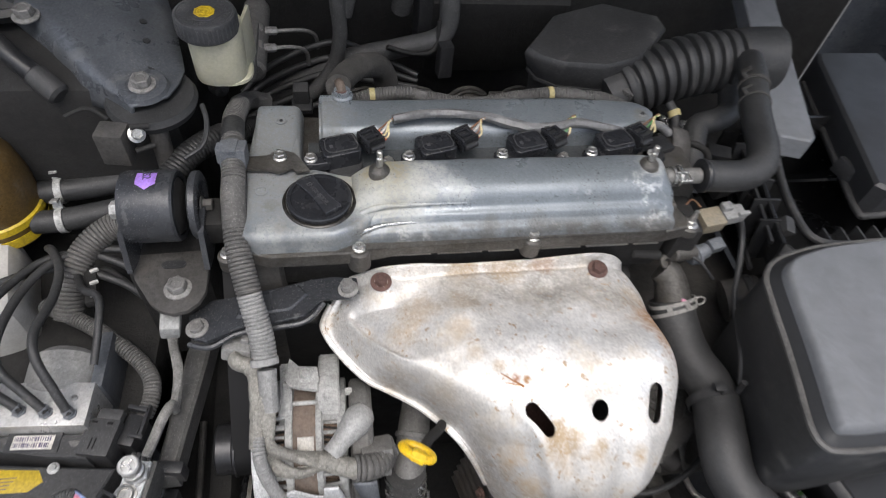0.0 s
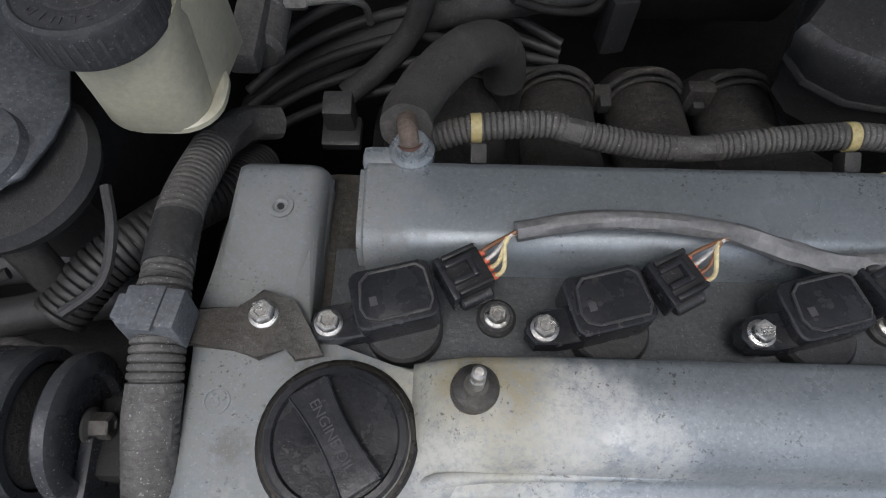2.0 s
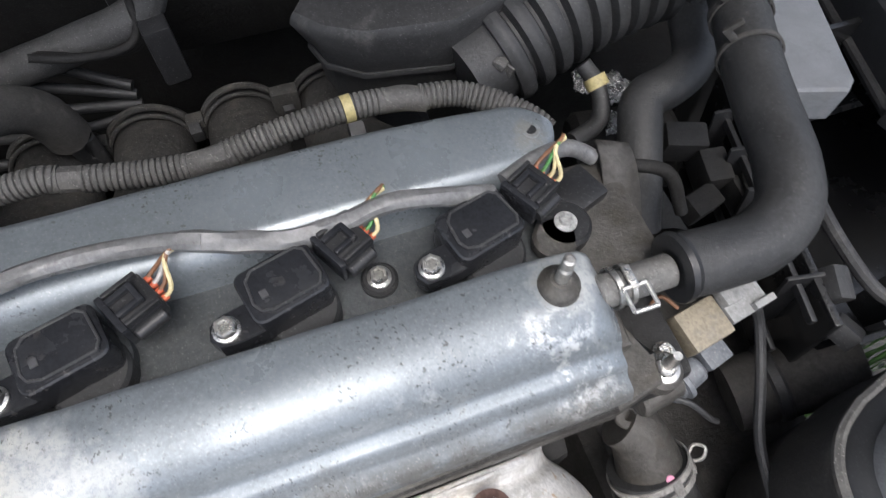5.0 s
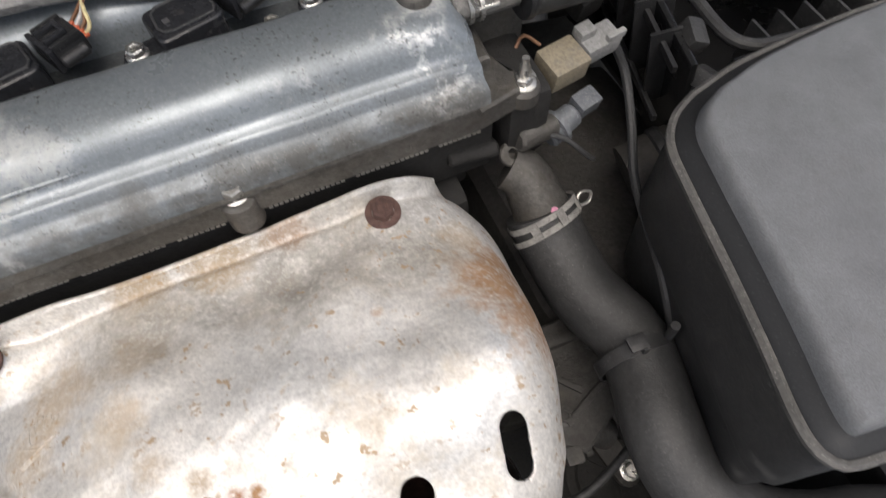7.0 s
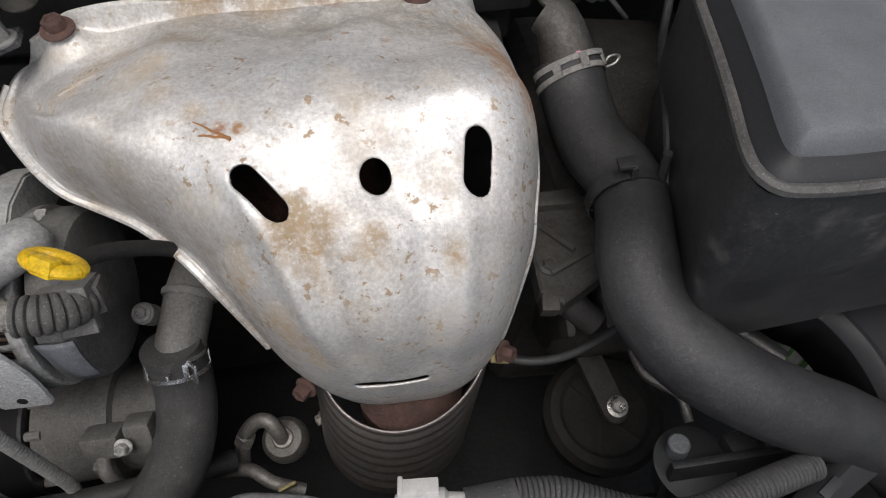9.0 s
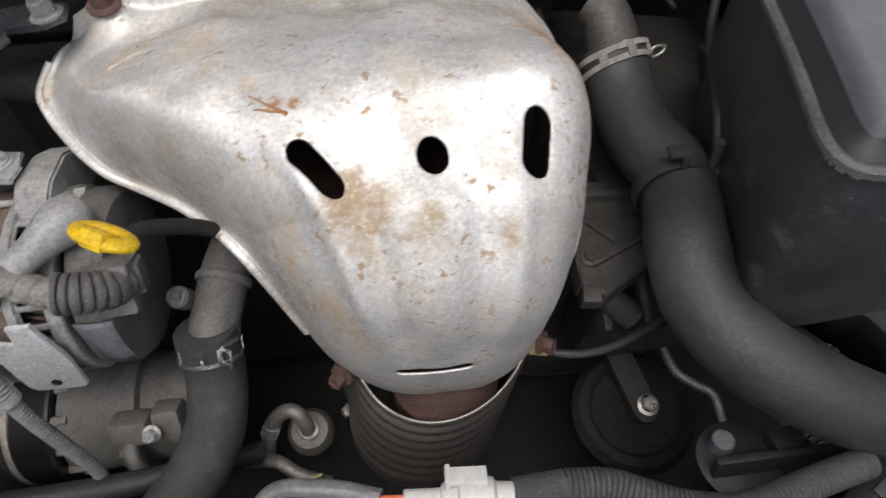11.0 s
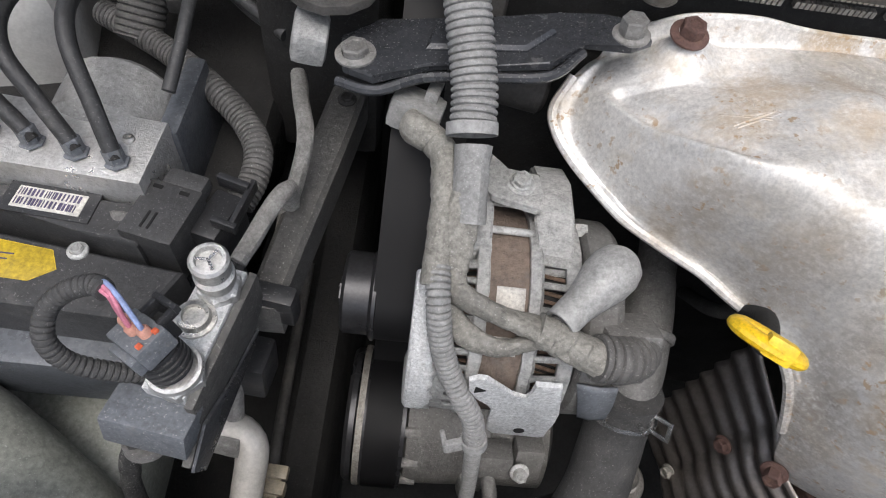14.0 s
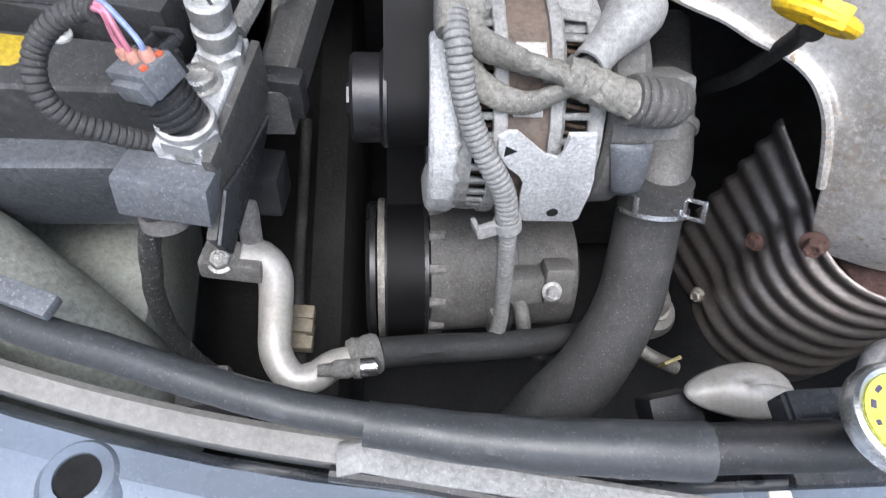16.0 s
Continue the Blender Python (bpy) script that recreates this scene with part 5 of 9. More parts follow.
def stadium(cx, cy, ang, half, r):
    d = Vector((math.cos(radians(ang)), math.sin(radians(ang))))

    def off(x, y):
        q = Vector((x - cx, y - cy))
        t = max(-half, min(half, q.dot(d)))
        near = d * t
        away = q - near
        return away.length - r, Vector((cx, cy)) + near + (away.normalized() * r if away.length > 1e-9 else Vector((r, 0)))
    return off


HOLES = [(stadium(0.1690, 0.2080, -47, 0.0095, 0.0068), 0), (stadium(0.2260, 0.2130, 0, 0.0, 0.0080), 0), (stadium(0.2785, 0.2145, 79, 0.0078, 0.0071), 0), (stadium(0.2195, 0.6420, 3, 0.020, 0.0040), 1)]
inside = [[False] * (NU + 1) for _ in range(NV + 1)]
for j in range(NV + 1):
    for i in range(NU + 1):
        p = grid[j][i]
        for off, side in HOLES:
            if side == 0 and p.z < 0.74 or side == 1 and (p.z > 0.70 or p.y > 0.19):
                continue
            d, q = off(p.x, p.z if side else p.y)
            if d < 0:
                inside[j][i] = True
            cell = 0.0008
            if abs(d) < cell:
                if side:
                    p.x, p.z = q
                else:
                    p.x, p.y = q
                inside[j][i] = True
bm = bmesh.new()
vs = [[bm.verts.new(p) for p in row] for row in grid]
for j in range(NV):
    for i in range(NU):
        if not (inside[j][i] and inside[j][i + 1] and inside[j + 1][i] and inside[j + 1][i + 1]):
            bm.faces.new((vs[j][i], vs[j][i + 1], vs[j + 1][i + 1], vs[j + 1][i]))
bmesh.ops.delete(bm, geom=[v for v in bm.verts if not v.link_faces], context="VERTS")
part("pressed_shell", bm, M_SHIELD, sh, sharp=60, mod=0.0016)
edge = [shield_point(0, LAST * j / 60) + Vector((0, 0, 0)) for j in range(4, 50)]
part("rolled_edge", tube(bmesh.new(), edge[::3], 0.0030, seg=8), M_SHIELD, sh)
edge = [shield_point(i / 40, 0) for i in range(0, 41)]
part("rolled_edge", tube(bmesh.new(), edge[::2], 0.0022, seg=8), M_SHIELD, sh)
edge = [shield_point(1, LAST * j / 60) for j in range(16, 54)]
part("rolled_edge", tube(bmesh.new(), edge[::3], 0.0024, seg=8), M_SHIELD, sh)
def on_shield(x, y, over=0.0):
    """The shell's point nearest to x, y seen from above, raised by over."""
    near = min((p for row in grid[::2] for p in row if p.z > 0.70), key=lambda p: (p.x - x) ** 2 + (p.y - y) ** 2)
    return Vector((x, y, near.z + over))


# shallow embossed warning mark: an open palm over two crossed bars
bm = bmesh.new()
for stroke in ([(-9, 2), (-9.5, 9), (-6.5, 10.5), (-5, 3)], [(-5, 3), (-4.5, 12), (-1.5, 12.5), (-0.5, 4)], [(-0.5, 4), (0.5, 12), (3.5, 11.5), (4, 4)], [(4, 4), (6, 10), (8.5, 8.5), (8, 2)], [(-9, 2), (-7, -2), (6, -2), (8, 2)], [(-15, 3), (12, -9)], [(-15, 0.5), (10.5, -10.5)], [(-13, -9.5), (15, 2)], [(-12, -11.5), (15.5, -0.5)]):
    tube(bm, [on_shield(0.068 + 0.001 * (p0[0] + (p1[0] - p0[0]) * k / 4), 0.310 + 0.001 * (p0[1] + (p1[1] - p0[1]) * k / 4), -0.0006) for p0, p1 in zip(stroke, stroke[1:]) for k in range(4)], 0.0009, seg=8)
part("embossed_mark", bm, M_SHIELD, sh)
# dried rusty streaks and two dark scratches
bm = bmesh.new()
for a_, b_ in (((0.1385, 0.2480), (0.1575, 0.2340)), ((0.1415, 0.2390), (0.1575, 0.2350)), ((0.1500, 0.2400), (0.1570, 0.2345))):
    tube(bm, [on_shield(a_[0] + (b_[0] - a_[0]) * k / 4, a_[1] + (b_[1] - a_[1]) * k / 4 + 0.0006 * (k % 2), 0.0001) for k in range(5)], 0.0007, seg=6, radii=(0.0004, 0.0010))
part("rust_streak", bm, M_STREAK, sh, "dried orange-brown streak")
for x, y in ((0.042, 0.362), (0.265, 0.361)):
    bolt(sh, on_shield(x, y, 0.0005), (0, -0.15, 1), 0.0068, 0.0085, 0.0105, M_RUST, label="rusty flanged bolt")
for p, ax in (((0.157, 0.190, 0.589), (-0.6, -0.8, 0.3)), ((0.298, 0.192, 0.600), (0.8, -0.7, 0.3))):
    bolt(sh, p, ax, 0.0058, 0.010, 0.0085, M_RUST, label="rusty bolt")

# ribbed catalyst shield below it
cat = thing("catalyst_shield", (0.222, 0.22, 0.47), "ribbed heat-stained steel shield round the catalyst", "heat shield")
bm = bmesh.new()
rows = []
ca, cb = Vector((0.229, 0.214, 0.612)), Vector((0.209, 0.210, 0.425))
for j in range(97):
    f = j / 96
    c = ca.lerp(cb, f)
    r = 0.064 + 0.0020 * math.sin(f * 2 * math.pi * 9) - (0.012 * max(0, (f - 0.86) / 0.14) ** 2)
    row = []
    for i in range(57):
        deg = 118 + 285 * i / 56
        a = radians(max(deg, 170))
        p = c + Vector((r * math.cos(a), r * math.sin(a) * 0.98, (0.02 * math.cos(a) + 0.030 * min(0, math.sin(a))) * (1 - f) ** 2))
        if deg < 170:
            p += Vector((-0.26, 0.95, 0.34 * (1 - f) ** 2)) * (0.052 * (170 - deg) / 52)
        row.append(p)
    rows.append(row)
loft(bm, rows)
part("ribbed_shell", bm, M_RIBBED, cat, sharp=70, mod=0.0012)
bolt(cat, (0.152, 0.219, 0.543), (-0.9, -0.4, 0.2), 0.0052, 0.006, 0.007, M_RUST)
bolt(cat, (0.147, 0.218, 0.458), (-0.9, -0.4, 0.2), 0.005, 0.006, 0.0068, M_GASKET)
bm = lathe(bmesh.new(), [(0.034, 0.0), (0.040, 0.03), (0.040, 0.115), (0.028, 0.130), (0, 0.132)], pose(0.226, 0.197, 0.450, 2, 2, 0), 36)
solo("catalyst", bm, M_RUST, "brown heat-stained catalyst body", "catalyst")
bm = bmesh.new()
for i in range(4):
    x = 0.06 + i * 0.075
    tube(bm, [(x, 0.378, 0.725), (x + (0.2 - x) * 0.25, 0.32, 0.725), (0.21 + (x - 0.2) * 0.4, 0.27, 0.70), (0.225, 0.24, 0.63)], 0.017)
solo("exhaust_manifold", bm, M_RUST, "rusty brown exhaust manifold pipes under the shield", "exhaust manifold")

# ---- alternator ----
alt = thing("alternator", (-0.03, 0.262, 0.58), "dusty grey cast alternator with rusted stator ring", "alternator")
AX = Matrix(((0, 0, 1, 0), (0, 1, 0, 0.262), (-1, 0, 0, 0.637), (0, 0, 0, 1)))  # its z runs along the shaft


def round_shaft(x, r, deg):
    """The place at r from the shaft, deg from straight up towards the engine."""
    return Vector((x, 0.262 + r * math.sin(radians(deg)), 0.637 + r * math.cos(radians(deg))))


def alt_frame(name, profile, slot_x, slots, half, thick):
    """A cast end frame: a turned shell with cooling slots cut through it."""
    bm = bmesh.new()
    grid = []
    n = 240
    for x, r in profile:
        grid.append([bm.verts.new(round_shaft(x + 0.0004 * noise.noise(Vector((i * 0.21, x * 90, 2.0))), r + 0.0006 * noise.noise(Vector((i * 0.13, x * 120, 5.0))), 360 * i / n)) for i in range(n)])
    for k in range(len(profile) - 1):
        xm = (profile[k][0] + profile[k + 1][0]) / 2
        for i in range(n):
            a = (360 * (i + 0.5) / n + 180) % 360 - 180
            if slot_x[0] < xm < slot_x[1] and any(abs(a - c) < half for c in slots):
                continue
            j = (i + 1) % n
            bm.faces.new((grid[k][i], grid[k][j], grid[k + 1][j], grid[k + 1][i]))
    return part(name, bm, M_ALT, alt, sharp=28, mod=thick)


alt_frame("drive_end_frame", [(-0.0830, 0.044), (-0.0830, 0.0570), (-0.0815, 0.0600), (-0.0720, 0.0632), (-0.0650, 0.0640), (-0.0560, 0.0642), (-0.0552, 0.0658), (-0.0495, 0.0660), (-0.0485, 0.0650), (-0.0485, 0.0600)], (-0.066, -0.0556), [-4 - 8.6 * i for i in range(-1, 14)], 2.7, 0.004)
alt_frame("rear_end_frame", [(-0.0270, 0.0600), (-0.0270, 0.0655), (-0.0258, 0.0662), (-0.0215, 0.0662), (-0.0205, 0.0645), (-0.0195, 0.0640), (-0.0065, 0.0630), (0.0010, 0.0625), (0.0020, 0.0610), (0.0020, 0.0480)], (-0.0196, -0.0064), [-9 - 12 * i for i in range(0, 12)], 3.8, 0.004)
rc = random.Random(11)
bm = bmesh.new()
rows = []
for i in range(61):
    q = -14 - 2.5 * i
    row = []
    for k, (x, r) in enumerate(((-0.0862, 0.046), (-0.0878, 0.052), (-0.0890, 0.0580), (-0.0885, 0.0625), (-0.0865, 0.0648), (-0.0830, 0.0655), (-0.0790, 0.0652), (-0.0765, 0.0655), (-0.0735, 0.0645))):
        d = 0.0015 * noise.noise(Vector((11 * math.cos(radians(q)), 11 * math.sin(radians(q)), 170 * x))) + 0.0005 * rc.uniform(-1, 1)
        row.append(round_shaft(x + 0.002 + (0.0030 * noise.noise(Vector((q * 0.21, 3.0, 1.0))) if k > 6 else 0.0), r + d, q))
    rows.append(row)
loft(bm, rows)
part("crusted_rim", bm, M_CRUST, alt, "flaking white oxidised rim", sharp=25, mod=0.0015)
for x0, x1, turn in ((-0.080, -0.052, 3.0), (-0.0235, -0.004, -4.0)):
    bm = bmesh.new()
    for i in range(72):
        a = 5 * i
        rod(bm, round_shaft(x0, 0.0530, a), round_shaft(x1, 0.0545, a + turn), 0.0012, seg=6)
    part("winding", bm, M_COPPER, alt, "dull copper winding behind the slots")
part("core", lathe(bmesh.new(), [(0.050, -0.082), (0.0515, -0.078), (0.0515, 0.0)], AX, 36), M_DARK, alt)
stator = part("stator_ring", lathe(bmesh.new(), [(0.0600, -0.0490), (0.0622, -0.0486), (0.0622, -0.0269), (0.0600, -0.0265)], AX, 64), M_BROWN, alt, "rusted brown laminated stator ring")
for a0, a1, x0, x1 in ((-17.5, -32, -0.0442, -0.0288), (-42, -51.5, -0.0455, -0.0305)):
    bm = bmesh.new()
    loft(bm, [[round_shaft(x, 0.0624 + 0.0001 * rc.uniform(0, 1), a0 + (a1 - a0) * i / 6) for i in range(7)] for x in (x0, (x0 + x1) / 2, x1)])
    part("rating_label", bm, M_PAPER, stator, "weathered pale rating label", mod=0.0004)
for deg in (12, 70):
    bm = bmesh.new()
    rod(bm, round_shaft(-0.0500, 0.0655, deg), round_shaft(-0.0255, 0.0655, deg), 0.0022, seg=12)
    part("through_bolt", bm, M_ALT, alt)
# cast ears that carry the bracket, along the shaft
def ear(name, x0, x1, outline, slant):
    bm = bmesh.new()
    loft(bm, [[(x0 + (0.0 if k else slant), y, z) for k, (y, z) in enumerate(outline)], [(x1, y, z) for y, z in outline]], True, True)
    bmesh.ops.bevel(bm, geom=bm.edges[:], offset=0.0016, segments=2, affect="EDGES")
    return part(name, bm, M_ALT, alt, sharp=40)


ear("mounting_ear", -0.0620, -0.0487, [(0.2830, 0.7095), (0.2620, 0.7035), (0.2550, 0.6900), (0.2750, 0.6720), (0.3150, 0.6720), (0.3180, 0.7060)], 0.004)
ear("mounting_ear", -0.0240, -0.0035, [(0.2850, 0.7080), (0.2640, 0.7025), (0.2560, 0.6900), (0.2760, 0.6720), (0.3300, 0.6650), (0.3330, 0.6920), (0.3120, 0.7050)], -0.003)
part("rear_bolt", rod(bmesh.new(), (0.0015, 0.290, 0.689), (0.0085, 0.290, 0.689), 0.0042, seg=6), M_ALT, alt)
bm = bmesh.new()
lathe(bm, [(0.056, 0.0050), (0.0600, 0.0075), (0.0605, 0.010), (0.0600, 0.022), (0.0560, 0.027), (0.052, 0.0278), (0, 0.0278)], AX, 48)
part("rear_cover", bm, M_COMP, alt, "dusty grey rear cover")
bm = bmesh.new()
at_box(bm, (0.0300, 0.2290, 0.6790), (0.031, 0.026, 0.020), (-32, 0, 4), 0.004)
at_box(bm, (0.0290, 0.2170, 0.6660), (0.029, 0.010, 0.014), (-32, 0, 4), 0.002)
part("brush_housing", bm, M_COMP, alt)
bm = bmesh.new()
rows = []
for i in range(9):
    f = i / 8
    rows.append([round_shaft(0.006 + 0.010 * f, 0.0625, -64 - 34 * f), round_shaft(0.019 + 0.004 * f, 0.0640, -64 - 34 * f), round_shaft(0.029 + 0.003 * f, 0.0625, -64 - 34 * f)])
loft(bm, rows)
part("rear_apron", bm, M_CLIPG, alt, "dusty curved apron", mod=0.0015)
bm = bmesh.new()
prism(bm, [(-0.0517, 0.3192), (-0.0468, 0.3143), (-0.0427, 0.3086), (-0.0241, 0.3079), (-0.0239, 0.2969), (-0.0218, 0.2952), (-0.0244, 0.2850), (-0.0261, 0.2817), (-0.0506, 0.2873), (-0.0528, 0.2929), (-0.0562, 0.2944), (-0.0538, 0.3008)], 0.0028, pose(0, 0, 0.7105), 0.0008, 2)
for q in range(5):
    at_box(bm, (-0.0265 - 0.0055 * q, 0.2835 + 0.0012 * q, 0.7128), (0.0058, 0.0022, 0.0046), (0, 0, -13), 0.0006)
part("upper_bracket", bm, M_ALT, alt, "dusty steel bracket plate with a turned-up edge")
part("washer", lathe(bmesh.new(), [(0.004, 0.0), (0.0078, 0.0), (0.0080, 0.0008), (0.0070, 0.0014), (0.004, 0.0014)], frame_of((-0.0349, 0.2990, 0.7133), (0, 0, 1)), 28), M_ALT, alt)
bolt(alt, (-0.0349, 0.2990, 0.7146), (0, 0, 1), 0.0055, 0.0055, 0.0060, M_ALT)
# pulley
pul = part("pulley", lathe(bmesh.new(), [(0.012, -0.1290), (0.0235, -0.1285), (0.0255, -0.1265), (0.0255, -0.112), (0.0285, -0.110), (0.0285, -0.108), (0.0265, -0.107), (0.0265, -0.083), (0.0285, -0.082), (0.0285, -0.079), (0.0, -0.079)], AX, 48), M_PULLEY, alt, "black machined pulley")
part("shaft_nut", lathe(bmesh.new(), [(0.009, -0.131), (0.009, -0.124)], AX, 6), M_PULLEY, pul)
# terminal boot and its cable
bm = bmesh.new()
lathe(bm, [(0.0, 0.0185), (0.0075, 0.0172), (0.0120, 0.0130), (0.0142, 0.006), (0.0138, -0.002), (0.0112, -0.012), (0.0092, -0.022), (0.0088, -0.0360), (0.0072, -0.0360), (0.007, -0.030)], frame_of((0.0110, 0.2480, 0.7085), (0.66, 0.72, 0.18)), 32)
part("terminal_boot", bm, M_BOOT, alt, "pale grey rubber terminal boot")
bm = bmesh.new()
tube(bm, [(-0.004, 0.2295, 0.703), (-0.012, 0.2235, 0.7015), (-0.022, 0.2195, 0.699), (-0.034, 0.2195, 0.699)], 0.0045)
part("terminal_cable", bm, M_LOOM, alt)

# taped harness over the alternator
th = thing("alternator_harness", (-0.06, 0.23, 0.68), "taped grey harness across the alternator", "wiring harness")
def ribbon(pts, wide, thin, twist, lap=0.0):
    """A flat cloth-wrapped cable that turns about its own line; lap: steps of the overlapping tape."""
    bm = bmesh.new()
    line = smooth_line(pts, 0.0012)
    rows, side = [], Vector((0, 0, 1))
    for i, c in enumerate(line):
        t = (line[min(i + 1, len(line) - 1)] - line[max(i - 1, 0)]).normalized()
        side = (side - t * side.dot(t)).normalized()
        f = i / (len(line) - 1)
        q = radians(twist[0] + (twist[1] - twist[0]) * f)
        u = side * math.cos(q) + t.cross(side) * math.sin(q)
        v = t.cross(u)
        row = []
        for j in range(20):
            a = 2 * math.pi * j / 20
            k = (i * 0.0012 / 0.0085 + j / 20) % 1.0
            w = 1 + lap * (k - 0.5) + 0.10 * noise.noise(Vector((c.x * 110 + math.cos(a), c.y * 110 + math.sin(a), c.z * 110)))
            row.append(c + u * (wide * w * math.cos(a)) + v * (thin * w * math.sin(a)))
        rows.append(row)
    loft(bm, rows, True, True)
    return bm


run = [(-0.066, 0.268, 0.738), (-0.0695, 0.252, 0.726), (-0.0705, 0.240, 0.714), (-0.0665, 0.2315, 0.7080), (-0.0560, 0.2265, 0.7050), (-0.040, 0.2225, 0.7015), (-0.022, 0.2190, 0.6985), (-0.004, 0.2135, 0.694), (0.010, 0.2105, 0.691)]
part("taped_cable", ribbon(run, 0.0094, 0.0054, (70, 250), 0.10), M_TAPE, th)
part("tape_wrap", ribbon([(-0.0725, 0.244, 0.715), (-0.070, 0.229, 0.699), (-0.060, 0.2175, 0.690), (-0.042, 0.2130, 0.686), (-0.028, 0.2150, 0.690), (-0.018, 0.2170, 0.695)], 0.0066, 0.0042, (20, 190), 0.07), M_TAPE, th)
part("tape_wrap", ribbon([(-0.024, 0.2190, 0.6985), (-0.012, 0.2165, 0.6965), (0.0, 0.2125, 0.6935), (0.011, 0.2105, 0.691)], 0.0100, 0.0088, (0, 60), 0.12), M_TAPE, th)
part("ribbed_boot", tube(bmesh.new(), [(0.008, 0.2105, 0.6915), (0.022, 0.212, 0.688), (0.033, 0.218, 0.682), (0.038, 0.228, 0.676)], 0.0112, rib=0.0014, pitch=0.0050, seg=24), M_LOOM, th)
part("connector", at_box(bmesh.new(), (0.0385, 0.231, 0.674), (0.020, 0.018, 0.020), (-25, 0, 10), 0.003), M_LOOM, th)
part("taped_branch", ribbon([(-0.0985, 0.3075, 0.740), (-0.094, 0.3020, 0.7420), (-0.086, 0.2990, 0.7400), (-0.0795, 0.2900, 0.7375), (-0.0775, 0.2700, 0.7300), (-0.0775, 0.2500, 0.7200), (-0.0780, 0.2370, 0.7140), (-0.0782, 0.2310, 0.7110)], 0.0092, 0.0072, (0, 30), 0.07), M_TAPE, th)
bm = bmesh.new()
at_box(bm, (-0.0975, 0.3210, 0.737), (0.026, 0.022, 0.018), (-15, 8, -12), 0.004)
at_box(bm, (-0.0880, 0.3300, 0.745), (0.007, 0.020, 0.006), (-15, 8, -12), 0.001)
at_box(bm, (-0.0860, 0.3170, 0.737), (0.006, 0.018, 0.016), (-15, 8, -12), 0.002)
part("plug", bm, M_LOOMG, th)
part("small_conduit", tube(bmesh.new(), [(-0.077, 0.238, 0.718), (-0.0755, 0.222, 0.712), (-0.072, 0.211, 0.695), (-0.066, 0.203, 0.678), (-0.057, 0.194, 0.663), (-0.048, 0.187, 0.647), (-0.0435, 0.180, 0.627)], 0.0056, rib=0.0008, pitch=0.0031), M_LOOMG, th)
part("small_conduit", tube(bmesh.new(), [(-0.0435, 0.180, 0.628), (-0.041, 0.176, 0.600), (-0.037, 0.172, 0.56), (-0.034, 0.168, 0.520), (-0.038, 0.162, 0.495)], 0.0046, rib=0.0006, pitch=0.0030), M_LOOMG, th)
ring_clamp(th, (-0.0440, 0.1805, 0.6285), (0.2, -0.3, -0.9), 0.0064, 0.006, M_LOOMG, "pale plastic clip", 200, "clip")

# drive belt over the pulleys
def belt_line():
    pts = [(0.402, 0.79)]
    for a in range(130, 291, 10):
        q = radians(a)
        pts.append((0.262 + 0.0275 * math.cos(q), 0.637 + 0.0275 * math.sin(q)))
    pts += [(0.32, 0.60)]
    for a in range(60, 281, 10):
        q = radians(a)
        pts.append((0.238 + 0.0555 * math.cos(q), 0.474 + 0.0555 * math.sin(q)))
    pts += [(0.40, 0.38)]
    return pts


bm = bmesh.new()
bl = belt_line()
rows = []
for i, (y, z) in enumerate(bl):
    t = (Vector(bl[min(i + 1, len(bl) - 1)]) - Vector(bl[max(i - 1, 0)])).normalized()
    o = Vector((-t.y, t.x)) * 0.0042
    rows.append([(-0.1095, y, z), (-0.0825, y, z), (-0.0825, y + o.x, z + o.y), (-0.1095, y + o.x, z + o.y)])
loft(bm, rows, True, True)
solo("drive_belt", bm, M_BELT, "smooth black rubber drive belt over the pulleys", "belt", sharp=40)

# ---- air conditioning compressor ----
comp = thing("ac_compressor", (-0.03, 0.238, 0.42), "grey dusty cast air conditioning compressor", "compressor")
CX = Matrix(((0, 0, 1, 0), (0, 1, 0, 0.238), (-1, 0, 0, 0.474), (0, 0, 0, 1)))
bm = bmesh.new()
lathe(bm, [(0.040, -0.080), (0.048, -0.078), (0.050, -0.070), (0.048, -0.03), (0.052, -0.028), (0.052, -0.016), (0.046, -0.014), (0.046, 0.03), (0.030, 0.036), (0, 0.036)], CX, 40)
for i in range(12):
    m = CX @ pose(0, 0, 0, 0, 0, 30 * i)
    part("edge_boss", rod(bmesh.new(), m @ Vector((0.0485, 0, -0.0805)), m @ Vector((0.0485, 0, -0.068)), 0.0040, seg=10), M_COMP, comp)
part("body", bm, M_COMP, comp)
bm = lathe(bmesh.new(), [(0.030, -0.126), (0.050, -0.125), (0.0525, -0.122), (0.0525, -0.118), (0.047, -0.117), (0.047, -0.113), (0.0545, -0.112), (0.0545, -0.109), (0.0535, -0.107), (0.0535, -0.084), (0.0555, -0.083), (0.0555, -0.080), (0, -0.080)], CX, 56)
cp = part("pulley", bm, M_PULLEY, comp, "black clutch pulley")
part("clutch_rim", lathe(bmesh.new(), [(0.0546, -0.1165), (0.0552, -0.1155), (0.0552, -0.1125), (0.0546, -0.1115)], CX, 56), M_GASKET, cp, "pale worn rim")
bm = bmesh.new()
tube(bm, [(-0.018, 0.196, 0.512), (-0.015, 0.180, 0.51), (-0.010, 0.172, 0.49), (0.002, 0.166, 0.47), (0.010, 0.17, 0.45)], 0.0055)
part("outlet_pipe", bm, M_COMP, comp)
bm = bmesh.new()
at_box(bm, (-0.015, 0.200, 0.518), (0.030, 0.022, 0.022), (-30, 0, 0), 0.005)
at_box(bm, (0.012, 0.204, 0.515), (0.022, 0.02, 0.03), (-30, 0, 0), 0.005)
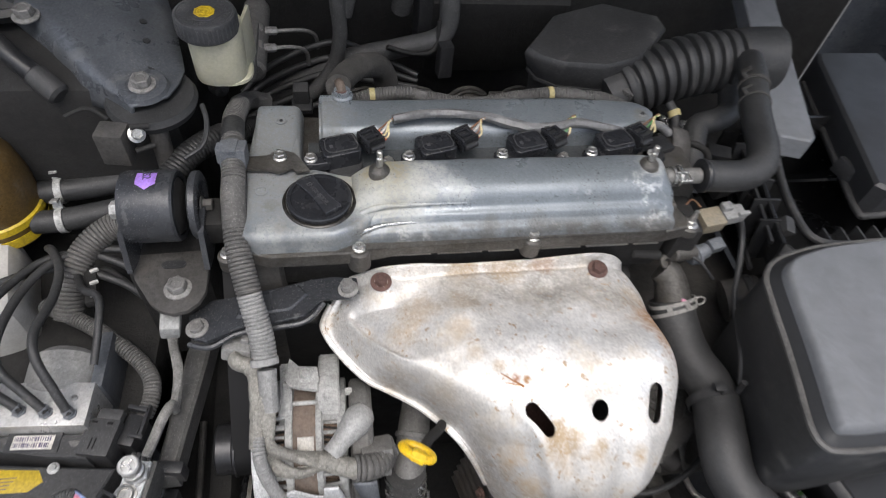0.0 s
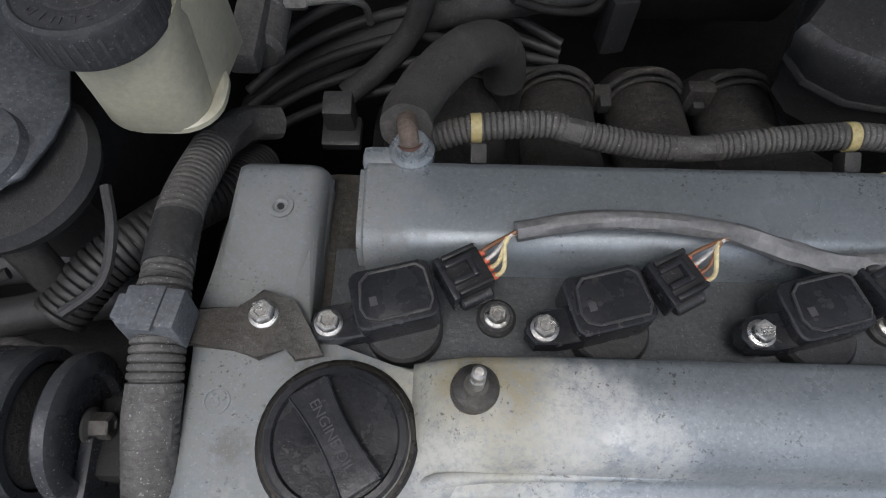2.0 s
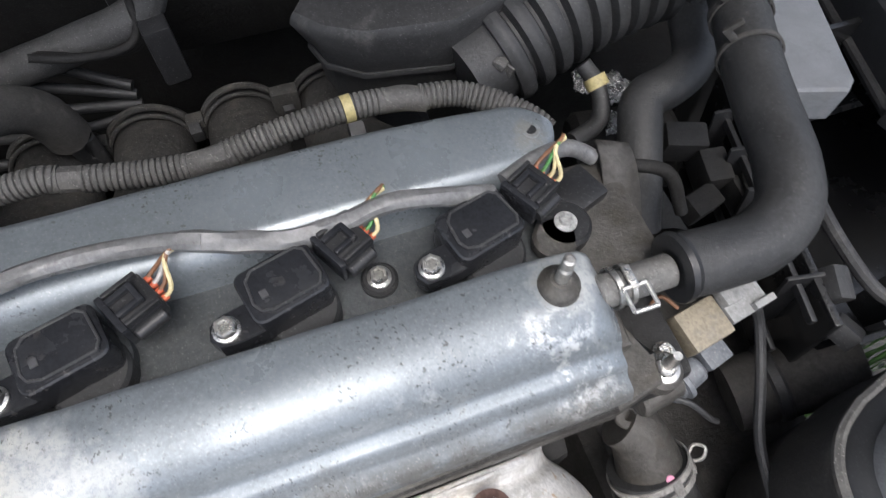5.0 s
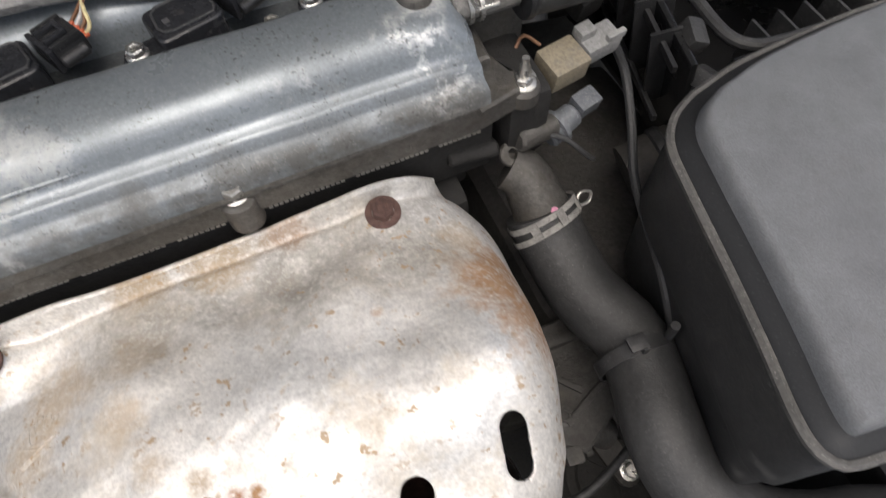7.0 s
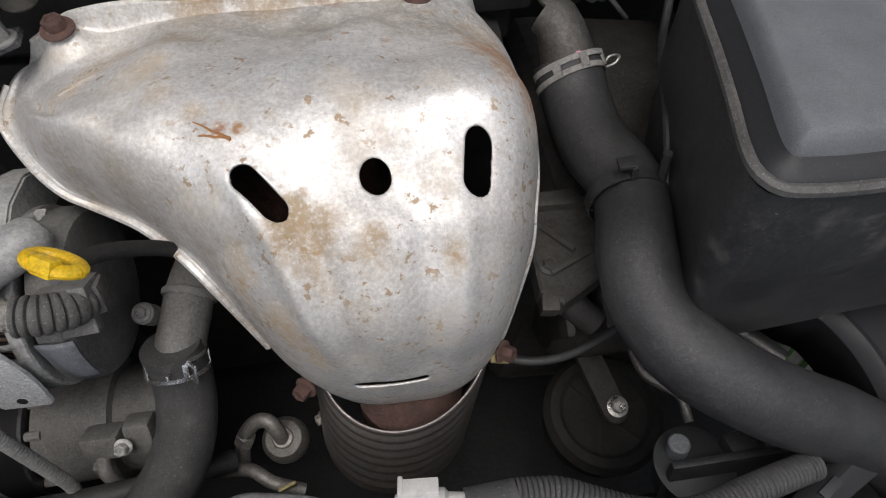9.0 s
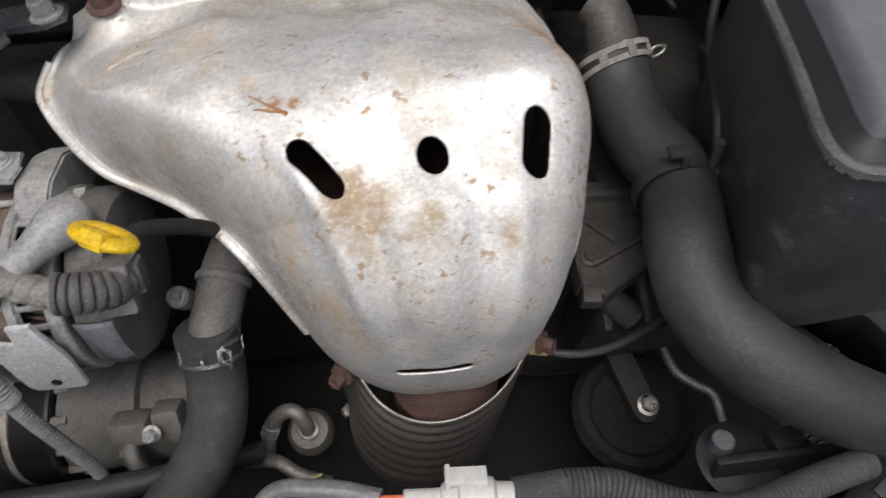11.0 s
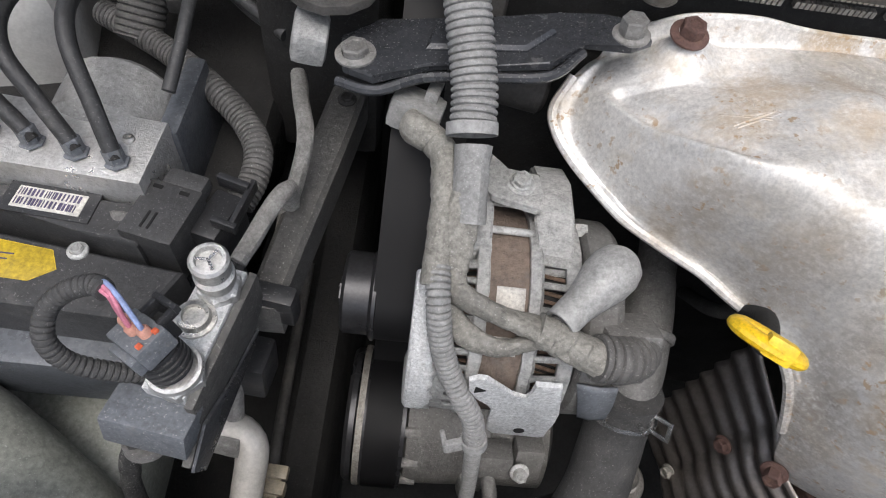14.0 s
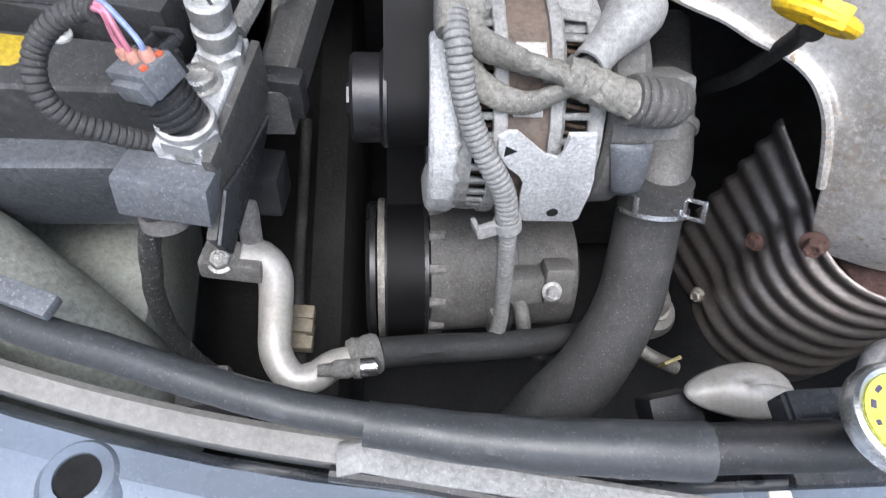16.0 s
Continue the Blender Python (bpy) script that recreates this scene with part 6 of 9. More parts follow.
at_box(bm, (-0.028, 0.19, 0.478), (0.014, 0.012, 0.030), (-10, 0, 8), 0.004)
part("lug", bm, M_COMP, comp)
bolt(comp, (0.004, 0.190, 0.526), (0, -0.7, 0.7), 0.005, 0.008, 0.007, M_ALT)
# bright stamped bracket between them
sb = thing("belt_bracket", (-0.01, 0.2, 0.58), "bright corroded stamped aluminium bracket", "bracket")
bm = bmesh.new()
mb = Matrix(((1, 0, 0, -0.0545), (0, 0.10, -0.995, 0.1915), (0, 0.995, 0.10, 0.6095), (0, 0, 0, 1)))
prism(bm, [(-0.0003, 0.0704), (0.0043, 0.0740), (0.0085, 0.0738), (0.0244, 0.0590), (0.0315, 0.0562), (0.0335, 0.0600), (0.0338, 0.0725), (0.0473, 0.0730), (0.0535, 0.0420), (0.0540, 0.0300), (0.0530, 0.0090), (0.0500, 0.0068), (0.0220, 0.0075), (0.0185, 0.0120), (0.0167, 0.0280), (0.0172, 0.0400), (0.0140, 0.0455), (0.0059, 0.0512), (0.0009, 0.0605)], 0.003, mb, 0.0008, 2)
part("plate", bm, M_CRUST, sb)
# thin black plates stand in for the darkness inside the punched holes
for px, py, rr, n in ((0.0058, 0.0625, 0.0040, 3), (0.0368, 0.0155, 0.0032, 18)):
    part("plate_hole", prism(bmesh.new(), [(px + rr * math.cos(2.1 + 6.2832 * i / n), py + rr * math.sin(2.1 + 6.2832 * i / n)) for i in range(n)], 0.0004, mb @ pose(0, 0, 0.0031)), M_HOLE, sb, "dark punched hole")

# ---- lower radiator hose, dipstick and the muffler bulb ----
lhose = thing("radiator_hose", (0.03, 0.17, 0.45), "thick dusty black radiator hose with a spring clamp", "hose")
part("hose", tube(bmesh.new(), [(0.062, 0.231, 0.602), (0.062, 0.219, 0.572), (0.060, 0.200, 0.550), (0.054, 0.179, 0.536), (0.042, 0.158, 0.524), (0.022, 0.134, 0.514), (0.006, 0.121, 0.506), (-0.008, 0.110, 0.490), (-0.024, 0.098, 0.46)], 0.0215, wobble=0.03, seg=28, radii=(0.0215, 0.0230)), M_HOSE, lhose)
ml = frame_of((0.0620, 0.2250, 0.587), (0.02, 0.62, 0.78))
bm = bmesh.new()
for z0, w in ((-0.0075, 0.0032), (0.0055, 0.0032)):
    lathe(bm, [(0.0218, z0), (0.0231, z0), (0.0231, z0 + w), (0.0218, z0 + w)], ml, 48)
toward = ml.to_3x3().inverted() @ Vector((0.62, -0.62, 0.48))
turned = math.degrees(math.atan2(toward.y, toward.x))
for a in (turned - 175, turned - 88, turned - 6, turned + 70, turned + 120):
    m = ml @ pose(0, 0, 0, 0, 0, a)
    box(bm, (0.0014, 0.004, 0.013), m @ pose(0.0225, 0, -0.0008), 0.0003)
part("hose_clamp", bm, M_CHROME, lhose, "bright flat spring clamp")
bm = bmesh.new()
m = ml @ pose(0, 0, 0, 0, 0, turned)
for dz in (-0.0058, 0.0055):
    box(bm, (0.012, 0.0016, 0.0028), m @ pose(0.0285, 0, dz), 0.0004)
box(bm, (0.0030, 0.0016, 0.0140), m @ pose(0.0340, 0, 0), 0.0004)
m = ml @ pose(0, 0, 0, 0, 0, turned - 32)
box(bm, (0.011, 0.0016, 0.0045), m @ pose(0.0270, 0, 0.001), 0.0004)
part("clamp_lug", bm, M_CHROME, lhose)
bm = bmesh.new()
tube(bm, [(0.062, 0.231, 0.575), (0.063, 0.239, 0.590), (0.070, 0.262, 0.600), (0.078, 0.290, 0.606), (0.086, 0.318, 0.610), (0.095, 0.36, 0.612)], 0.0140, wobble=0.05, seg=22)
solo("water_inlet_pipe", bm, M_COMP, "dusty cast metal water inlet pipe", "pipe")
ih = thing("thermostat_housing", (0.06, 0.26, 0.58), "dusty grey cast thermostat housing with bolts", "housing")
part("casting", tube(bmesh.new(), [(0.0620, 0.2200, 0.578), (0.0660, 0.2350, 0.592), (0.0705, 0.2550, 0.601), (0.0745, 0.2750, 0.607), (0.0820, 0.3100, 0.610)], 0.0180, seg=26, wobble=0.05, radii=(0.0185, 0.0170)), M_COMP, ih)
bm = bmesh.new()
lathe(bm, [(0.016, 0.0), (0.0195, 0.0), (0.0205, 0.0012), (0.0205, 0.0050), (0.0195, 0.0060), (0.016, 0.0060)], frame_of((0.0730, 0.2670, 0.6045), (0.2, 0.93, 0.30)), 30)
part("flange", bm, M_COMP, ih)
part("bolt_ear", rod(bmesh.new(), (0.0480, 0.2560, 0.605), (0.0475, 0.2480, 0.622), 0.0080, bevel=0.0015), M_COMP, ih)
bolt(ih, (0.0475, 0.2480, 0.622), (0, -0.45, 0.9), 0.0045, 0.005, 0.0065, M_COMP)
dip = thing("dipstick", (0.063, 0.2, 0.74), "yellow plastic oil dipstick handle on a dark tube", "dipstick")
nz = Vector((0.35, 0.55, 0.75)).normalized()
lx = (Vector((1, -0.60, -0.05)) - nz * nz.dot(Vector((1, -0.60, -0.05)))).normalized()
ly = nz.cross(lx)
md = Matrix((( lx.x, ly.x, nz.x, 0.0625), (lx.y, ly.y, nz.y, 0.2000), (lx.z, ly.z, nz.z, 0.7500), (0, 0, 0, 1)))
bm = bmesh.new()
ring = [md @ Vector((0.0138 * math.cos(a), 0.0085 * math.sin(a), 0)) for a in [2 * math.pi * i / 20 for i in range(21)]]
tube(bm, ring, 0.0036, seg=12, step=0.002, flat=1.25)
part("ring_handle", bm, M_YELLOW, dip)
bm = bmesh.new()
box(bm, (0.013, 0.008, 0.010), md @ pose(0.003, -0.008, 0.001), 0.002)
part("web", bm, M_YELLOW, dip)
bm = bmesh.new()
box(bm, (0.0035, 0.0003, 0.0035), md @ pose(-0.006, 0.0122, -0.001, 0, 0, 12), 0)
part("paint_dot", bm, M_PINK, dip)
bm = bmesh.new()
tube(bm, [(0.066, 0.201, 0.742), (0.075, 0.215, 0.735), (0.092, 0.238, 0.705), (0.10, 0.27, 0.65), (0.11, 0.31, 0.60)], 0.0048)
part("guide_tube", bm, M_DARK, dip)
mu = thing("pipe_muffler", (0.11, 0.214, 0.43), "dusty aluminium muffler bulb on the air conditioning pipe", "pipe fitting")
part("bulb", lathe(bmesh.new(), [(0, -0.030), (0.012, -0.029), (0.0195, -0.022), (0.0212, -0.006), (0.0205, 0.004), (0.0160, 0.0125), (0.0095, 0.0155), (0.0085, 0.0175), (0, 0.018)], frame_of((0.110, 0.210, 0.440), (0.05, -0.25, 0.95)), 32), M_PIPEG, mu)
part("pipe", tube(bmesh.new(), [(0.110, 0.206, 0.455), (0.1095, 0.207, 0.468), (0.103, 0.214, 0.478), (0.092, 0.216, 0.476), (0.081, 0.211, 0.466), (0.075, 0.203, 0.452), (0.070, 0.195, 0.43)], 0.0066), M_PIPEG, mu)
part("union_nut", lathe(bmesh.new(), [(0.0070, -0.006), (0.0088, -0.005), (0.0088, 0.005), (0.0070, 0.006)], frame_of((0.0785, 0.208, 0.460), (0.4, 0.4, 0.8)), 6), M_PIPEG, mu)
part("pipe", tube(bmesh.new(), [(0.050, 0.19, 0.44), (0.080, 0.185, 0.445), (0.100, 0.172, 0.442), (0.125, 0.165, 0.43)], 0.0060), M_PIPEG, mu)
bm = bmesh.new()
at_box(bm, (0.114, 0.165, 0.446), (0.016, 0.003, 0.014), (10, 0, 20), 0.001)
part("tab", bm, M_CLIPY, mu)

# ---- small white connector and horn by the radiator ----
wc = thing("fan_connector", (0.25, 0.1, 0.60), "white electrical connector on a corrugated conduit", "connector")
mw = pose(0.2237, 0.0839, 0.645, 0, 0, -4.5)
along = mw @ Matrix(((0, 0, 1, 0), (0, 1, 0, 0), (-1, 0, 0, 0), (0, 0, 0, 1)))
bm = lathe(bmesh.new(), [(0.0050, -0.0298), (0.0058, -0.0290), (0.0058, -0.0100), (0.0082, -0.0090), (0.0086, -0.0010), (0.0104, 0.0), (0.0108, 0.0060), (0.0104, 0.0180), (0.0078, 0.0200), (0.0072, 0.0290), (0, 0.0296)], along, 26)
part("shell", bm, M_WHITE, wc)
bm = bmesh.new()
box(bm, (0.052, 0.017, 0.005), mw @ pose(0.000, -0.0030, -0.0095), 0.0012)
box(bm, (0.034, 0.022, 0.004), mw @ pose(0.008, -0.0010, -0.0125), 0.001)
part("base_rail", bm, M_WHITE, wc)
bm = bmesh.new()
box(bm, (0.021, 0.010, 0.004), mw @ pose(0.0045, 0.0085, 0.0095, -20, 0, 0), 0.0012)
box(bm, (0.003, 0.012, 0.008), mw @ pose(-0.0060, 0.0085, 0.0080, -20, 0, 0), 0.001)
part("latch", bm, M_WHITE, wc)
run = [(0.2530, 0.0822, 0.645), (0.2812, 0.0835, 0.645), (0.3050, 0.0810, 0.644), (0.3231, 0.0740, 0.642), (0.3424, 0.0665, 0.640), (0.3654, 0.0618, 0.638), (0.3844, 0.0620, 0.638), (0.4233, 0.0703, 0.636), (0.46, 0.078, 0.63)]
part("conduit_end", tube(bmesh.new(), run[:2], 0.0088, seg=18), M_HOSE, wc)
part("conduit", tube(bmesh.new(), run[1:], 0.0084, rib=0.0006, pitch=0.003), M_HOSE, wc)
part("wire", tube(bmesh.new(), [(0.1785, 0.0893, 0.646), (0.1868, 0.0883, 0.646), (0.1946, 0.0875, 0.646)], 0.0015, seg=8), M_SEALS, wc)
part("wire", tube(bmesh.new(), [(0.1785, 0.0868, 0.645), (0.1868, 0.0858, 0.644), (0.1946, 0.0850, 0.645)], 0.0015, seg=8), M_WIREW, wc)
part("sleeve", tube(bmesh.new(), [(0.1815, 0.0880, 0.645), (0.1634, 0.0947, 0.645), (0.1454, 0.0984, 0.645), (0.1302, 0.1005, 0.644), (0.1200, 0.097, 0.642), (0.1150, 0.0868, 0.637), (0.1155, 0.0763, 0.628), (0.117, 0.068, 0.61)], 0.0056, wobble=0.08, radii=(0.0058, 0.0046)), M_SLEEVE, wc, "grey vinyl sleeve")
bm = bmesh.new()
rows = []
for i in range(25):
    a = 2 * math.pi * i / 24
    rows.append([Vector((0.1035 + 0.035 * math.cos(a) * k, 0.1095 + 0.0175 * math.sin(a) * k * (1 + 0.25 * math.cos(a)), 0.550 + 0.013 * (1 - k * k))) for k in (0.0, 0.3, 0.55, 0.75, 0.88, 0.93, 1.0)])
loft(bm, rows)
solo("fan_motor_cover", bm, M_PIPE, "dusty aluminium dome cover by the radiator", "cover", mod=0.0015)
bm = bmesh.new()
rod(bm, (0.098, 0.10, 0.49), (0.098, 0.085, 0.505), 0.030, bevel=0.004)
at_box(bm, (0.066, 0.098, 0.530), (0.034, 0.034, 0.024), (20, 0, 10), 0.004)
at_box(bm, (0.12, 0.082, 0.520), (0.050, 0.014, 0.014), (0, 0, 0), 0.003)
solo("fan_motor", bm, M_BLACK, "black plastic fan motor housing", "motor")
# grey clamp block on the cooling line, lower right
pv = thing("purge_valve", (0.41, 0.10, 0.55), "black round valve with a dull flange near the fan", "valve")
part("body", rod(bmesh.new(), (0.414, 0.098, 0.545), (0.414, 0.100, 0.580), 0.0225, bevel=0.003), M_BLACK, pv)
part("flange", lathe(bmesh.new(), [(0.020, 0), (0.0265, 0.0003), (0.0270, 0.0014), (0.0255, 0.0022), (0, 0.0024)], pose(0.412, 0.100, 0.580, -4, 0, 0), 36), M_LIDD, pv, "dull pressed flange")
part("stub", rod(bmesh.new(), (0.403, 0.110, 0.581), (0.402, 0.112, 0.594), 0.0072, bevel=0.001), M_CLIPG, pv)
part("plug", at_box(bmesh.new(), (0.446, 0.107, 0.583), (0.024, 0.018, 0.018), (0, 0, 12), 0.003), M_BLACK, pv)

# engine mounting disc low down
em = thing("lower_mount", (0.41, 0.2, 0.4), "dark rubber engine mount with a rusty arm and bright bolt", "engine mount")
part("disc", lathe(bmesh.new(), [(0.055, -0.03), (0.058, 0.0), (0.052, 0.008), (0.044, 0.010), (0.040, 0.006), (0.012, 0.004), (0, 0.004)], pose(0.410, 0.196, 0.428, 8, 0, 0), 44), M_DARK, em)
for i in range(6):
    bm = bmesh.new()
    box(bm, (0.030, 0.0018, 0.002), pose(0.410, 0.196, 0.428, 8, 0, 0) @ pose(0, 0, 0, 0, 0, 60 * i + 12) @ pose(0.026, 0, 0.0062), 0.0005)
    part("rib", bm, M_DARK, em)
bm = bmesh.new()
prism(bm, rounded(0.024, 0.085, 0.0118, 5), 0.008, pose(0.4085, 0.2210, 0.446, 14, 0, 14), 0.002, 2)
part("arm", bm, M_BLOCK, em, "rust-stained arm")
bolt(em, (0.418, 0.193, 0.449), (0, -0.2, 1), 0.0072, 0.008, 0.010)
bm = bmesh.new()
tube(bm, [(0.437, 0.275, 0.50), (0.437, 0.244, 0.482), (0.440, 0.211, 0.48), (0.452, 0.196, 0.48), (0.466, 0.184, 0.478), (0.468, 0.162, 0.472)], 0.0042)
solo("steel_line", bm, M_PIPEG, "thin grey steel line beside the mount", "pipe")
bm = bmesh.new()
tube(bm, [(0.452, 0.300, 0.52), (0.462, 0.262, 0.50), (0.474, 0.240, 0.495), (0.487, 0.222, 0.492), (0.488, 0.205, 0.486)], 0.0042)
solo("steel_line", bm, M_PIPEG, "thin grey steel line beside the mount", "pipe")
bm = bmesh.new()
tube(bm, [(0.300, 0.191, 0.590), (0.322, 0.187, 0.586), (0.350, 0.190, 0.583), (0.385, 0.203, 0.583), (0.41, 0.22, 0.58)], 0.0034)
vac = thing("drain_line", (0.35, 0.19, 0.57), "thin dark rubber line with a brass end", "hose")
part("hose", bm, M_RUBBER, vac)
part("fitting", rod(bmesh.new(), (0.290, 0.193, 0.592), (0.304, 0.1905, 0.590), 0.0046, bevel=0.001), M_CLIPY, vac)

# ---- engine mount on the side ----
mt = thing("engine_mount", (-0.155, 0.40, 0.76), "black cylindrical engine mount with a violet sticker", "engine mount")
XM = Matrix(((0, 0, 1, 0), (0, 1, 0, 0.421), (-1, 0, 0, 0.832), (0, 0, 0, 1)))
bm = lathe(bmesh.new(), [(0.0275, -0.186), (0.0325, -0.185), (0.0335, -0.182), (0.0335, -0.141), (0.0320, -0.139), (0.0275, -0.139), (0.0265, -0.143)], XM, 44)
part("outer_sleeve", bm, M_PAINT, mt)
bm = lathe(bmesh.new(), [(0.0270, -0.184), (0.0262, -0.140), (0.020, -0.136), (0.012, -0.134), (0, -0.134)], XM, 36)
part("rubber_core", bm, M_DARK, mt, "perished brown-black rubber core")
bolt(mt, (-0.186, 0.420, 0.830), (-1, 0, 0), 0.0085, 0.014, 0.0095, M_ALT)
bm = bmesh.new()
rows = []
for v in [0.009 - 0.0145 * i / 8 for i in range(9)] + [-0.0055 - 0.006 * i / 4 for i in range(1, 5)]:
    half = 0.0085 if v > -0.0056 else max(0.0004, 0.0085 * (0.0115 + v) / 0.006)
    rows.append([(-0.161 + half * k, 0.421 + 0.0344 * math.sin(v / 0.0344 + radians(2)), 0.832 + 0.0344 * math.cos(v / 0.0344 + radians(2))) for k in (-1, 0, 1)])
loft(bm, rows)
part("sticker", bm, M_PURPLE, mt, "violet arrow-shaped sticker with a number", mod=0.0004)
writing("82", Matrix.Translation((-0.162, 0.421, 0.832)) @ Matrix.Rotation(radians(-8), 4, "X") @ pose(0.001, 0.0005, 0.0344, 0, 0, -82), 0.010, M_INK, mt, "sticker_print")
bm = bmesh.new()
prism(bm, [(-0.195, 0.402), (-0.186, 0.375), (-0.168, 0.346), (-0.158, 0.337), (-0.146, 0.333), (-0.134, 0.336), (-0.125, 0.344), (-0.120, 0.356), (-0.120, 0.405)], 0.005, pose(0, 0, 0.780), 0.0015, 2)
part("foot_plate", bm, M_BLOCK, mt)
for x, wd in ((-0.1895, 0.005), (-0.1215, 0.005)):
    bm = bmesh.new()
    prism(bm, [(0.395, 0.785), (0.375, 0.792), (0.388, 0.83), (0.415, 0.835), (0.45, 0.81), (0.45, 0.785)], wd, Matrix(((0, 0, 1, x), (1, 0, 0, 0), (0, 1, 0, 0), (0, 0, 0, 1))), 0)
    part("side_web", bm, M_PAINT, mt)
# thin black plate that paints the slot's dark opening
bm = bmesh.new()
prism(bm, rounded(0.022, 0.009, 0.0044, 5, -0.152, 0.388), 0.001, pose(0, 0, 0.7852), 0)
part("slot", bm, M_BLACK, mt, "dark oblong slot")
bolt(mt, (-0.145, 0.360, 0.785), (0, 0, 1), 0.0088, 0.010, 0.0125, M_COMP)
bm = lathe(bmesh.new(), [(0.030, -0.1275), (0.0315, -0.126), (0.0315, -0.121), (0.028, -0.119), (0.023, -0.119), (0.021, -0.122), (0.012, -0.123), (0, -0.123)], XM, 40)
part("inner_bracket", bm, M_PAINT, mt)
bm = bmesh.new()
at_box(bm, (-0.112, 0.418, 0.812), (0.022, 0.036, 0.030), (0, 0, 0), 0.006)
part("bracket_arm", bm, M_DARK, mt)
bolt(mt, (-0.121, 0.421, 0.832), (1, 0, 0), 0.0058, 0.010, 0.008, M_CASTD)
bm = bmesh.new()
at_box(bm, (-0.16, 0.43, 0.70), (0.075, 0.09, 0.16), bevel=0.01)
solo("mount_pedestal", bm, M_DARK, "dark steel pedestal under the engine mount", "bracket", kind="structure")

# black stamped arm in front of the engine
arm = thing("front_bracket", (-0.06, 0.34, 0.75), "black painted stamped steel arm with grey bolts", "bracket")
bm = bmesh.new()
prism(bm, [(-0.140, 0.346), (-0.136, 0.322), (-0.120, 0.3150), (-0.094, 0.3260), (-0.078, 0.3285), (-0.060, 0.3280), (-0.032, 0.3310), (-0.014, 0.348), (0.010, 0.346), (0.021, 0.352), (0.019, 0.368), (-0.003, 0.372), (-0.026, 0.373), (-0.050, 0.366), (-0.096, 0.362), (-0.120, 0.361)], 0.004, pose(0, 0, 0.7705, 0, -6, 0), 0.0014, 2)
part("plate", bm, M_PAINT, arm)
bm = bmesh.new()
prism(bm, [(-0.096, 0.336), (-0.044, 0.338), (-0.028, 0.354), (-0.038, 0.368), (-0.092, 0.358)], 0.0045, pose(0, 0, 0.7735, 0, -6, 0), 0.005, 3)
part("pressed_panel", bm, M_PAINT, arm)
bm = bmesh.new()
tube(bm, [(-0.138, 0.319, 0.7530), (-0.118, 0.3130, 0.7555), (-0.094, 0.3240, 0.7580), (-0.060, 0.3260, 0.7615), (-0.031, 0.3290, 0.7650), (-0.014, 0.3460, 0.7680)], 0.0028, seg=8)
part("folded_lip", bm, M_PAINT, arm)
bolt(arm, (-0.130, 0.331, 0.7610), (-0.1, 0, 1), 0.0072, 0.0065, 0.0105, M_COMP)
bolt(arm, (0.0100, 0.3560, 0.7750), (-0.1, 0, 1), 0.0070, 0.011, 0.0100, M_COMP)
bm = bmesh.new()
at_box(bm, (-0.154, 0.338, 0.763), (0.018, 0.026, 0.018), (0, 10, 5), 0.004)
part("welded_block", bm, M_ALT, arm, "pale cast block")

# ---- hydraulic brake unit ----
ab = thing("brake_actuator", (-0.28, 0.27, 0.66), "machined aluminium brake actuator block with steel lines", "brake unit")
bm = bmesh.new()
prism(bm, [(-0.225, 0.2605), (-0.2235, 0.3015), (-0.335, 0.3095), (-0.345, 0.268)], 0.050, pose(0, 0, 0.6765), 0.0012, 2)
part("block", bm, M_SHINE, ab)
bm = bmesh.new()
rod(bm, (-0.262, 0.296, 0.702), (-0.262, 0.343, 0.704), 0.032, bevel=0.008)
part("motor", bm, M_LOOMG, ab, "dusty grey motor can")
bm = bmesh.new()
at_box(bm, (-0.226, 0.330, 0.690), (0.012, 0.06, 0.06), (0, 0, 0), 0.004)
part("side_plate", bm, M_TOWER, ab)
for x, y in ((-0.2385, 0.2715), (-0.2590, 0.2745), (-0.2815, 0.278), (-0.305, 0.282)):
    ntt = part("line_nut", lathe(bmesh.new(), [(0.0062, 0), (0.0062, 0.0012), (0.0048, 0.0016), (0.0048, 0.0095), (0.0035, 0.011)], frame_of((x, y, 0.7265), (-0.12, 0.15, 1)), 6), M_CLIPG, ab)
part("screw", hexhead(bmesh.new(), (-0.2385, 0.287, 0.7265), (0, 0, 1), 0.0022, 0.002, 0.003), M_ZINC, ab)
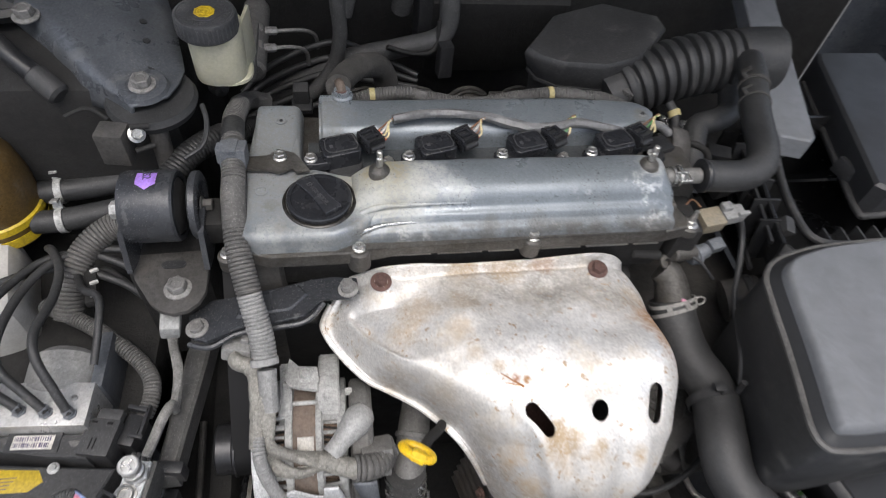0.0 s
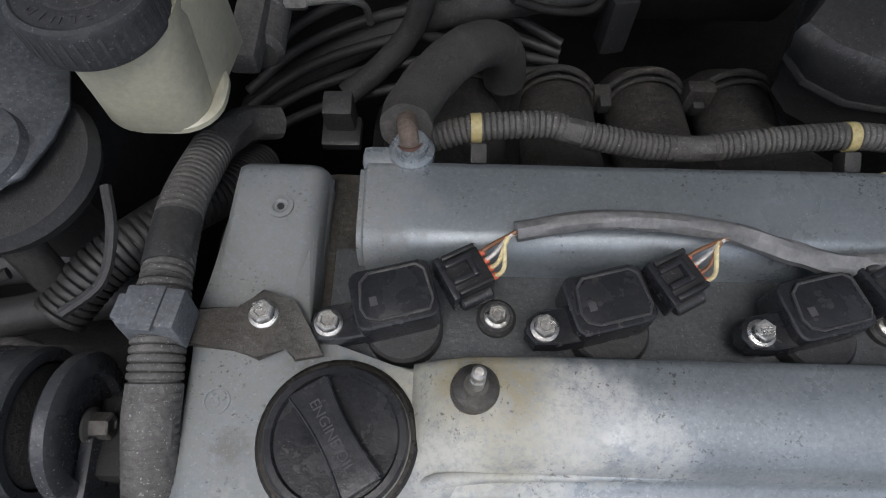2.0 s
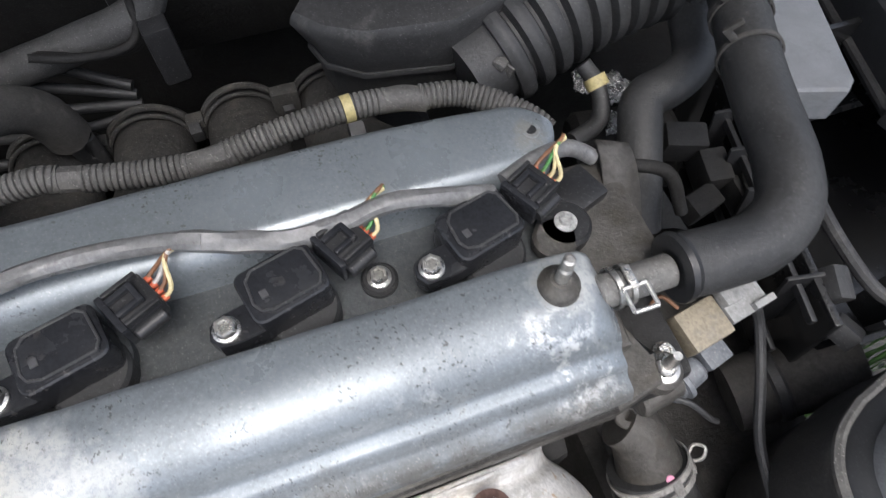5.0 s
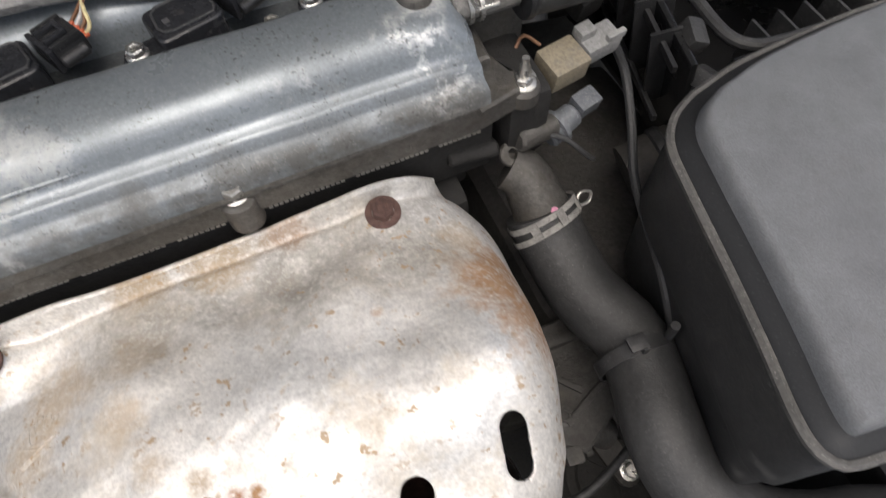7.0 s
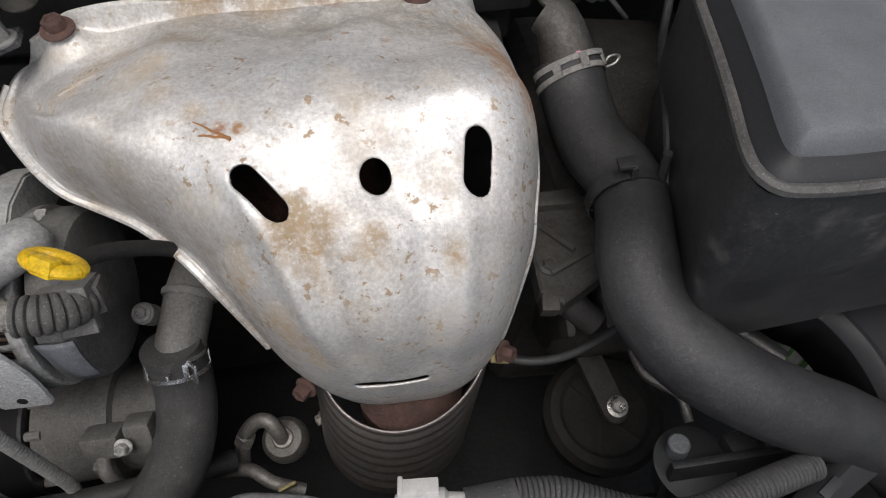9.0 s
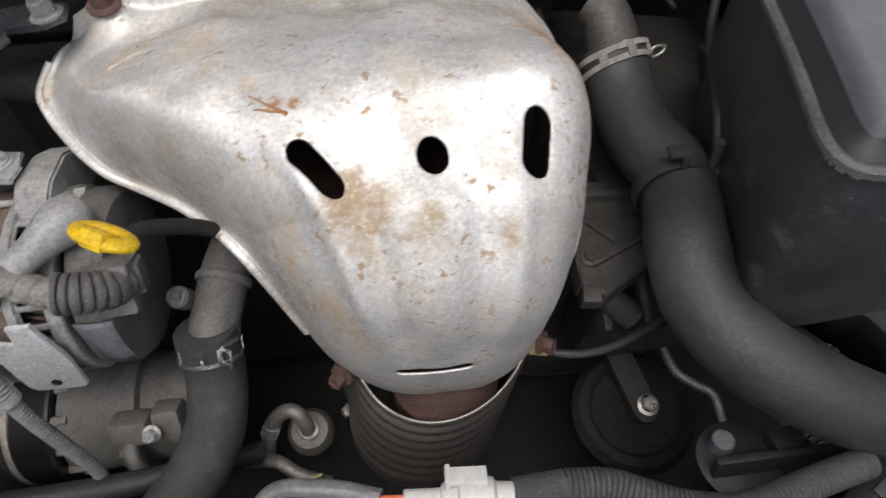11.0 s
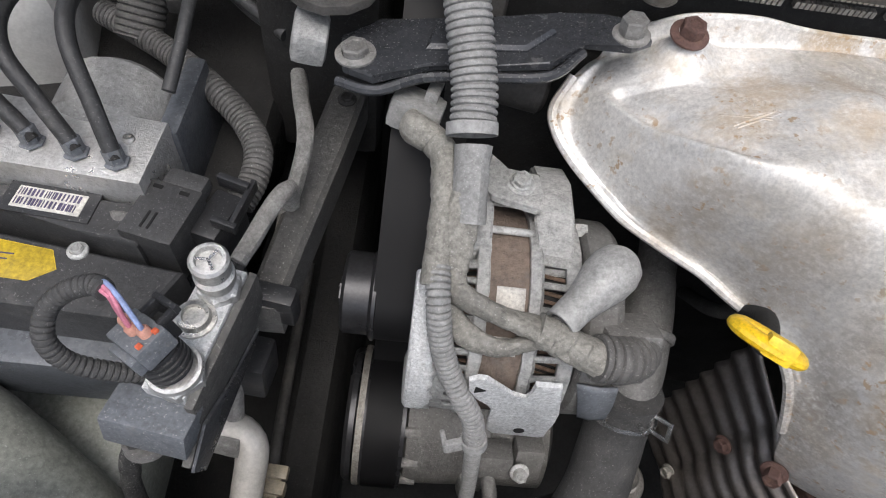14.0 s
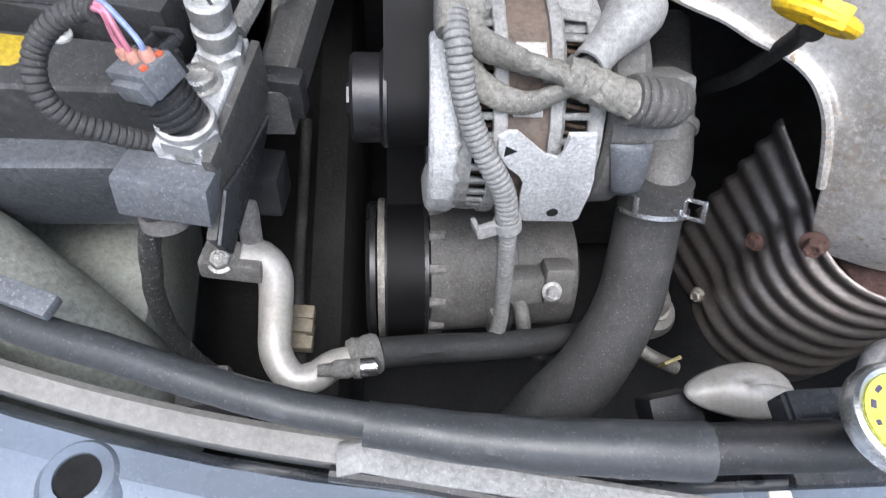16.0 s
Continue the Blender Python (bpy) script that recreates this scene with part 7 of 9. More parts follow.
for pts in ([(-0.239, 0.272, 0.735), (-0.246, 0.284, 0.752), (-0.258, 0.305, 0.772), (-0.263, 0.330, 0.776), (-0.262, 0.370, 0.765), (-0.268, 0.410, 0.757), (-0.284, 0.440, 0.750), (-0.30, 0.46, 0.73)],
            [(-0.2595, 0.275, 0.735), (-0.272, 0.285, 0.750), (-0.288, 0.300, 0.766), (-0.297, 0.330, 0.768), (-0.297, 0.385, 0.756), (-0.280, 0.425, 0.750), (-0.25, 0.445, 0.742), (-0.215, 0.45, 0.735)],
            [(-0.282, 0.2785, 0.735), (-0.300, 0.290, 0.752), (-0.318, 0.310, 0.766), (-0.322, 0.350, 0.764), (-0.312, 0.395, 0.754), (-0.29, 0.43, 0.747), (-0.255, 0.442, 0.74), (-0.215, 0.430, 0.73), (-0.185, 0.40, 0.725)],
            [(-0.305, 0.282, 0.735), (-0.33, 0.295, 0.752), (-0.355, 0.32, 0.762), (-0.36, 0.36, 0.757), (-0.33, 0.40, 0.748), (-0.28, 0.425, 0.74), (-0.225, 0.415, 0.728), (-0.18, 0.385, 0.722)]):
    part("brake_line", tube(bmesh.new(), pts, 0.0042, seg=12), M_RUBBER, ab, "black sleeved steel brake line")
    p0, p1 = Vector(pts[0]), Vector(pts[1])
    part("bare_line", tube(bmesh.new(), [p0 - (p1 - p0) * 0.2, p0 + (p1 - p0) * 0.5, p1], 0.0028, seg=10), M_DARK, ab)
for pts in ([(-0.225, 0.315, 0.735), (-0.2215, 0.345, 0.752), (-0.226, 0.375, 0.757), (-0.245, 0.39, 0.75), (-0.26, 0.42, 0.735), (-0.252, 0.435, 0.72), (-0.235, 0.432, 0.72), (-0.2, 0.40, 0.72), (-0.175, 0.388, 0.72)],):
    part("brake_line", tube(bmesh.new(), pts, 0.0036, seg=12), M_RUBBER, ab)
part("line_clip", at_box(bmesh.new(), (-0.2455, 0.405, 0.733), (0.012, 0.045, 0.010), (0, 0, 12), 0.003), M_DARK, ab)
for i in range(3):
    part("clip_tooth", at_box(bmesh.new(), (-0.2445 + 0.003 * i, 0.421 - 0.015 * i, 0.739), (0.008, 0.003, 0.004), (0, 0, 25), 0.001), M_WHITE, ab)
ecu = thing("brake_control_unit", (-0.27, 0.235, 0.66), "black plastic control unit with a barcode label", "control unit")
bm = bmesh.new()
prism(bm, [(-0.2225, 0.2590), (-0.345, 0.2660), (-0.345, 0.258), (-0.2886, 0.2478), (-0.2568, 0.2410), (-0.2225, 0.2350)], 0.036, pose(0, 0, 0.675), 0.003, 3)
part("body", bm, M_DUSTB, ecu)
bm = bmesh.new()
prism(bm, [(-0.200, 0.228), (-0.345, 0.246), (-0.345, 0.205), (-0.212, 0.200)], 0.040, pose(0, 0, 0.664), 0.004, 3)
part("cover", bm, M_DUSTB, ecu)
bm = bmesh.new()
at_box(bm, (-0.2705, 0.2545, 0.7118), (0.034, 0.0125, 0.0012), (0, 0, -4), 0.0002)
lab = part("barcode_label", bm, M_PAPER, ecu, "weathered white barcode label")
bm = bmesh.new()
rr = random.Random(3)
for row in (-0.0026, 0.0030):
    x = -0.0155
    while x < 0.0150:
        w = rr.choice((0.0004, 0.0007, 0.0011))
        box(bm, (w, 0.0042, 0.0003), pose(-0.2705, 0.2545, 0.7126, 0, 0, -4) @ pose(x, row, 0), 0)
        x += w + rr.choice((0.0005, 0.0009, 0.0013))
tagged(part("barcode", bm, M_INK, lab), kind="stuff")
bm = bmesh.new()
at_box(bm, (-0.2705, 0.2545, 0.7110), (0.045, 0.018, 0.0018), (0, 0, -4), 0.0006)
part("label_recess", bm, M_BLACK, ecu)
bm = bmesh.new()
rod(bm, (-0.236, 0.243, 0.700), (-0.236, 0.256, 0.706), 0.008, bevel=0.001)
part("vent_plug", bm, M_LOOM, ecu)
bolt(ecu, (-0.2515, 0.2325, 0.704), (0, 0, 1), 0.0035, 0.004, 0.005, M_ALT)
bm = bmesh.new()
prism(bm, [(-0.2575, 0.2215), (-0.2630, 0.2318), (-0.345, 0.2410), (-0.345, 0.2170), (-0.2680, 0.2140)], 0.0006, pose(0, 0, 0.7042), 0.002, 2)
part("warning_sticker", bm, M_STICKER, ecu, "yellow warning sticker with plain bars")
bm = bmesh.new()
for i in range(4):
    at_box(bm, (-0.300 + 0.004 * i, 0.218 + 0.003 * i, 0.7050), (0.030 - 0.004 * i, 0.0007, 0.0003), (0, 0, 0), 0)
part("sticker_print", bm, M_INK, ecu)
mk = pose(-0.2150, 0.2530, 0.7005, 0, 0, -12)
bm = bmesh.new()
box(bm, (0.028, 0.034, 0.034), mk, 0.002)
box(bm, (0.022, 0.012, 0.010), mk @ pose(0.002, 0.021, 0.012), 0.003)
con = part("plug", bm, M_DUSTB, ecu, "black multi-pin plug")
for dx, dy, wx, wy in ((-0.004, -0.007, 0.0012, 0.010), (-0.0005, -0.007, 0.0012, 0.010), (-0.008, 0.0125, 0.005, 0.0022), (0.006, 0.0125, 0.005, 0.0022)):
    part("plug_slot", box(bmesh.new(), (wx, wy, 0.0004), mk @ pose(dx, dy, 0.0171), 0), M_HOLE, con)
part("plug_lever", box(bmesh.new(), (0.016, 0.030, 0.030), pose(-0.1925, 0.2610, 0.6930, 0, 0, -16), 0.003), M_BLACK, ecu)
part("lever_bar", box(bmesh.new(), (0.018, 0.004, 0.008), pose(-0.1865, 0.2785, 0.7110, 0, 0, -16), 0.001), M_BLACK, ecu)
part("lever_bar", box(bmesh.new(), (0.003, 0.030, 0.008), pose(-0.1795, 0.2670, 0.7090, 0, 0, -10), 0.001), M_BLACK, ecu)
part("lever_bar", box(bmesh.new(), (0.014, 0.0035, 0.006), pose(-0.1850, 0.2520, 0.7120, 0, 0, -16), 0.001), M_BLACK, ecu)
for i in range(4):
    part("plug_rib", box(bmesh.new(), (0.004, 0.014, 0.02), pose(-0.195 + 0.004 * i, 0.241, 0.683 - 0.003 * i, 10, 20, -16 + 9 * i), 0.001), M_BLACK, ecu)
part("conduit", tube(bmesh.new(), [(-0.300, 0.405, 0.705), (-0.252, 0.378, 0.704), (-0.218, 0.352, 0.704), (-0.196, 0.333, 0.700), (-0.184, 0.314, 0.698), (-0.183, 0.296, 0.694), (-0.188, 0.280, 0.690)], 0.0076, rib=0.0007, pitch=0.0032), M_LOOM, ecu)
bm = bmesh.new()
at_box(bm, (-0.27, 0.33, 0.63), (0.16, 0.22, 0.06), bevel=0.01)
at_box(bm, (-0.285, 0.225, 0.645), (0.16, 0.08, 0.05), bevel=0.006)
solo("actuator_bracket", bm, M_TOWER, "dark dusty bracket under the brake unit", "bracket", kind="structure")
bm = bmesh.new()
at_box(bm, (-0.36, 0.48, 0.62), (0.34, 0.46, 0.10), (0, 0, 0), 0.02)
solo("inner_wing", bm, M_DARK, "dark grimy inner wing ledge", "inner wing", kind="structure")

# ---- air conditioning line block ----
ac = thing("ac_line_block", (-0.18, 0.2, 0.68), "corroded aluminium air conditioning valve block", "valve block")
mB = Matrix.Translation((-0.1845, 0.1985, 0.700)) @ pose(0, 0, 0, 0, 0, -10)
bm = bmesh.new()
box(bm, (0.020, 0.066, 0.016), mB, 0.0012)
part("block", bm, M_CRUST, ac)
bm = bmesh.new()
prism(bm, [(-0.036, 0.004), (0.034, 0.004), (0.034, -0.022), (0.010, -0.034), (-0.050, -0.042), (-0.054, -0.026), (-0.036, -0.016)], 0.004, mB @ Matrix(((0, 0, 1, 0.0105), (1, 0, 0, 0), (0, 1, 0, 0.002), (0, 0, 0, 1))), 0.001)
part("block_side", bm, M_RAIL, ac, "dull grey side of the block")
bm = bmesh.new()
prism(bm, [(-0.036, -0.014), (-0.010, -0.024), (0.020, -0.029), (0.010, -0.036), (-0.050, -0.044), (-0.055, -0.028)], 0.0016, mB @ Matrix(((0, 0, 1, 0.0150), (1, 0, 0, 0), (0, 1, 0, 0.002), (0, 0, 0, 1))), 0.0005)
part("mount_plate", bm, M_PAINT, ac, "dark painted mounting plate")
mP = frame_of((-0.1790, 0.2185, 0.708), (0.05, -0.08, 1))
cap = part("service_port", lathe(bmesh.new(), [(0.0095, 0), (0.0095, 0.006), (0.0078, 0.008), (0.0078, 0.012), (0.0092, 0.0135), (0.0092, 0.018), (0.0072, 0.0195), (0.0072, 0.0215), (0.0086, 0.0225), (0.0088, 0.031), (0.0076, 0.0325), (0.006, 0.0325), (0.0055, 0.0295), (0, 0.0295)], mP, 28), M_SHINE, ac, "bright service port")
bm = bmesh.new()
for a in (30, 150, 270):
    box(bm, (0.006, 0.0014, 0.002), mP @ pose(0, 0, 0.031, 0, 0, a) @ pose(0.003, 0, 0), 0)
part("port_ribs", bm, M_CHROME, cap)
part("hex_base", lathe(bmesh.new(), [(0.0105, -0.001), (0.0105, 0.006), (0.0092, 0.007)], mP, 6), M_SHINE, ac)
part("bolt", lathe(bmesh.new(), [(0.0098, 0), (0.0098, 0.0016), (0.0078, 0.002), (0.0070, 0.0050), (0.0052, 0.0055), (0.0048, 0.0035), (0, 0.0035)], frame_of((-0.1860, 0.2015, 0.708), (0, 0, 1)), 28), M_ZINC, ac)
mS = frame_of((-0.1865, 0.1755, 0.705), (0.02, -0.02, 1))
part("sensor_nut", lathe(bmesh.new(), [(0.0128, 0), (0.0128, 0.006), (0.0118, 0.007)], mS, 6), M_SHINE, ac, "bright hexagonal sensor body")
part("sensor_rim", lathe(bmesh.new(), [(0.0108, 0.006), (0.0120, 0.008), (0.0116, 0.0105), (0.0100, 0.011), (0.0092, 0.008)], mS, 36), M_SHINE, ac)
se = thing("pressure_sensor_plug", (-0.19, 0.176, 0.72), "grey plug with coloured wires on the pressure sensor", "connector")
mC = frame_of((-0.1868, 0.1758, 0.714), (-0.33, 0.13, 0.93), 180)
bm = bmesh.new()
lathe(bm, [(0.0088, 0), (0.0092, 0.002), (0.0092, 0.017), (0.0080, 0.019), (0, 0.019)], mC, 30)
for i in range(5):
    lathe(bm, [(0.0090, 0.0015 + 0.0032 * i), (0.0102, 0.0020 + 0.0032 * i), (0.0102, 0.0032 + 0.0032 * i), (0.0090, 0.0037 + 0.0032 * i)], mC, 30)
part("barrel", bm, M_BLACK, se, "black ribbed barrel")
mF = frame_of(mC @ Vector((0, 0, 0.023)), (-0.33, 0.13, 0.93))
up = mF.to_3x3().inverted() @ Vector((0.75, -0.45, 0))
mF = mF @ Matrix.Rotation(math.atan2(up.y, up.x), 4, "Z")
bm = bmesh.new()
box(bm, (0.023, 0.0155, 0.011), mF, 0.0015)
box(bm, (0.017, 0.004, 0.008), mF @ pose(0.002, -0.009, -0.001), 0.001)
part("plug_body", bm, M_CLIPG, se, "dusty grey plug body")
bm = bmesh.new()
for dx in (-0.006, 0.006):
    box(bm, (0.0028, 0.009, 0.004), mF @ pose(dx, 0.0115, 0.004), 0.0008)
box(bm, (0.016, 0.0028, 0.004), mF @ pose(0, 0.0160, 0.005), 0.0008)
box(bm, (0.009, 0.006, 0.010), mF @ pose(0, 0.0095, -0.004), 0.001)
part("latch", bm, M_BLACK, se, "black latch loop")
seats = [mF @ Vector(v) for v in ((-0.0068, 0.0012, 0.0055), (0.0, 0.0, 0.0055), (0.0062, 0.0018, 0.0055))]
for p in seats:
    part("wire_seal", lathe(bmesh.new(), [(0.0027, -0.001), (0.0027, 0.0030), (0.0022, 0.0038), (0, 0.0038)], frame_of(p, (-0.33, 0.13, 0.93)), 14), M_SEALP, se, "salmon rubber wire seal")
for dx, dy in ((0.0088, -0.0035), (0.0090, 0.0045)):
    part("lock_pin", box(bmesh.new(), (0.0025, 0.0025, 0.002), mF @ pose(dx, dy, 0.0058), 0.0006), M_SEALS, se)
for i, w in enumerate((M_WIREP, M_WIREP, M_WIREBL)):
    s = seats[i] + Vector((-0.001, 0.0004, 0.003))
    part("wire", tube(bmesh.new(), [s, s + Vector((-0.0015, 0.0015, 0.005)), Vector((-0.2040, 0.1870 + 0.0016 * i, 0.7555 + 0.0006 * i)), Vector((-0.2110, 0.1905 + 0.0016 * i, 0.7535))], 0.0011, seg=8), w, se)
part("conduit", tube(bmesh.new(), [(-0.2065, 0.1895, 0.7535), (-0.2122, 0.1924, 0.752), (-0.2231, 0.1906, 0.748), (-0.2324, 0.1855, 0.740), (-0.2343, 0.1768, 0.730), (-0.2288, 0.1728, 0.718), (-0.2165, 0.1736, 0.708), (-0.2035, 0.1771, 0.698)], 0.0041, rib=0.0004, pitch=0.0028), M_HOSE, se, "dark grey conduit")

# clamp block and its pipe
dr = thing("pipe_clamp", (-0.2, 0.15, 0.66), "grey rubber-lined clamp holding a dark speckled pipe", "pipe clamp")
part("clamp_block", at_box(bmesh.new(), (-0.1960, 0.1585, 0.692), (0.038, 0.020, 0.020), (-14, 4, -8), 0.002), M_CLIPG, dr)
part("rubber_liner", lathe(bmesh.new(), [(0.0105, 0), (0.0105, 0.005)], frame_of((-0.2010, 0.1540, 0.681), (0, -0.35, -1)), 26), M_LOOM, dr)
part("collar", lathe(bmesh.new(), [(0.009, 0), (0.009, 0.004)], frame_of((-0.1870, 0.1735, 0.700), (0.05, 0.1, 1)), 26), M_ZINC, dr)
part("pipe", tube(bmesh.new(), [(-0.2030, 0.1525, 0.684), (-0.2100, 0.1480, 0.668), (-0.2150, 0.1440, 0.648), (-0.2196, 0.1424, 0.630), (-0.2217, 0.1372, 0.600), (-0.2163, 0.1309, 0.570), (-0.205, 0.125, 0.55)], 0.0048, wobble=0.15), M_SPECK, dr, "dark speckled pipe")
ap = thing("ac_pipe", (-0.18, 0.16, 0.52), "bent aluminium air conditioning pipe with a clamp flange", "pipe")
part("pipe", tube(bmesh.new(), [(-0.190, 0.186, 0.588), (-0.181, 0.184, 0.587), (-0.1740, 0.1765, 0.579), (-0.1750, 0.1563, 0.562), (-0.1746, 0.1384, 0.553), (-0.1642, 0.1245, 0.548), (-0.1515, 0.1265, 0.546), (-0.142, 0.1335, 0.545), (-0.131, 0.137, 0.543)], 0.0103, seg=22, radii=(0.0105, 0.0090)), M_PIPE, ap)
part("flange", at_box(bmesh.new(), (-0.196, 0.182, 0.588), (0.036, 0.020, 0.014), (-12, 0, -8), 0.003), M_PIPEC, ap, "pale corroded clamp flange")
bolt(ap, (-0.2015, 0.1785, 0.594), (0, -0.15, 1), 0.0062, 0.006, 0.0078)
part("collar", lathe(bmesh.new(), [(0.0095, -0.010), (0.0118, -0.009), (0.0130, -0.005), (0.0118, -0.001), (0.0128, 0.002), (0.0128, 0.007), (0.0115, 0.0095), (0.0098, 0.010)], frame_of((-0.1235, 0.1400, 0.5415), (1, 0.28, -0.10)), 30), M_PIPEC, ap, "dull crimped collar")
part("fitting", lathe(bmesh.new(), [(0.0035, -0.008), (0.0040, 0.0), (0.0055, 0.002), (0.0058, 0.010), (0.0046, 0.012), (0.0046, 0.0135), (0.0060, 0.0145), (0.0060, 0.0165), (0.0, 0.0165)], frame_of((-0.1415, 0.1265, 0.557), (1, 0.05, 0.0)), 24), M_PIPEC, ap, "dull threaded fitting")
part("fitting_cap", lathe(bmesh.new(), [(0.0052, 0), (0.0056, 0.001), (0.0056, 0.0095), (0.0050, 0.0102), (0.0036, 0.0102), (0.0033, 0.006), (0, 0.006)], frame_of((-0.1250, 0.1273, 0.557), (1, 0.05, 0.03)), 24), M_CHROME, ap, "bright hollow end fitting")
part("hose", tube(bmesh.new(), [(-0.116, 0.142, 0.541), (-0.08, 0.150, 0.525), (-0.03, 0.158, 0.508), (0.02, 0.17, 0.49), (0.07, 0.19, 0.46)], 0.0098, wobble=0.05), M_RUBBER, ap)
part("upper_tee", rod(bmesh.new(), (-0.186, 0.190, 0.592), (-0.186, 0.205, 0.618), 0.0062, bevel=0.001), M_PIPEC, ap)
part("black_connector", at_box(bmesh.new(), (-0.180, 0.216, 0.618), (0.030, 0.026, 0.030), (-10, 0, -6), 0.004), M_BLACK, ap)
bm = bmesh.new()
for k, (y, dz) in enumerate(((0.1745, 0.009), (0.164, 0.012), (0.1535, 0.009))):
    at_box(bm, (-0.1655, y, 0.530), (0.018, 0.009, dz), (0, 0, -4), 0.0015)
at_box(bm, (-0.1675, 0.164, 0.529), (0.014, 0.028, 0.008), (0, 0, -4), 0.0015)
part("pipe_clip", bm, M_BEIGE, ap, "beige pipe clip")
bm = bmesh.new()
tube(bm, [(-0.1600, 0.284, 0.690), (-0.1588, 0.283, 0.706), (-0.1600, 0.276, 0.7135), (-0.1635, 0.266, 0.7135), (-0.168, 0.252, 0.712), (-0.1745, 0.234, 0.708)], 0.0044, wobble=0.15)
solo("short_pipe", bm, M_PIPEC, "short corroded aluminium pipe", "pipe")
bm = bmesh.new()
tube(bm, [(-0.1695, 0.364, 0.712), (-0.163, 0.340, 0.715), (-0.156, 0.315, 0.714), (-0.158, 0.298, 0.700), (-0.164, 0.290, 0.68), (-0.168, 0.284, 0.66)], 0.0048, wobble=0.15)
solo("bent_rod", bm, M_PIPEC, "thin corroded bent pipe along the rail", "pipe")
solo("side_pipe", tube(bmesh.new(), [(-0.172, 0.34, 0.53), (-0.1728, 0.2679, 0.515), (-0.1728, 0.2282, 0.510), (-0.1713, 0.1916, 0.510), (-0.1674, 0.1556, 0.512), (-0.160, 0.125, 0.515), (-0.155, 0.10, 0.50)], 0.0042), M_BLOCK, "dusty brown-grey pipe along the frame rail", "pipe")
bm = bmesh.new()
at_box(bm, (-0.300, 0.17, 0.535), (0.12, 0.17, 0.09), (8, 0, 0), 0.02)
solo("wing_shelf", bm, M_WASHER, "grey-green moulded reservoir shoulder", "reservoir")
wn_ = thing("washer_bottle", (-0.25, 0.15, 0.55), "dusty grey-green washer bottle neck", "washer bottle")
part("neck", tube(bmesh.new(), [(-0.350, 0.180, 0.665), (-0.315, 0.163, 0.640), (-0.283, 0.143, 0.612), (-0.256, 0.124, 0.585), (-0.246, 0.112, 0.55), (-0.245, 0.104, 0.51)], 0.027, wobble=0.06, seg=24), M_WASHER, wn_)
part("filler_collar", lathe(bmesh.new(), [(0.024, 0), (0.033, 0.006), (0.034, 0.03), (0.030, 0.034), (0, 0.036)], frame_of((-0.315, 0.150, 0.645), (-0.45, -0.1, 0.9)), 32), M_WASHER, wn_)
part("filler_cap", lathe(bmesh.new(), [(0.026, 0), (0.026, 0.006), (0.022, 0.010), (0, 0.011)], frame_of((-0.333, 0.146, 0.679), (-0.45, -0.1, 0.9)), 32), M_BODY, wn_, "pale blue-grey cap")
bm = bmesh.new()
at_box(bm, (-0.205, 0.110, 0.56), (0.030, 0.022, 0.05), (0, 0, 10), 0.006)
solo("pipe_block", bm, M_LOOM, "dusty grey fitting below the clamp", "fitting")

# ---- strut tower bracket, prop rod, power steering tank ----
tw = thing("strut_tower", (-0.22, 0.58, 0.8), "dusty dark painted strut tower bracket with bolts", "body panel", kind="structure")
LINES = [  # lower edge, crease, crest and inner edge of the pressed bracket, from the wing to its bolt
    [(-0.345, 0.650, 0.845), (-0.310, 0.645, 0.906), (-0.235, 0.645, 0.916), (-0.168, 0.665, 0.898)],
    [(-0.305, 0.608, 0.845), (-0.262, 0.590, 0.900), (-0.205, 0.605, 0.911), (-0.156, 0.625, 0.894)],
    [(-0.275, 0.576, 0.850), (-0.245, 0.565, 0.896), (-0.193, 0.579, 0.906), (-0.149, 0.595, 0.891)],
    [(-0.246, 0.544, 0.855), (-0.226, 0.543, 0.893), (-0.183, 0.561, 0.900), (-0.143, 0.570, 0.888)],
    [(-0.215, 0.523, 0.862), (-0.206, 0.525, 0.889), (-0.176, 0.546, 0.892), (-0.139, 0.551, 0.886)],
    [(-0.197, 0.512, 0.866), (-0.192, 0.511, 0.884), (-0.172, 0.525, 0.886), (-0.142, 0.534, 0.885)],
    [(-0.184, 0.500, 0.868), (-0.180, 0.500, 0.883), (-0.168, 0.503, 0.885), (-0.150, 0.514, 0.884)],
]
bm = bmesh.new()
loft(bm, LINES)
bmesh.ops.subdivide_edges(bm, edges=bm.edges[:], cuts=3, use_grid_fill=True, smooth=0.6)
part("top_plate", bm, M_TOWER, tw, sharp=70, mod=0.003)
bm = bmesh.new()
prism(bm, [(-0.50, 0.63), (-0.345, 0.648), (-0.235, 0.643), (-0.166, 0.663), (-0.175, 0.69), (-0.19, 0.80), (-0.5, 0.80)], 0.006, pose(0, 0, 0.844, 5, 0, 0), 0.002, 2)
part("wing_plate", bm, M_TOWER, tw)
part("dished_pad", lathe(bmesh.new(), [(0.024, -0.002), (0.022, 0.003), (0.015, 0.004), (0.012, 0.0025), (0, 0.0025)], pose(-0.1735, 0.525, 0.886, 5, 0, 0), 32), M_TOWER, tw)
bolt(tw, (-0.1735, 0.525, 0.8885), (0, -0.08, 1), 0.0092, 0.010, 0.0125, M_COMP)
bolt(tw, (-0.291, 0.614, 0.904), (0, -0.08, 1), 0.009, 0.011, 0.013, M_COMP)
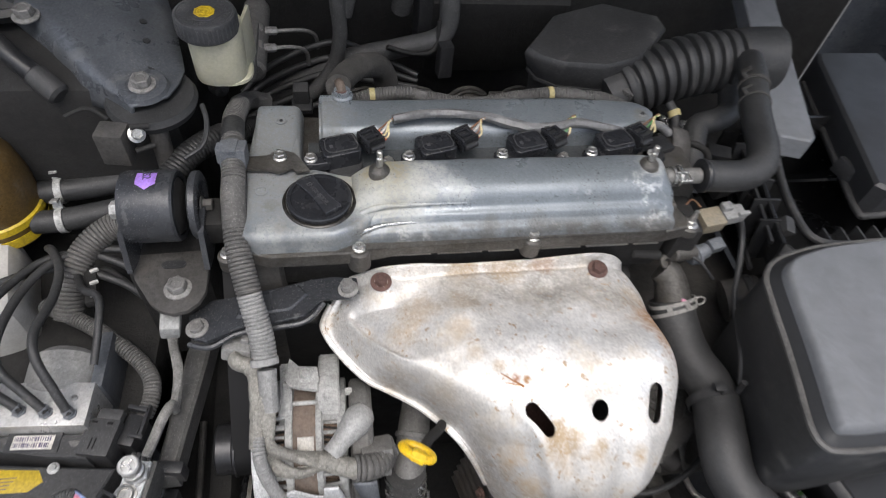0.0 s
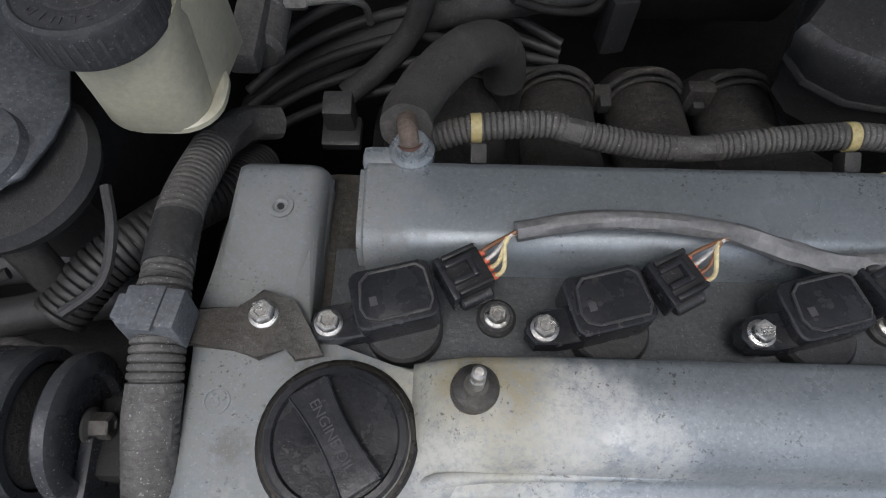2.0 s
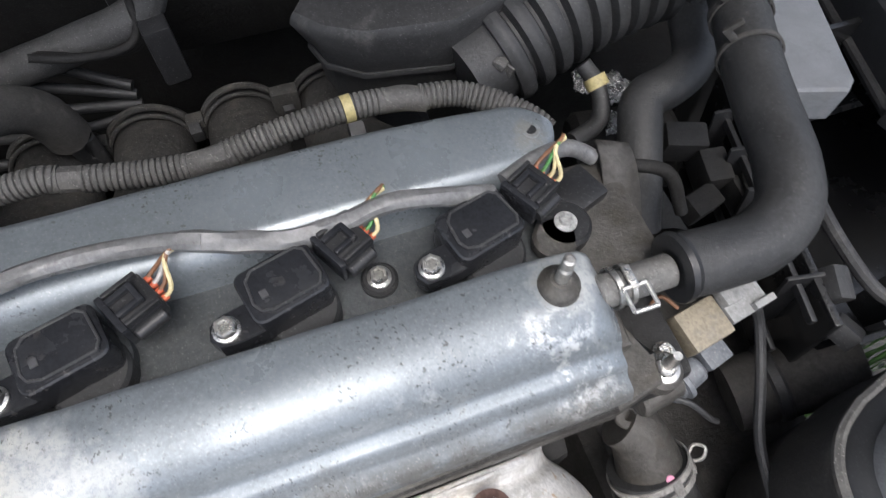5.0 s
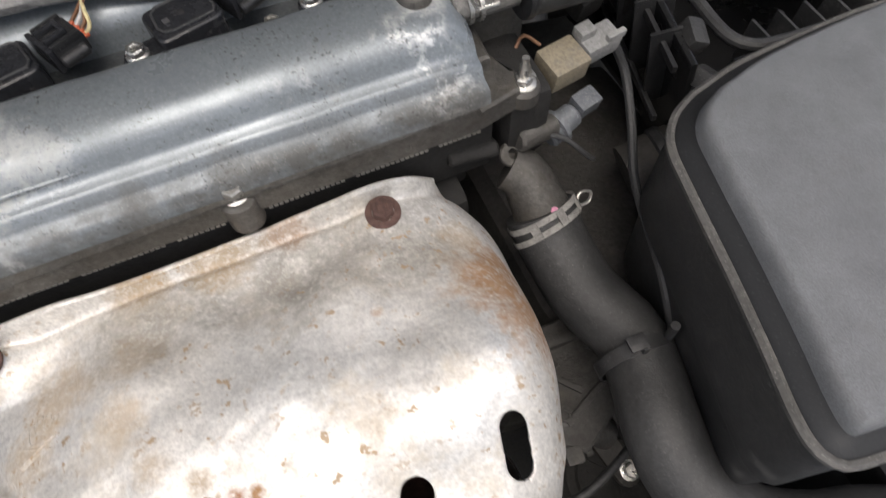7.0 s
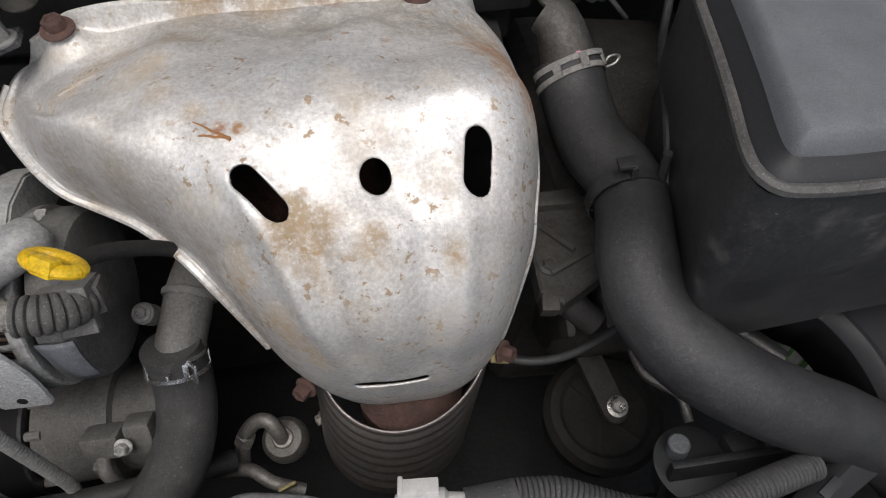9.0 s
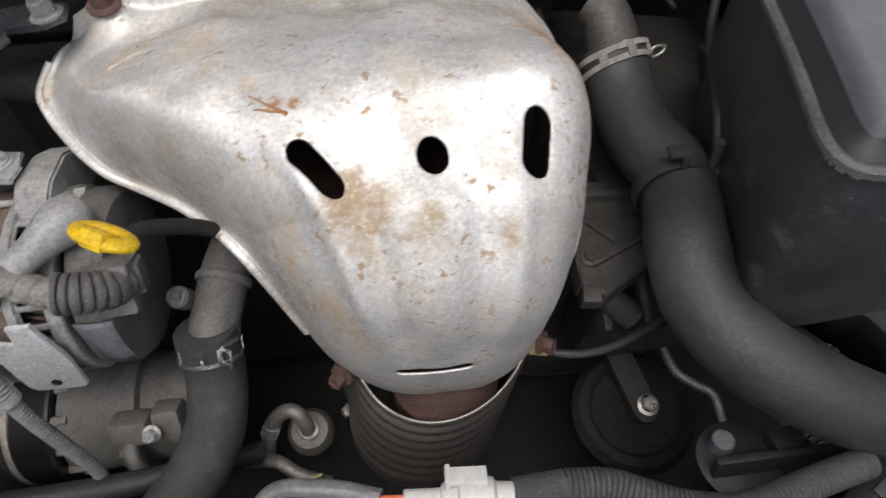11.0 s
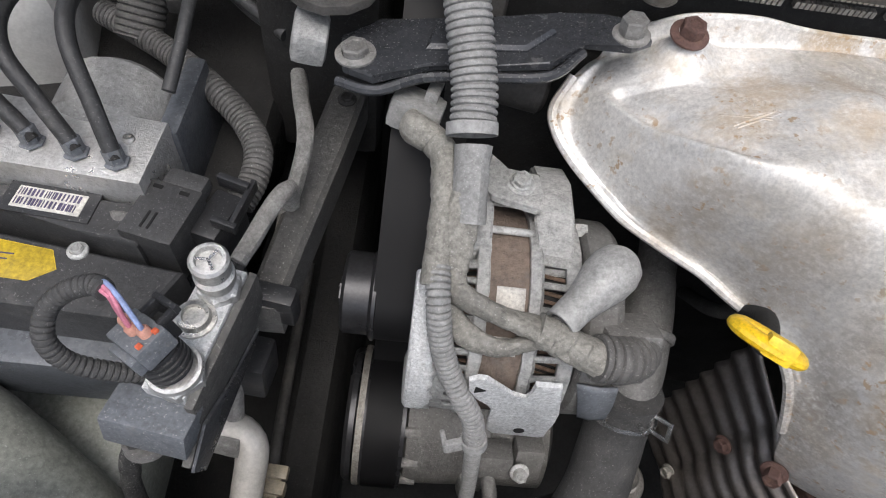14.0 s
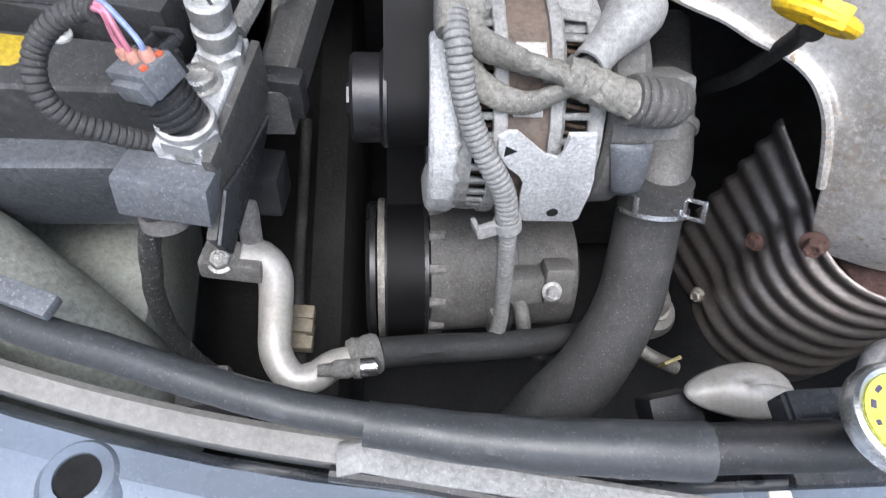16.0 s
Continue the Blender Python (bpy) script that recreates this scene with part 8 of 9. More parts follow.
# small black discs drawn as the dark inside of each hole
for x, y, zh in ((-0.175, 0.579, 0.9000), (-0.1815, 0.607, 0.9035), (-0.168, 0.549, 0.8905)):
    part("punched_hole", lathe(bmesh.new(), [(0.0036, 0), (0.0036, 0.0007), (0, 0.0007)], pose(x, y, zh, 5, 16, 0), 16), M_BLACK, tw, "small dark hole")
part("rubber_ring", lathe(bmesh.new(), [(0.020, 0), (0.040, 0), (0.043, 0.008), (0.040, 0.014), (0.020, 0.014)], pose(-0.170, 0.528, 0.862, 4, 0, 0), 36), M_RUBBER, tw, "black rubber mount ring")
part("strut_ring", lathe(bmesh.new(), [(0.075, 0), (0.082, 0.004), (0.085, 0.012), (0.078, 0.016), (0.070, 0.012)], pose(-0.335, 0.70, 0.895, 5, 0, 0), 48), M_BLACK, tw)
part("strut_cap", lathe(bmesh.new(), [(0.069, 0), (0.055, 0.02), (0.02, 0.028), (0, 0.028)], pose(-0.335, 0.70, 0.89, 5, 0, 0), 48), M_RUBBER, tw)
bm = bmesh.new()
at_box(bm, (-0.30, 0.66, 0.70), (0.30, 0.26, 0.36), (0, 0, 0), 0.03)
part("tower_wall", bm, M_DARK, tw)
bm = bmesh.new()
tube(bm, [(-0.40, 0.66, 0.960), (-0.340, 0.600, 0.925), (-0.300, 0.565, 0.900), (-0.266, 0.541, 0.880)], 0.0095)
pr = thing("prop_rod", (-0.3, 0.55, 0.87), "black painted bonnet prop rod", "prop rod")
part("rod", bm, M_BLACK, pr)
part("end_grip", rod(bmesh.new(), (-0.276, 0.548, 0.886), (-0.252, 0.531, 0.871), 0.0115, bevel=0.003), M_RUBBER, pr)
# small bracket and stand behind the mount
sbk = thing("hose_bracket", (-0.18, 0.49, 0.8), "dusty grey box bracket with a bolt and upright post", "bracket")
part("box_bracket", at_box(bmesh.new(), (-0.199, 0.481, 0.855), (0.026, 0.022, 0.036), (0, 0, -8), 0.002), M_BLOCK, sbk)
bolt(sbk, (-0.178, 0.481, 0.866), (0.5, -0.6, 0.6), 0.0055, 0.006, 0.008)
part("post", rod(bmesh.new(), (-0.164, 0.488, 0.790), (-0.164, 0.500, 0.866), 0.0085, 0.0092, bevel=0.003), M_BLOCK, sbk)
part("finger", rod(bmesh.new(), (-0.182, 0.482, 0.874), (-0.166, 0.486, 0.872), 0.0028), M_DARK, sbk)
part("finger", rod(bmesh.new(), (-0.182, 0.476, 0.850), (-0.166, 0.484, 0.850), 0.0028), M_DARK, sbk)
bm = bmesh.new()
tube(bm, [(-0.245, 0.505, 0.868), (-0.225, 0.512, 0.872), (-0.205, 0.500, 0.868)], 0.002, seg=8)
solo("thin_cable", bm, M_DARK, "thin dark cable by the tower", "cable")
cc = thing("corner_conduit", (-0.12, 0.53, 0.80), "black corrugated conduit behind the engine mount", "wiring conduit")
part("conduit", tube(bmesh.new(), [(-0.160, 0.476, 0.815), (-0.142, 0.500, 0.822), (-0.12, 0.525, 0.820), (-0.098, 0.56, 0.80), (-0.09, 0.60, 0.77)], 0.0125, rib=0.0009, pitch=0.0042, seg=18), M_RUBBER, cc)
part("tape", tube(bmesh.new(), [(-0.131, 0.513, 0.8215), (-0.122, 0.523, 0.8202), (-0.114, 0.534, 0.816)], 0.0136, wobble=0.12, seg=18), M_DUSTB, cc)
bm = bmesh.new()
tube(bm, [(-0.123, 0.520, 0.868), (-0.118, 0.500, 0.862), (-0.122, 0.480, 0.852), (-0.138, 0.466, 0.848)], 0.0026, seg=8)
solo("thin_cable", bm, M_RUBBER, "thin black cable below the tower plate", "cable")
ps = thing("power_steering_tank", (-0.35, 0.5, 0.68), "amber power steering tank with a yellow stained rim", "reservoir")
part("tank", lathe(bmesh.new(), [(0.040, 0), (0.046, 0.01), (0.046, 0.07), (0.042, 0.10), (0.034, 0.115), (0, 0.118)], pose(-0.357, 0.508, 0.715), 40), M_AMBER, ps)
part("rim", lathe(bmesh.new(), [(0.0455, 0), (0.0485, 0.002), (0.0485, 0.010), (0.0455, 0.012)], pose(-0.357, 0.508, 0.742), 40), M_STICKER, ps)
part("strap", lathe(bmesh.new(), [(0.0465, 0), (0.0478, 0.0), (0.0478, 0.012), (0.0465, 0.012)], pose(-0.357, 0.508, 0.724), 40), M_STICKER, ps)
for i, pts in enumerate(([(-0.320, 0.520, 0.752), (-0.295, 0.524, 0.750), (-0.25, 0.530, 0.752), (-0.20, 0.536, 0.758), (-0.16, 0.545, 0.76)], [(-0.318, 0.490, 0.738), (-0.29, 0.492, 0.738), (-0.24, 0.500, 0.742), (-0.19, 0.508, 0.75), (-0.15, 0.515, 0.75)])):
    hz = thing("steering_hose", pts[1], "dusty black power steering hose with a spring clamp", "hose")
    part("hose", tube(bmesh.new(), pts, 0.0125, wobble=0.04, seg=18), M_RUBBER, hz)
    ring_clamp(hz, pts[1], Vector(pts[2]) - Vector(pts[0]), 0.0130, 0.007, M_ALT, "dull spring clamp", 60)
bm = bmesh.new()
tube(bm, [(-0.195, 0.462, 0.765), (-0.225, 0.468, 0.755), (-0.252, 0.450, 0.745), (-0.268, 0.42, 0.73), (-0.275, 0.39, 0.70)], 0.0135, rib=0.0009, pitch=0.0042, seg=18)
solo("side_conduit", bm, M_LOOM, "dusty corrugated conduit below the steering hoses", "wiring conduit")
co = thing("coolant_tank", (-0.36, 0.42, 0.62), "translucent off-white coolant tank corner", "reservoir")
part("tank", at_box(bmesh.new(), (-0.365, 0.425, 0.68), (0.085, 0.12, 0.12), (0, 0, 15), 0.03, 4), M_WHITE, co)

# ---- right side: coolant hose ----
ch = thing("coolant_hose", (0.38, 0.25, 0.66), "thick dusty black coolant hose from the head outlet", "hose")
part("hose", tube(bmesh.new(), [(0.3715, 0.358, 0.716), (0.3745, 0.336, 0.700), (0.3785, 0.298, 0.691), (0.3900, 0.262, 0.690), (0.3870, 0.232, 0.689), (0.378, 0.200, 0.690), (0.379, 0.170, 0.680), (0.396, 0.137, 0.672), (0.438, 0.112, 0.655), (0.490, 0.097, 0.630), (0.535, 0.078, 0.600), (0.56, 0.05, 0.57)], 0.0245, wobble=0.025, seg=26), M_RUBBER, ch)
part("outlet_neck", tube(bmesh.new(), [(0.359, 0.384, 0.741), (0.366, 0.377, 0.737), (0.372, 0.364, 0.722), (0.374, 0.345, 0.705)], 0.0205, seg=28, radii=(0.0160, 0.0220)), M_CASTD, ch, "dusty cast outlet neck")
ring_clamp(ch, (0.3735, 0.3475, 0.7075), (0.22, -0.85, -0.50), 0.0250, 0.004, M_PIPEC, "dull spring clamp")
ring_clamp(ch, (0.3725, 0.3555, 0.7135), (0.22, -0.80, -0.57), 0.0250, 0.004, M_PIPEC, "dull spring clamp")
for k in (-50, 0, 45):
    m = frame_of((0.373, 0.3515, 0.7105), (0.22, -0.83, -0.53)) @ Matrix.Rotation(radians(k + 90), 4, "Z")
    part("clamp_bridge", box(bmesh.new(), (0.002, 0.006, 0.010), m @ pose(0.0258, 0, 0), 0.0004), M_PIPEC, ch)
bm = bmesh.new()
tube(bm, [(0.398, 0.353, 0.714), (0.404, 0.358, 0.717), (0.409, 0.354, 0.720), (0.405, 0.349, 0.718), (0.399, 0.350, 0.714)], 0.0012, seg=8, step=0.0015)
part("clamp_tab", bm, M_ZINC, ch)
part("paint_dot", lathe(bmesh.new(), [(0.0030, 0), (0.0026, 0.0008), (0, 0.0010)], frame_of((0.3744, 0.3442, 0.7322), (0, -0.3, 1)), 12), M_PINK, ch)
ring_clamp(ch, (0.3860, 0.2455, 0.6895), (-0.05, -1, 0), 0.0252, 0.009, M_BLACK, "black plastic band", 95)

# ---- sensor and connector on the end of the head ----
cs = thing("head_connector", (0.41, 0.41, 0.77), "grey plastic connector on a beige holder", "connector")
part("holder", at_box(bmesh.new(), (0.404, 0.409, 0.792), (0.027, 0.023, 0.018), (8, 0, 10), 0.002), M_BEIGE, cs)
bm = bmesh.new()
mh = pose(0.431, 0.4135, 0.795, 8, 0, 10)
box(bm, (0.027, 0.017, 0.014), mh, 0.002)
box(bm, (0.012, 0.010, 0.008), mh @ pose(-0.008, 0.006, 0.009), 0.002)
box(bm, (0.014, 0.004, 0.006), mh @ pose(0.008, -0.006, 0.008), 0.001)
part("shell", bm, M_LOOMG, cs)
part("wire", tube(bmesh.new(), [(0.378, 0.424, 0.800), (0.386, 0.428, 0.806), (0.394, 0.420, 0.802)], 0.0012, seg=8), M_WIREB, cs)
part("cable", tube(bmesh.new(), [(0.445, 0.414, 0.790), (0.452, 0.402, 0.770), (0.446, 0.375, 0.750), (0.434, 0.345, 0.735), (0.424, 0.310, 0.730), (0.415, 0.275, 0.725), (0.412, 0.245, 0.70)], 0.0032, seg=10), M_RUBBER, cs)
ts = thing("temperature_sensor", (0.4, 0.39, 0.74), "grey temperature sensor plug on the head", "sensor")
part("body", rod(bmesh.new(), (0.388, 0.388, 0.752), (0.412, 0.395, 0.758), 0.0095, 0.0085, bevel=0.002), M_CLIPG, ts)
part("collar", lathe(bmesh.new(), [(0.0095, 0), (0.012, 0.001), (0.012, 0.004), (0.0095, 0.005)], frame_of((0.396, 0.3905, 0.754), (0.95, 0.25, 0.2)), 24), M_CLIPG, ts)
part("plug", at_box(bmesh.new(), (0.421, 0.398, 0.760), (0.018, 0.014, 0.013), (10, 0, 14), 0.002), M_CLIPG, ts)
part("lead", tube(bmesh.new(), [(0.385, 0.383, 0.762), (0.395, 0.376, 0.760), (0.406, 0.366, 0.750), (0.412, 0.364, 0.744)], 0.0018, seg=8), M_RUBBER, ts)
bm = bmesh.new()
at_box(bm, (0.372, 0.420, 0.772), (0.030, 0.07, 0.06), (0, 0, 0), 0.008)
he = thing("head_end", (0.372, 0.42, 0.745), "oily cast end of the cylinder head", "cylinder head")
part("casting", bm, M_DARK, he)
part("cross_tube", rod(bmesh.new(), (0.318, 0.392, 0.762), (0.352, 0.389, 0.760), 0.0060, bevel=0.002), M_DARK, he)
bm = bmesh.new()
lathe(bm, [(0.0035, 0.0), (0.0075, 0.0), (0.0085, 0.0012), (0.0085, 0.004), (0.0075, 0.005), (0.0035, 0.005), (0.0035, 0.0)], frame_of((0.3600, 0.3855, 0.7515), (0.1, -0.6, 0.8)), 28)
part("bolt_lug", bm, M_CASTD, he)
part("sensor_boss", rod(bmesh.new(), (0.364, 0.386, 0.764), (0.394, 0.390, 0.760), 0.0088, 0.0080, bevel=0.002), M_CASTD, he)
bolt(he, (0.374, 0.400, 0.802), (0, 0, 1), 0.0045, 0.005, 0.006)
bm = bmesh.new()
at_box(bm, (0.37, 0.475, 0.795), (0.045, 0.075, 0.06), (0, 0, 0), 0.008)
rod(bm, (0.338, 0.468, 0.822), (0.338, 0.468, 0.832), 0.012, bevel=0.002)
solo("cam_housing", bm, M_CASTD, "dark oily camshaft housing end", "cylinder head")
bm = bmesh.new()
rows = []
for i in range(13):
    f = i / 12
    a = radians(-20 + 110 * f)
    rows.append([(0.376 + 0.006 * f, 0.462 + 0.052 * f, 0.796 + 0.042 * math.sin(a)), (0.402, 0.458 + 0.052 * f, 0.790 + 0.042 * math.sin(a))])
loft(bm, rows)
solo("cover_bracket", bm, M_BLOCK, "dusty curved sheet metal bracket", "bracket", mod=0.002)
sq = thing("square_socket", (0.34, 0.47, 0.82), "dark square plastic socket behind the end coil", "connector")
part("frame", at_box(bmesh.new(), (0.362, 0.492, 0.824), (0.026, 0.024, 0.014), (0, 0, 20), 0.003), M_BLACK, sq)
part("drum", rod(bmesh.new(), (0.346, 0.474, 0.820), (0.346, 0.474, 0.832), 0.0145, bevel=0.002), M_BLACK, sq)
bolt(sq, (0.346, 0.474, 0.832), (0, 0, 1), 0.004, 0.004, 0.006, M_ALT)

# ---- ventilation hose from the end of the cover ----
vh = thing("ventilation_hose", (0.44, 0.46, 0.82), "grey-black rubber ventilation hose bending back from the cover", "hose")
part("hose", tube(bmesh.new(), [(0.381, 0.4285, 0.8425), (0.405, 0.427, 0.842), (0.430, 0.428, 0.842), (0.453, 0.440, 0.844), (0.467, 0.465, 0.846), (0.475, 0.495, 0.848), (0.484, 0.525, 0.850), (0.497, 0.555, 0.850), (0.512, 0.590, 0.850), (0.522, 0.62, 0.848)], 0.0165, seg=24, wobble=0.02), M_RUBBER, vh)
part("hose_lip", lathe(bmesh.new(), [(0.010, 0), (0.0175, 0), (0.0180, 0.003), (0.0165, 0.006)], frame_of((0.379, 0.4285, 0.8425), (1, 0, 0)), 32), M_BLACK, vh)
for c, d in (((0.487, 0.533, 0.850), (0.35, 0.9, 0)), ((0.500, 0.562, 0.850), (0.4, 0.9, 0)), ((0.5015, 0.5655, 0.850), (0.4, 0.9, 0))):
    ring_clamp(vh, c, d, 0.0172, 0.0030, M_BLOCK, "dull wire clamp", 40)
wirec = thing("wire_clamp", (0.348, 0.43, 0.83), "bright square spring clamp on the nipple", "hose clamp")
bm = bmesh.new()
mcl = frame_of((0.350, 0.4285, 0.8425), (1, 0, 0))
lathe(bm, [(0.0092, -0.0045), (0.0104, -0.0045), (0.0104, -0.002), (0.0092, -0.002)], mcl, 28)
lathe(bm, [(0.0092, 0.002), (0.0104, 0.002), (0.0104, 0.0045), (0.0092, 0.0045)], mcl, 28)
part("band", bm, M_ZINC, wirec)
bm = bmesh.new()
for a, b in (((-0.006, 0.409), (0.006, 0.409)), ((0.006, 0.409), (0.006, 0.421)), ((0.006, 0.421), (-0.006, 0.421)), ((-0.006, 0.421), (-0.006, 0.409))):
    rod(bm, (0.352 + a[0], a[1] + 0.002, 0.8535), (0.352 + b[0], b[1] + 0.002, 0.8535), 0.0011, seg=8)
at_box(bm, (0.352, 0.4275, 0.8538), (0.004, 0.012, 0.002), (0, 0, 0), 0.0006)
part("handle", bm, M_ZINC, wirec)

# ---- fuse box with its lid ----
fb = thing("fuse_box", (0.5, 0.25, 0.7), "black plastic fuse box with a smooth grey lid", "fuse box")
RIM = [(0.452, 0.346), (0.433, 0.336), (0.4195, 0.319), (0.4125, 0.29), (0.404, 0.245), (0.3955, 0.205), (0.3885, 0.176), (0.387, 0.160), (0.3915, 0.150), (0.402, 0.1455), (0.435, 0.1435), (0.50, 0.1475), (0.62, 0.16), (0.64, 0.20), (0.64, 0.34), (0.60, 0.36), (0.50, 0.356)]
RC = Vector((0.52, 0.25))


RIM_FINE = [p.to_2d() for p in smooth_line([(x, y, 0) for x, y in RIM + RIM[:1]], 0.006)[:-1]]


def inset(d, z):
    """The box's outline moved inwards by d, at height z."""
    n = len(RIM_FINE)
    out = []
    for i, b in enumerate(RIM_FINE):
        t = (RIM_FINE[(i + 2) % n] - RIM_FINE[i - 2]).normalized()
        nrm = Vector((t.y, -t.x))
        if nrm.dot(RC - b) < 0:
            nrm = -nrm
        out.append(((b + nrm * d).x, (b + nrm * d).y, z))
    return out


def ring_stack(bm, levels, cap=True):
    vs = loft(bm, [inset(d, z) for d, z in levels], True)
    if cap:
        bm.faces.new(vs[-1])
    return bm


bm = bmesh.new()
ring_stack(bm, [(0.010, 0.66), (0.005, 0.73), (0.002, 0.738), (0.002, 0.800)], False)
part("box_body", bm, M_DUSTB, fb)
bm = bmesh.new()
ring_stack(bm, [(0.002, 0.802), (-0.0008, 0.8035), (-0.0012, 0.807), (0.0008, 0.809), (0.003, 0.8085)], False)
part("lid_rim", bm, M_LOOM, fb, "pale dusty rim of the lid")
bm = bmesh.new()
ring_stack(bm, [(0.0115, 0.8145), (0.0125, 0.8205), (0.0140, 0.8245), (0.0158, 0.8262), (0.0172, 0.8268)])
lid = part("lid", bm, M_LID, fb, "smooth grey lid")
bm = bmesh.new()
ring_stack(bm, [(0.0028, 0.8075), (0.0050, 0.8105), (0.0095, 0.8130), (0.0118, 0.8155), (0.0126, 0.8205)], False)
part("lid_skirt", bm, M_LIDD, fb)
part("clip", at_box(bmesh.new(), (0.400, 0.180, 0.730), (0.008, 0.012, 0.012), (0, 0, 12), 0.002), M_BLACK, fb)
for y in (0.245, 0.185):
    part("post", rod(bmesh.new(), (0.410, y, 0.66), (0.403, y, 0.73), 0.003), M_DUSTB, fb)

# ---- air filter housing, open-topped, with its loose lid ----
af = thing("air_filter_housing", (0.57, 0.43, 0.65), "black plastic air filter housing with ribs and clips", "air filter housing")
for c, sz, ro in (((0.60, 0.45, 0.66), (0.24, 0.20, 0.006), (0, 0, 0)), ((0.60, 0.348, 0.715), (0.24, 0.005, 0.12), (8, 0, -3)), ((0.483, 0.45, 0.715), (0.005, 0.20, 0.12), (0, -8, -12)), ((0.72, 0.45, 0.715), (0.005, 0.22, 0.12), (0, 0, 0)), ((0.60, 0.56, 0.72), (0.24, 0.005, 0.12), (0, 0, 0))):
    part("tub_wall", at_box(bmesh.new(), c, sz, ro, 0.001), M_TUB, af)
bm = bmesh.new()
tube(bm, [(0.52, 0.52, 0.778), (0.494, 0.44, 0.778), (0.486, 0.385, 0.777), (0.492, 0.357, 0.776), (0.52, 0.347, 0.776), (0.60, 0.345, 0.776), (0.70, 0.345, 0.776)], 0.0045, seg=10)
part("lip", bm, M_DUSTB, af)
for i in range(9):
    part("rib", at_box(bmesh.new(), (0.516 + 0.022 * i, 0.362, 0.745), (0.0025, 0.026, 0.055), (0, 0, 0), 0.0008), M_DUSTB, af)
for i in range(5):
    part("lattice_bar", at_box(bmesh.new(), (0.463 + 0.007 * i, 0.385 + 0.032 * i, 0.742), (0.030, 0.003, 0.07), (0, -10, -14), 0.0008), M_BLACK, af)
for z in (0.715, 0.765):
    part("lattice_rail", at_box(bmesh.new(), (0.465, 0.44, z), (0.004, 0.16, 0.006), (0, 0, -13), 0.001), M_BLACK, af)
part("clip", at_box(bmesh.new(), (0.468, 0.378, 0.772), (0.014, 0.022, 0.018), (10, 20, -14), 0.003), M_DUSTB, af)
part("clip", at_box(bmesh.new(), (0.468, 0.352, 0.757), (0.016, 0.018, 0.014), (0, 30, 20), 0.003), M_DUSTB, af)
part("inlet_duct", tube(bmesh.new(), [(0.43, 0.35, 0.665), (0.47, 0.345, 0.68), (0.51, 0.335, 0.70)], 0.026, seg=22), M_BLOCK, af, "grey duct below the housing")
part("inlet_band", lathe(bmesh.new(), [(0.0262, 0), (0.028, 0.002), (0.028, 0.008), (0.0262, 0.010)], frame_of((0.455, 0.3475, 0.674), (0.9, -0.1, 0.4)), 30), M_DUSTB, af)
bm = bmesh.new()
prism(bm, [(0.690, 0.690), (0.630, 0.447), (0.642, 0.434), (0.80, 0.45), (0.80, 0.71), (0.70, 0.71)], 0.05, pose(0, 0, 0.752), 0.010, 3)
fl = thing("filter_lid", (0.70, 0.53, 0.775), "grey plastic air filter lid", "air filter lid")
part("lid_top", bm, M_LIDD, fl)
part("edge_rim", tube(bmesh.new(), [(0.690, 0.690, 0.760), (0.658, 0.56, 0.760), (0.629, 0.446, 0.760), (0.642, 0.432, 0.760), (0.72, 0.440, 0.760), (0.80, 0.449, 0.760)], 0.0045, seg=10), M_DUSTB, fl)
part("clip", at_box(bmesh.new(), (0.641, 0.50, 0.770), (0.012, 0.030, 0.022), (0, 10, 14), 0.003), M_BLACK, fl)
af.location.x += 0.040
af.location.y += 0.032
# grey flat bar that lies across
bm = bmesh.new()
prism(bm, [(-0.0250, 0.020), (-0.018, 0.010), (0.020, 0.010), (0.0270, 0.020), (0.0270, 0.38), (-0.0250, 0.38)], 0.030, pose(0.5640, 0.5180, 0.771, 1, 0, -17.5), 0.005, 3)
solo("cover_bar", bm, M_LID, "flat grey plastic bar cover beside the filter housing", "cover")

# ---- moulded duct under the fuse box, open towards the engine ----
crest = smooth_line([(0.430, 0.232, 0.632), (0.488, 0.208, 0.632), (0.510, 0.188, 0.632), (0.524, 0.177, 0.632), (0.532, 0.156, 0.632), (0.535, 0.135, 0.632), (0.534, 0.110, 0.632), (0.529, 0.099, 0.632), (0.512, 0.088, 0.632), (0.481, 0.074, 0.632), (0.440, 0.052, 0.632)], 0.005)
bm = bmesh.new()
rows = []
for i, c in enumerate(crest):
    t = (crest[min(i + 1, len(crest) - 1)] - crest[max(i - 1, 0)]).normalized()
    o = Vector((-t.y, t.x, 0))
    k = min(1.0, i / 12)
    rows.append([c - o * 0.010 + Vector((0, 0, -0.050)), c - o * 0.009 + Vector((0, 0, -0.008)), c - o * 0.004 + Vector((0, 0, -0.0015)), c, c + o * 0.004 + Vector((0, 0, -0.002)), c + o * 0.008 + Vector((0, 0, -0.005)), c + Vector((0.10, 0.035, -0.008)), c + Vector((0.24, 0.06, -0.06))])
loft(bm, rows)
ld = thing("lower_duct", (0.52, 0.13, 0.58), "dark grey moulded air duct under the fuse box", "air duct")
part("duct_shell", bm, M_LIDD, ld, mod=0.003)
for i in (len(crest) * 3 // 5, len(crest) * 9 // 10):
    t = (crest[i + 1] - crest[i - 1]).normalized()
    part("raised_tab", box(bmesh.new(), (0.016, 0.006, 0.003), Matrix.Translation(crest[i]) @ Matrix.Rotation(math.atan2(t.y, t.x), 4, "Z"), 0.001), M_LIDD, ld)
bm = bmesh.new()
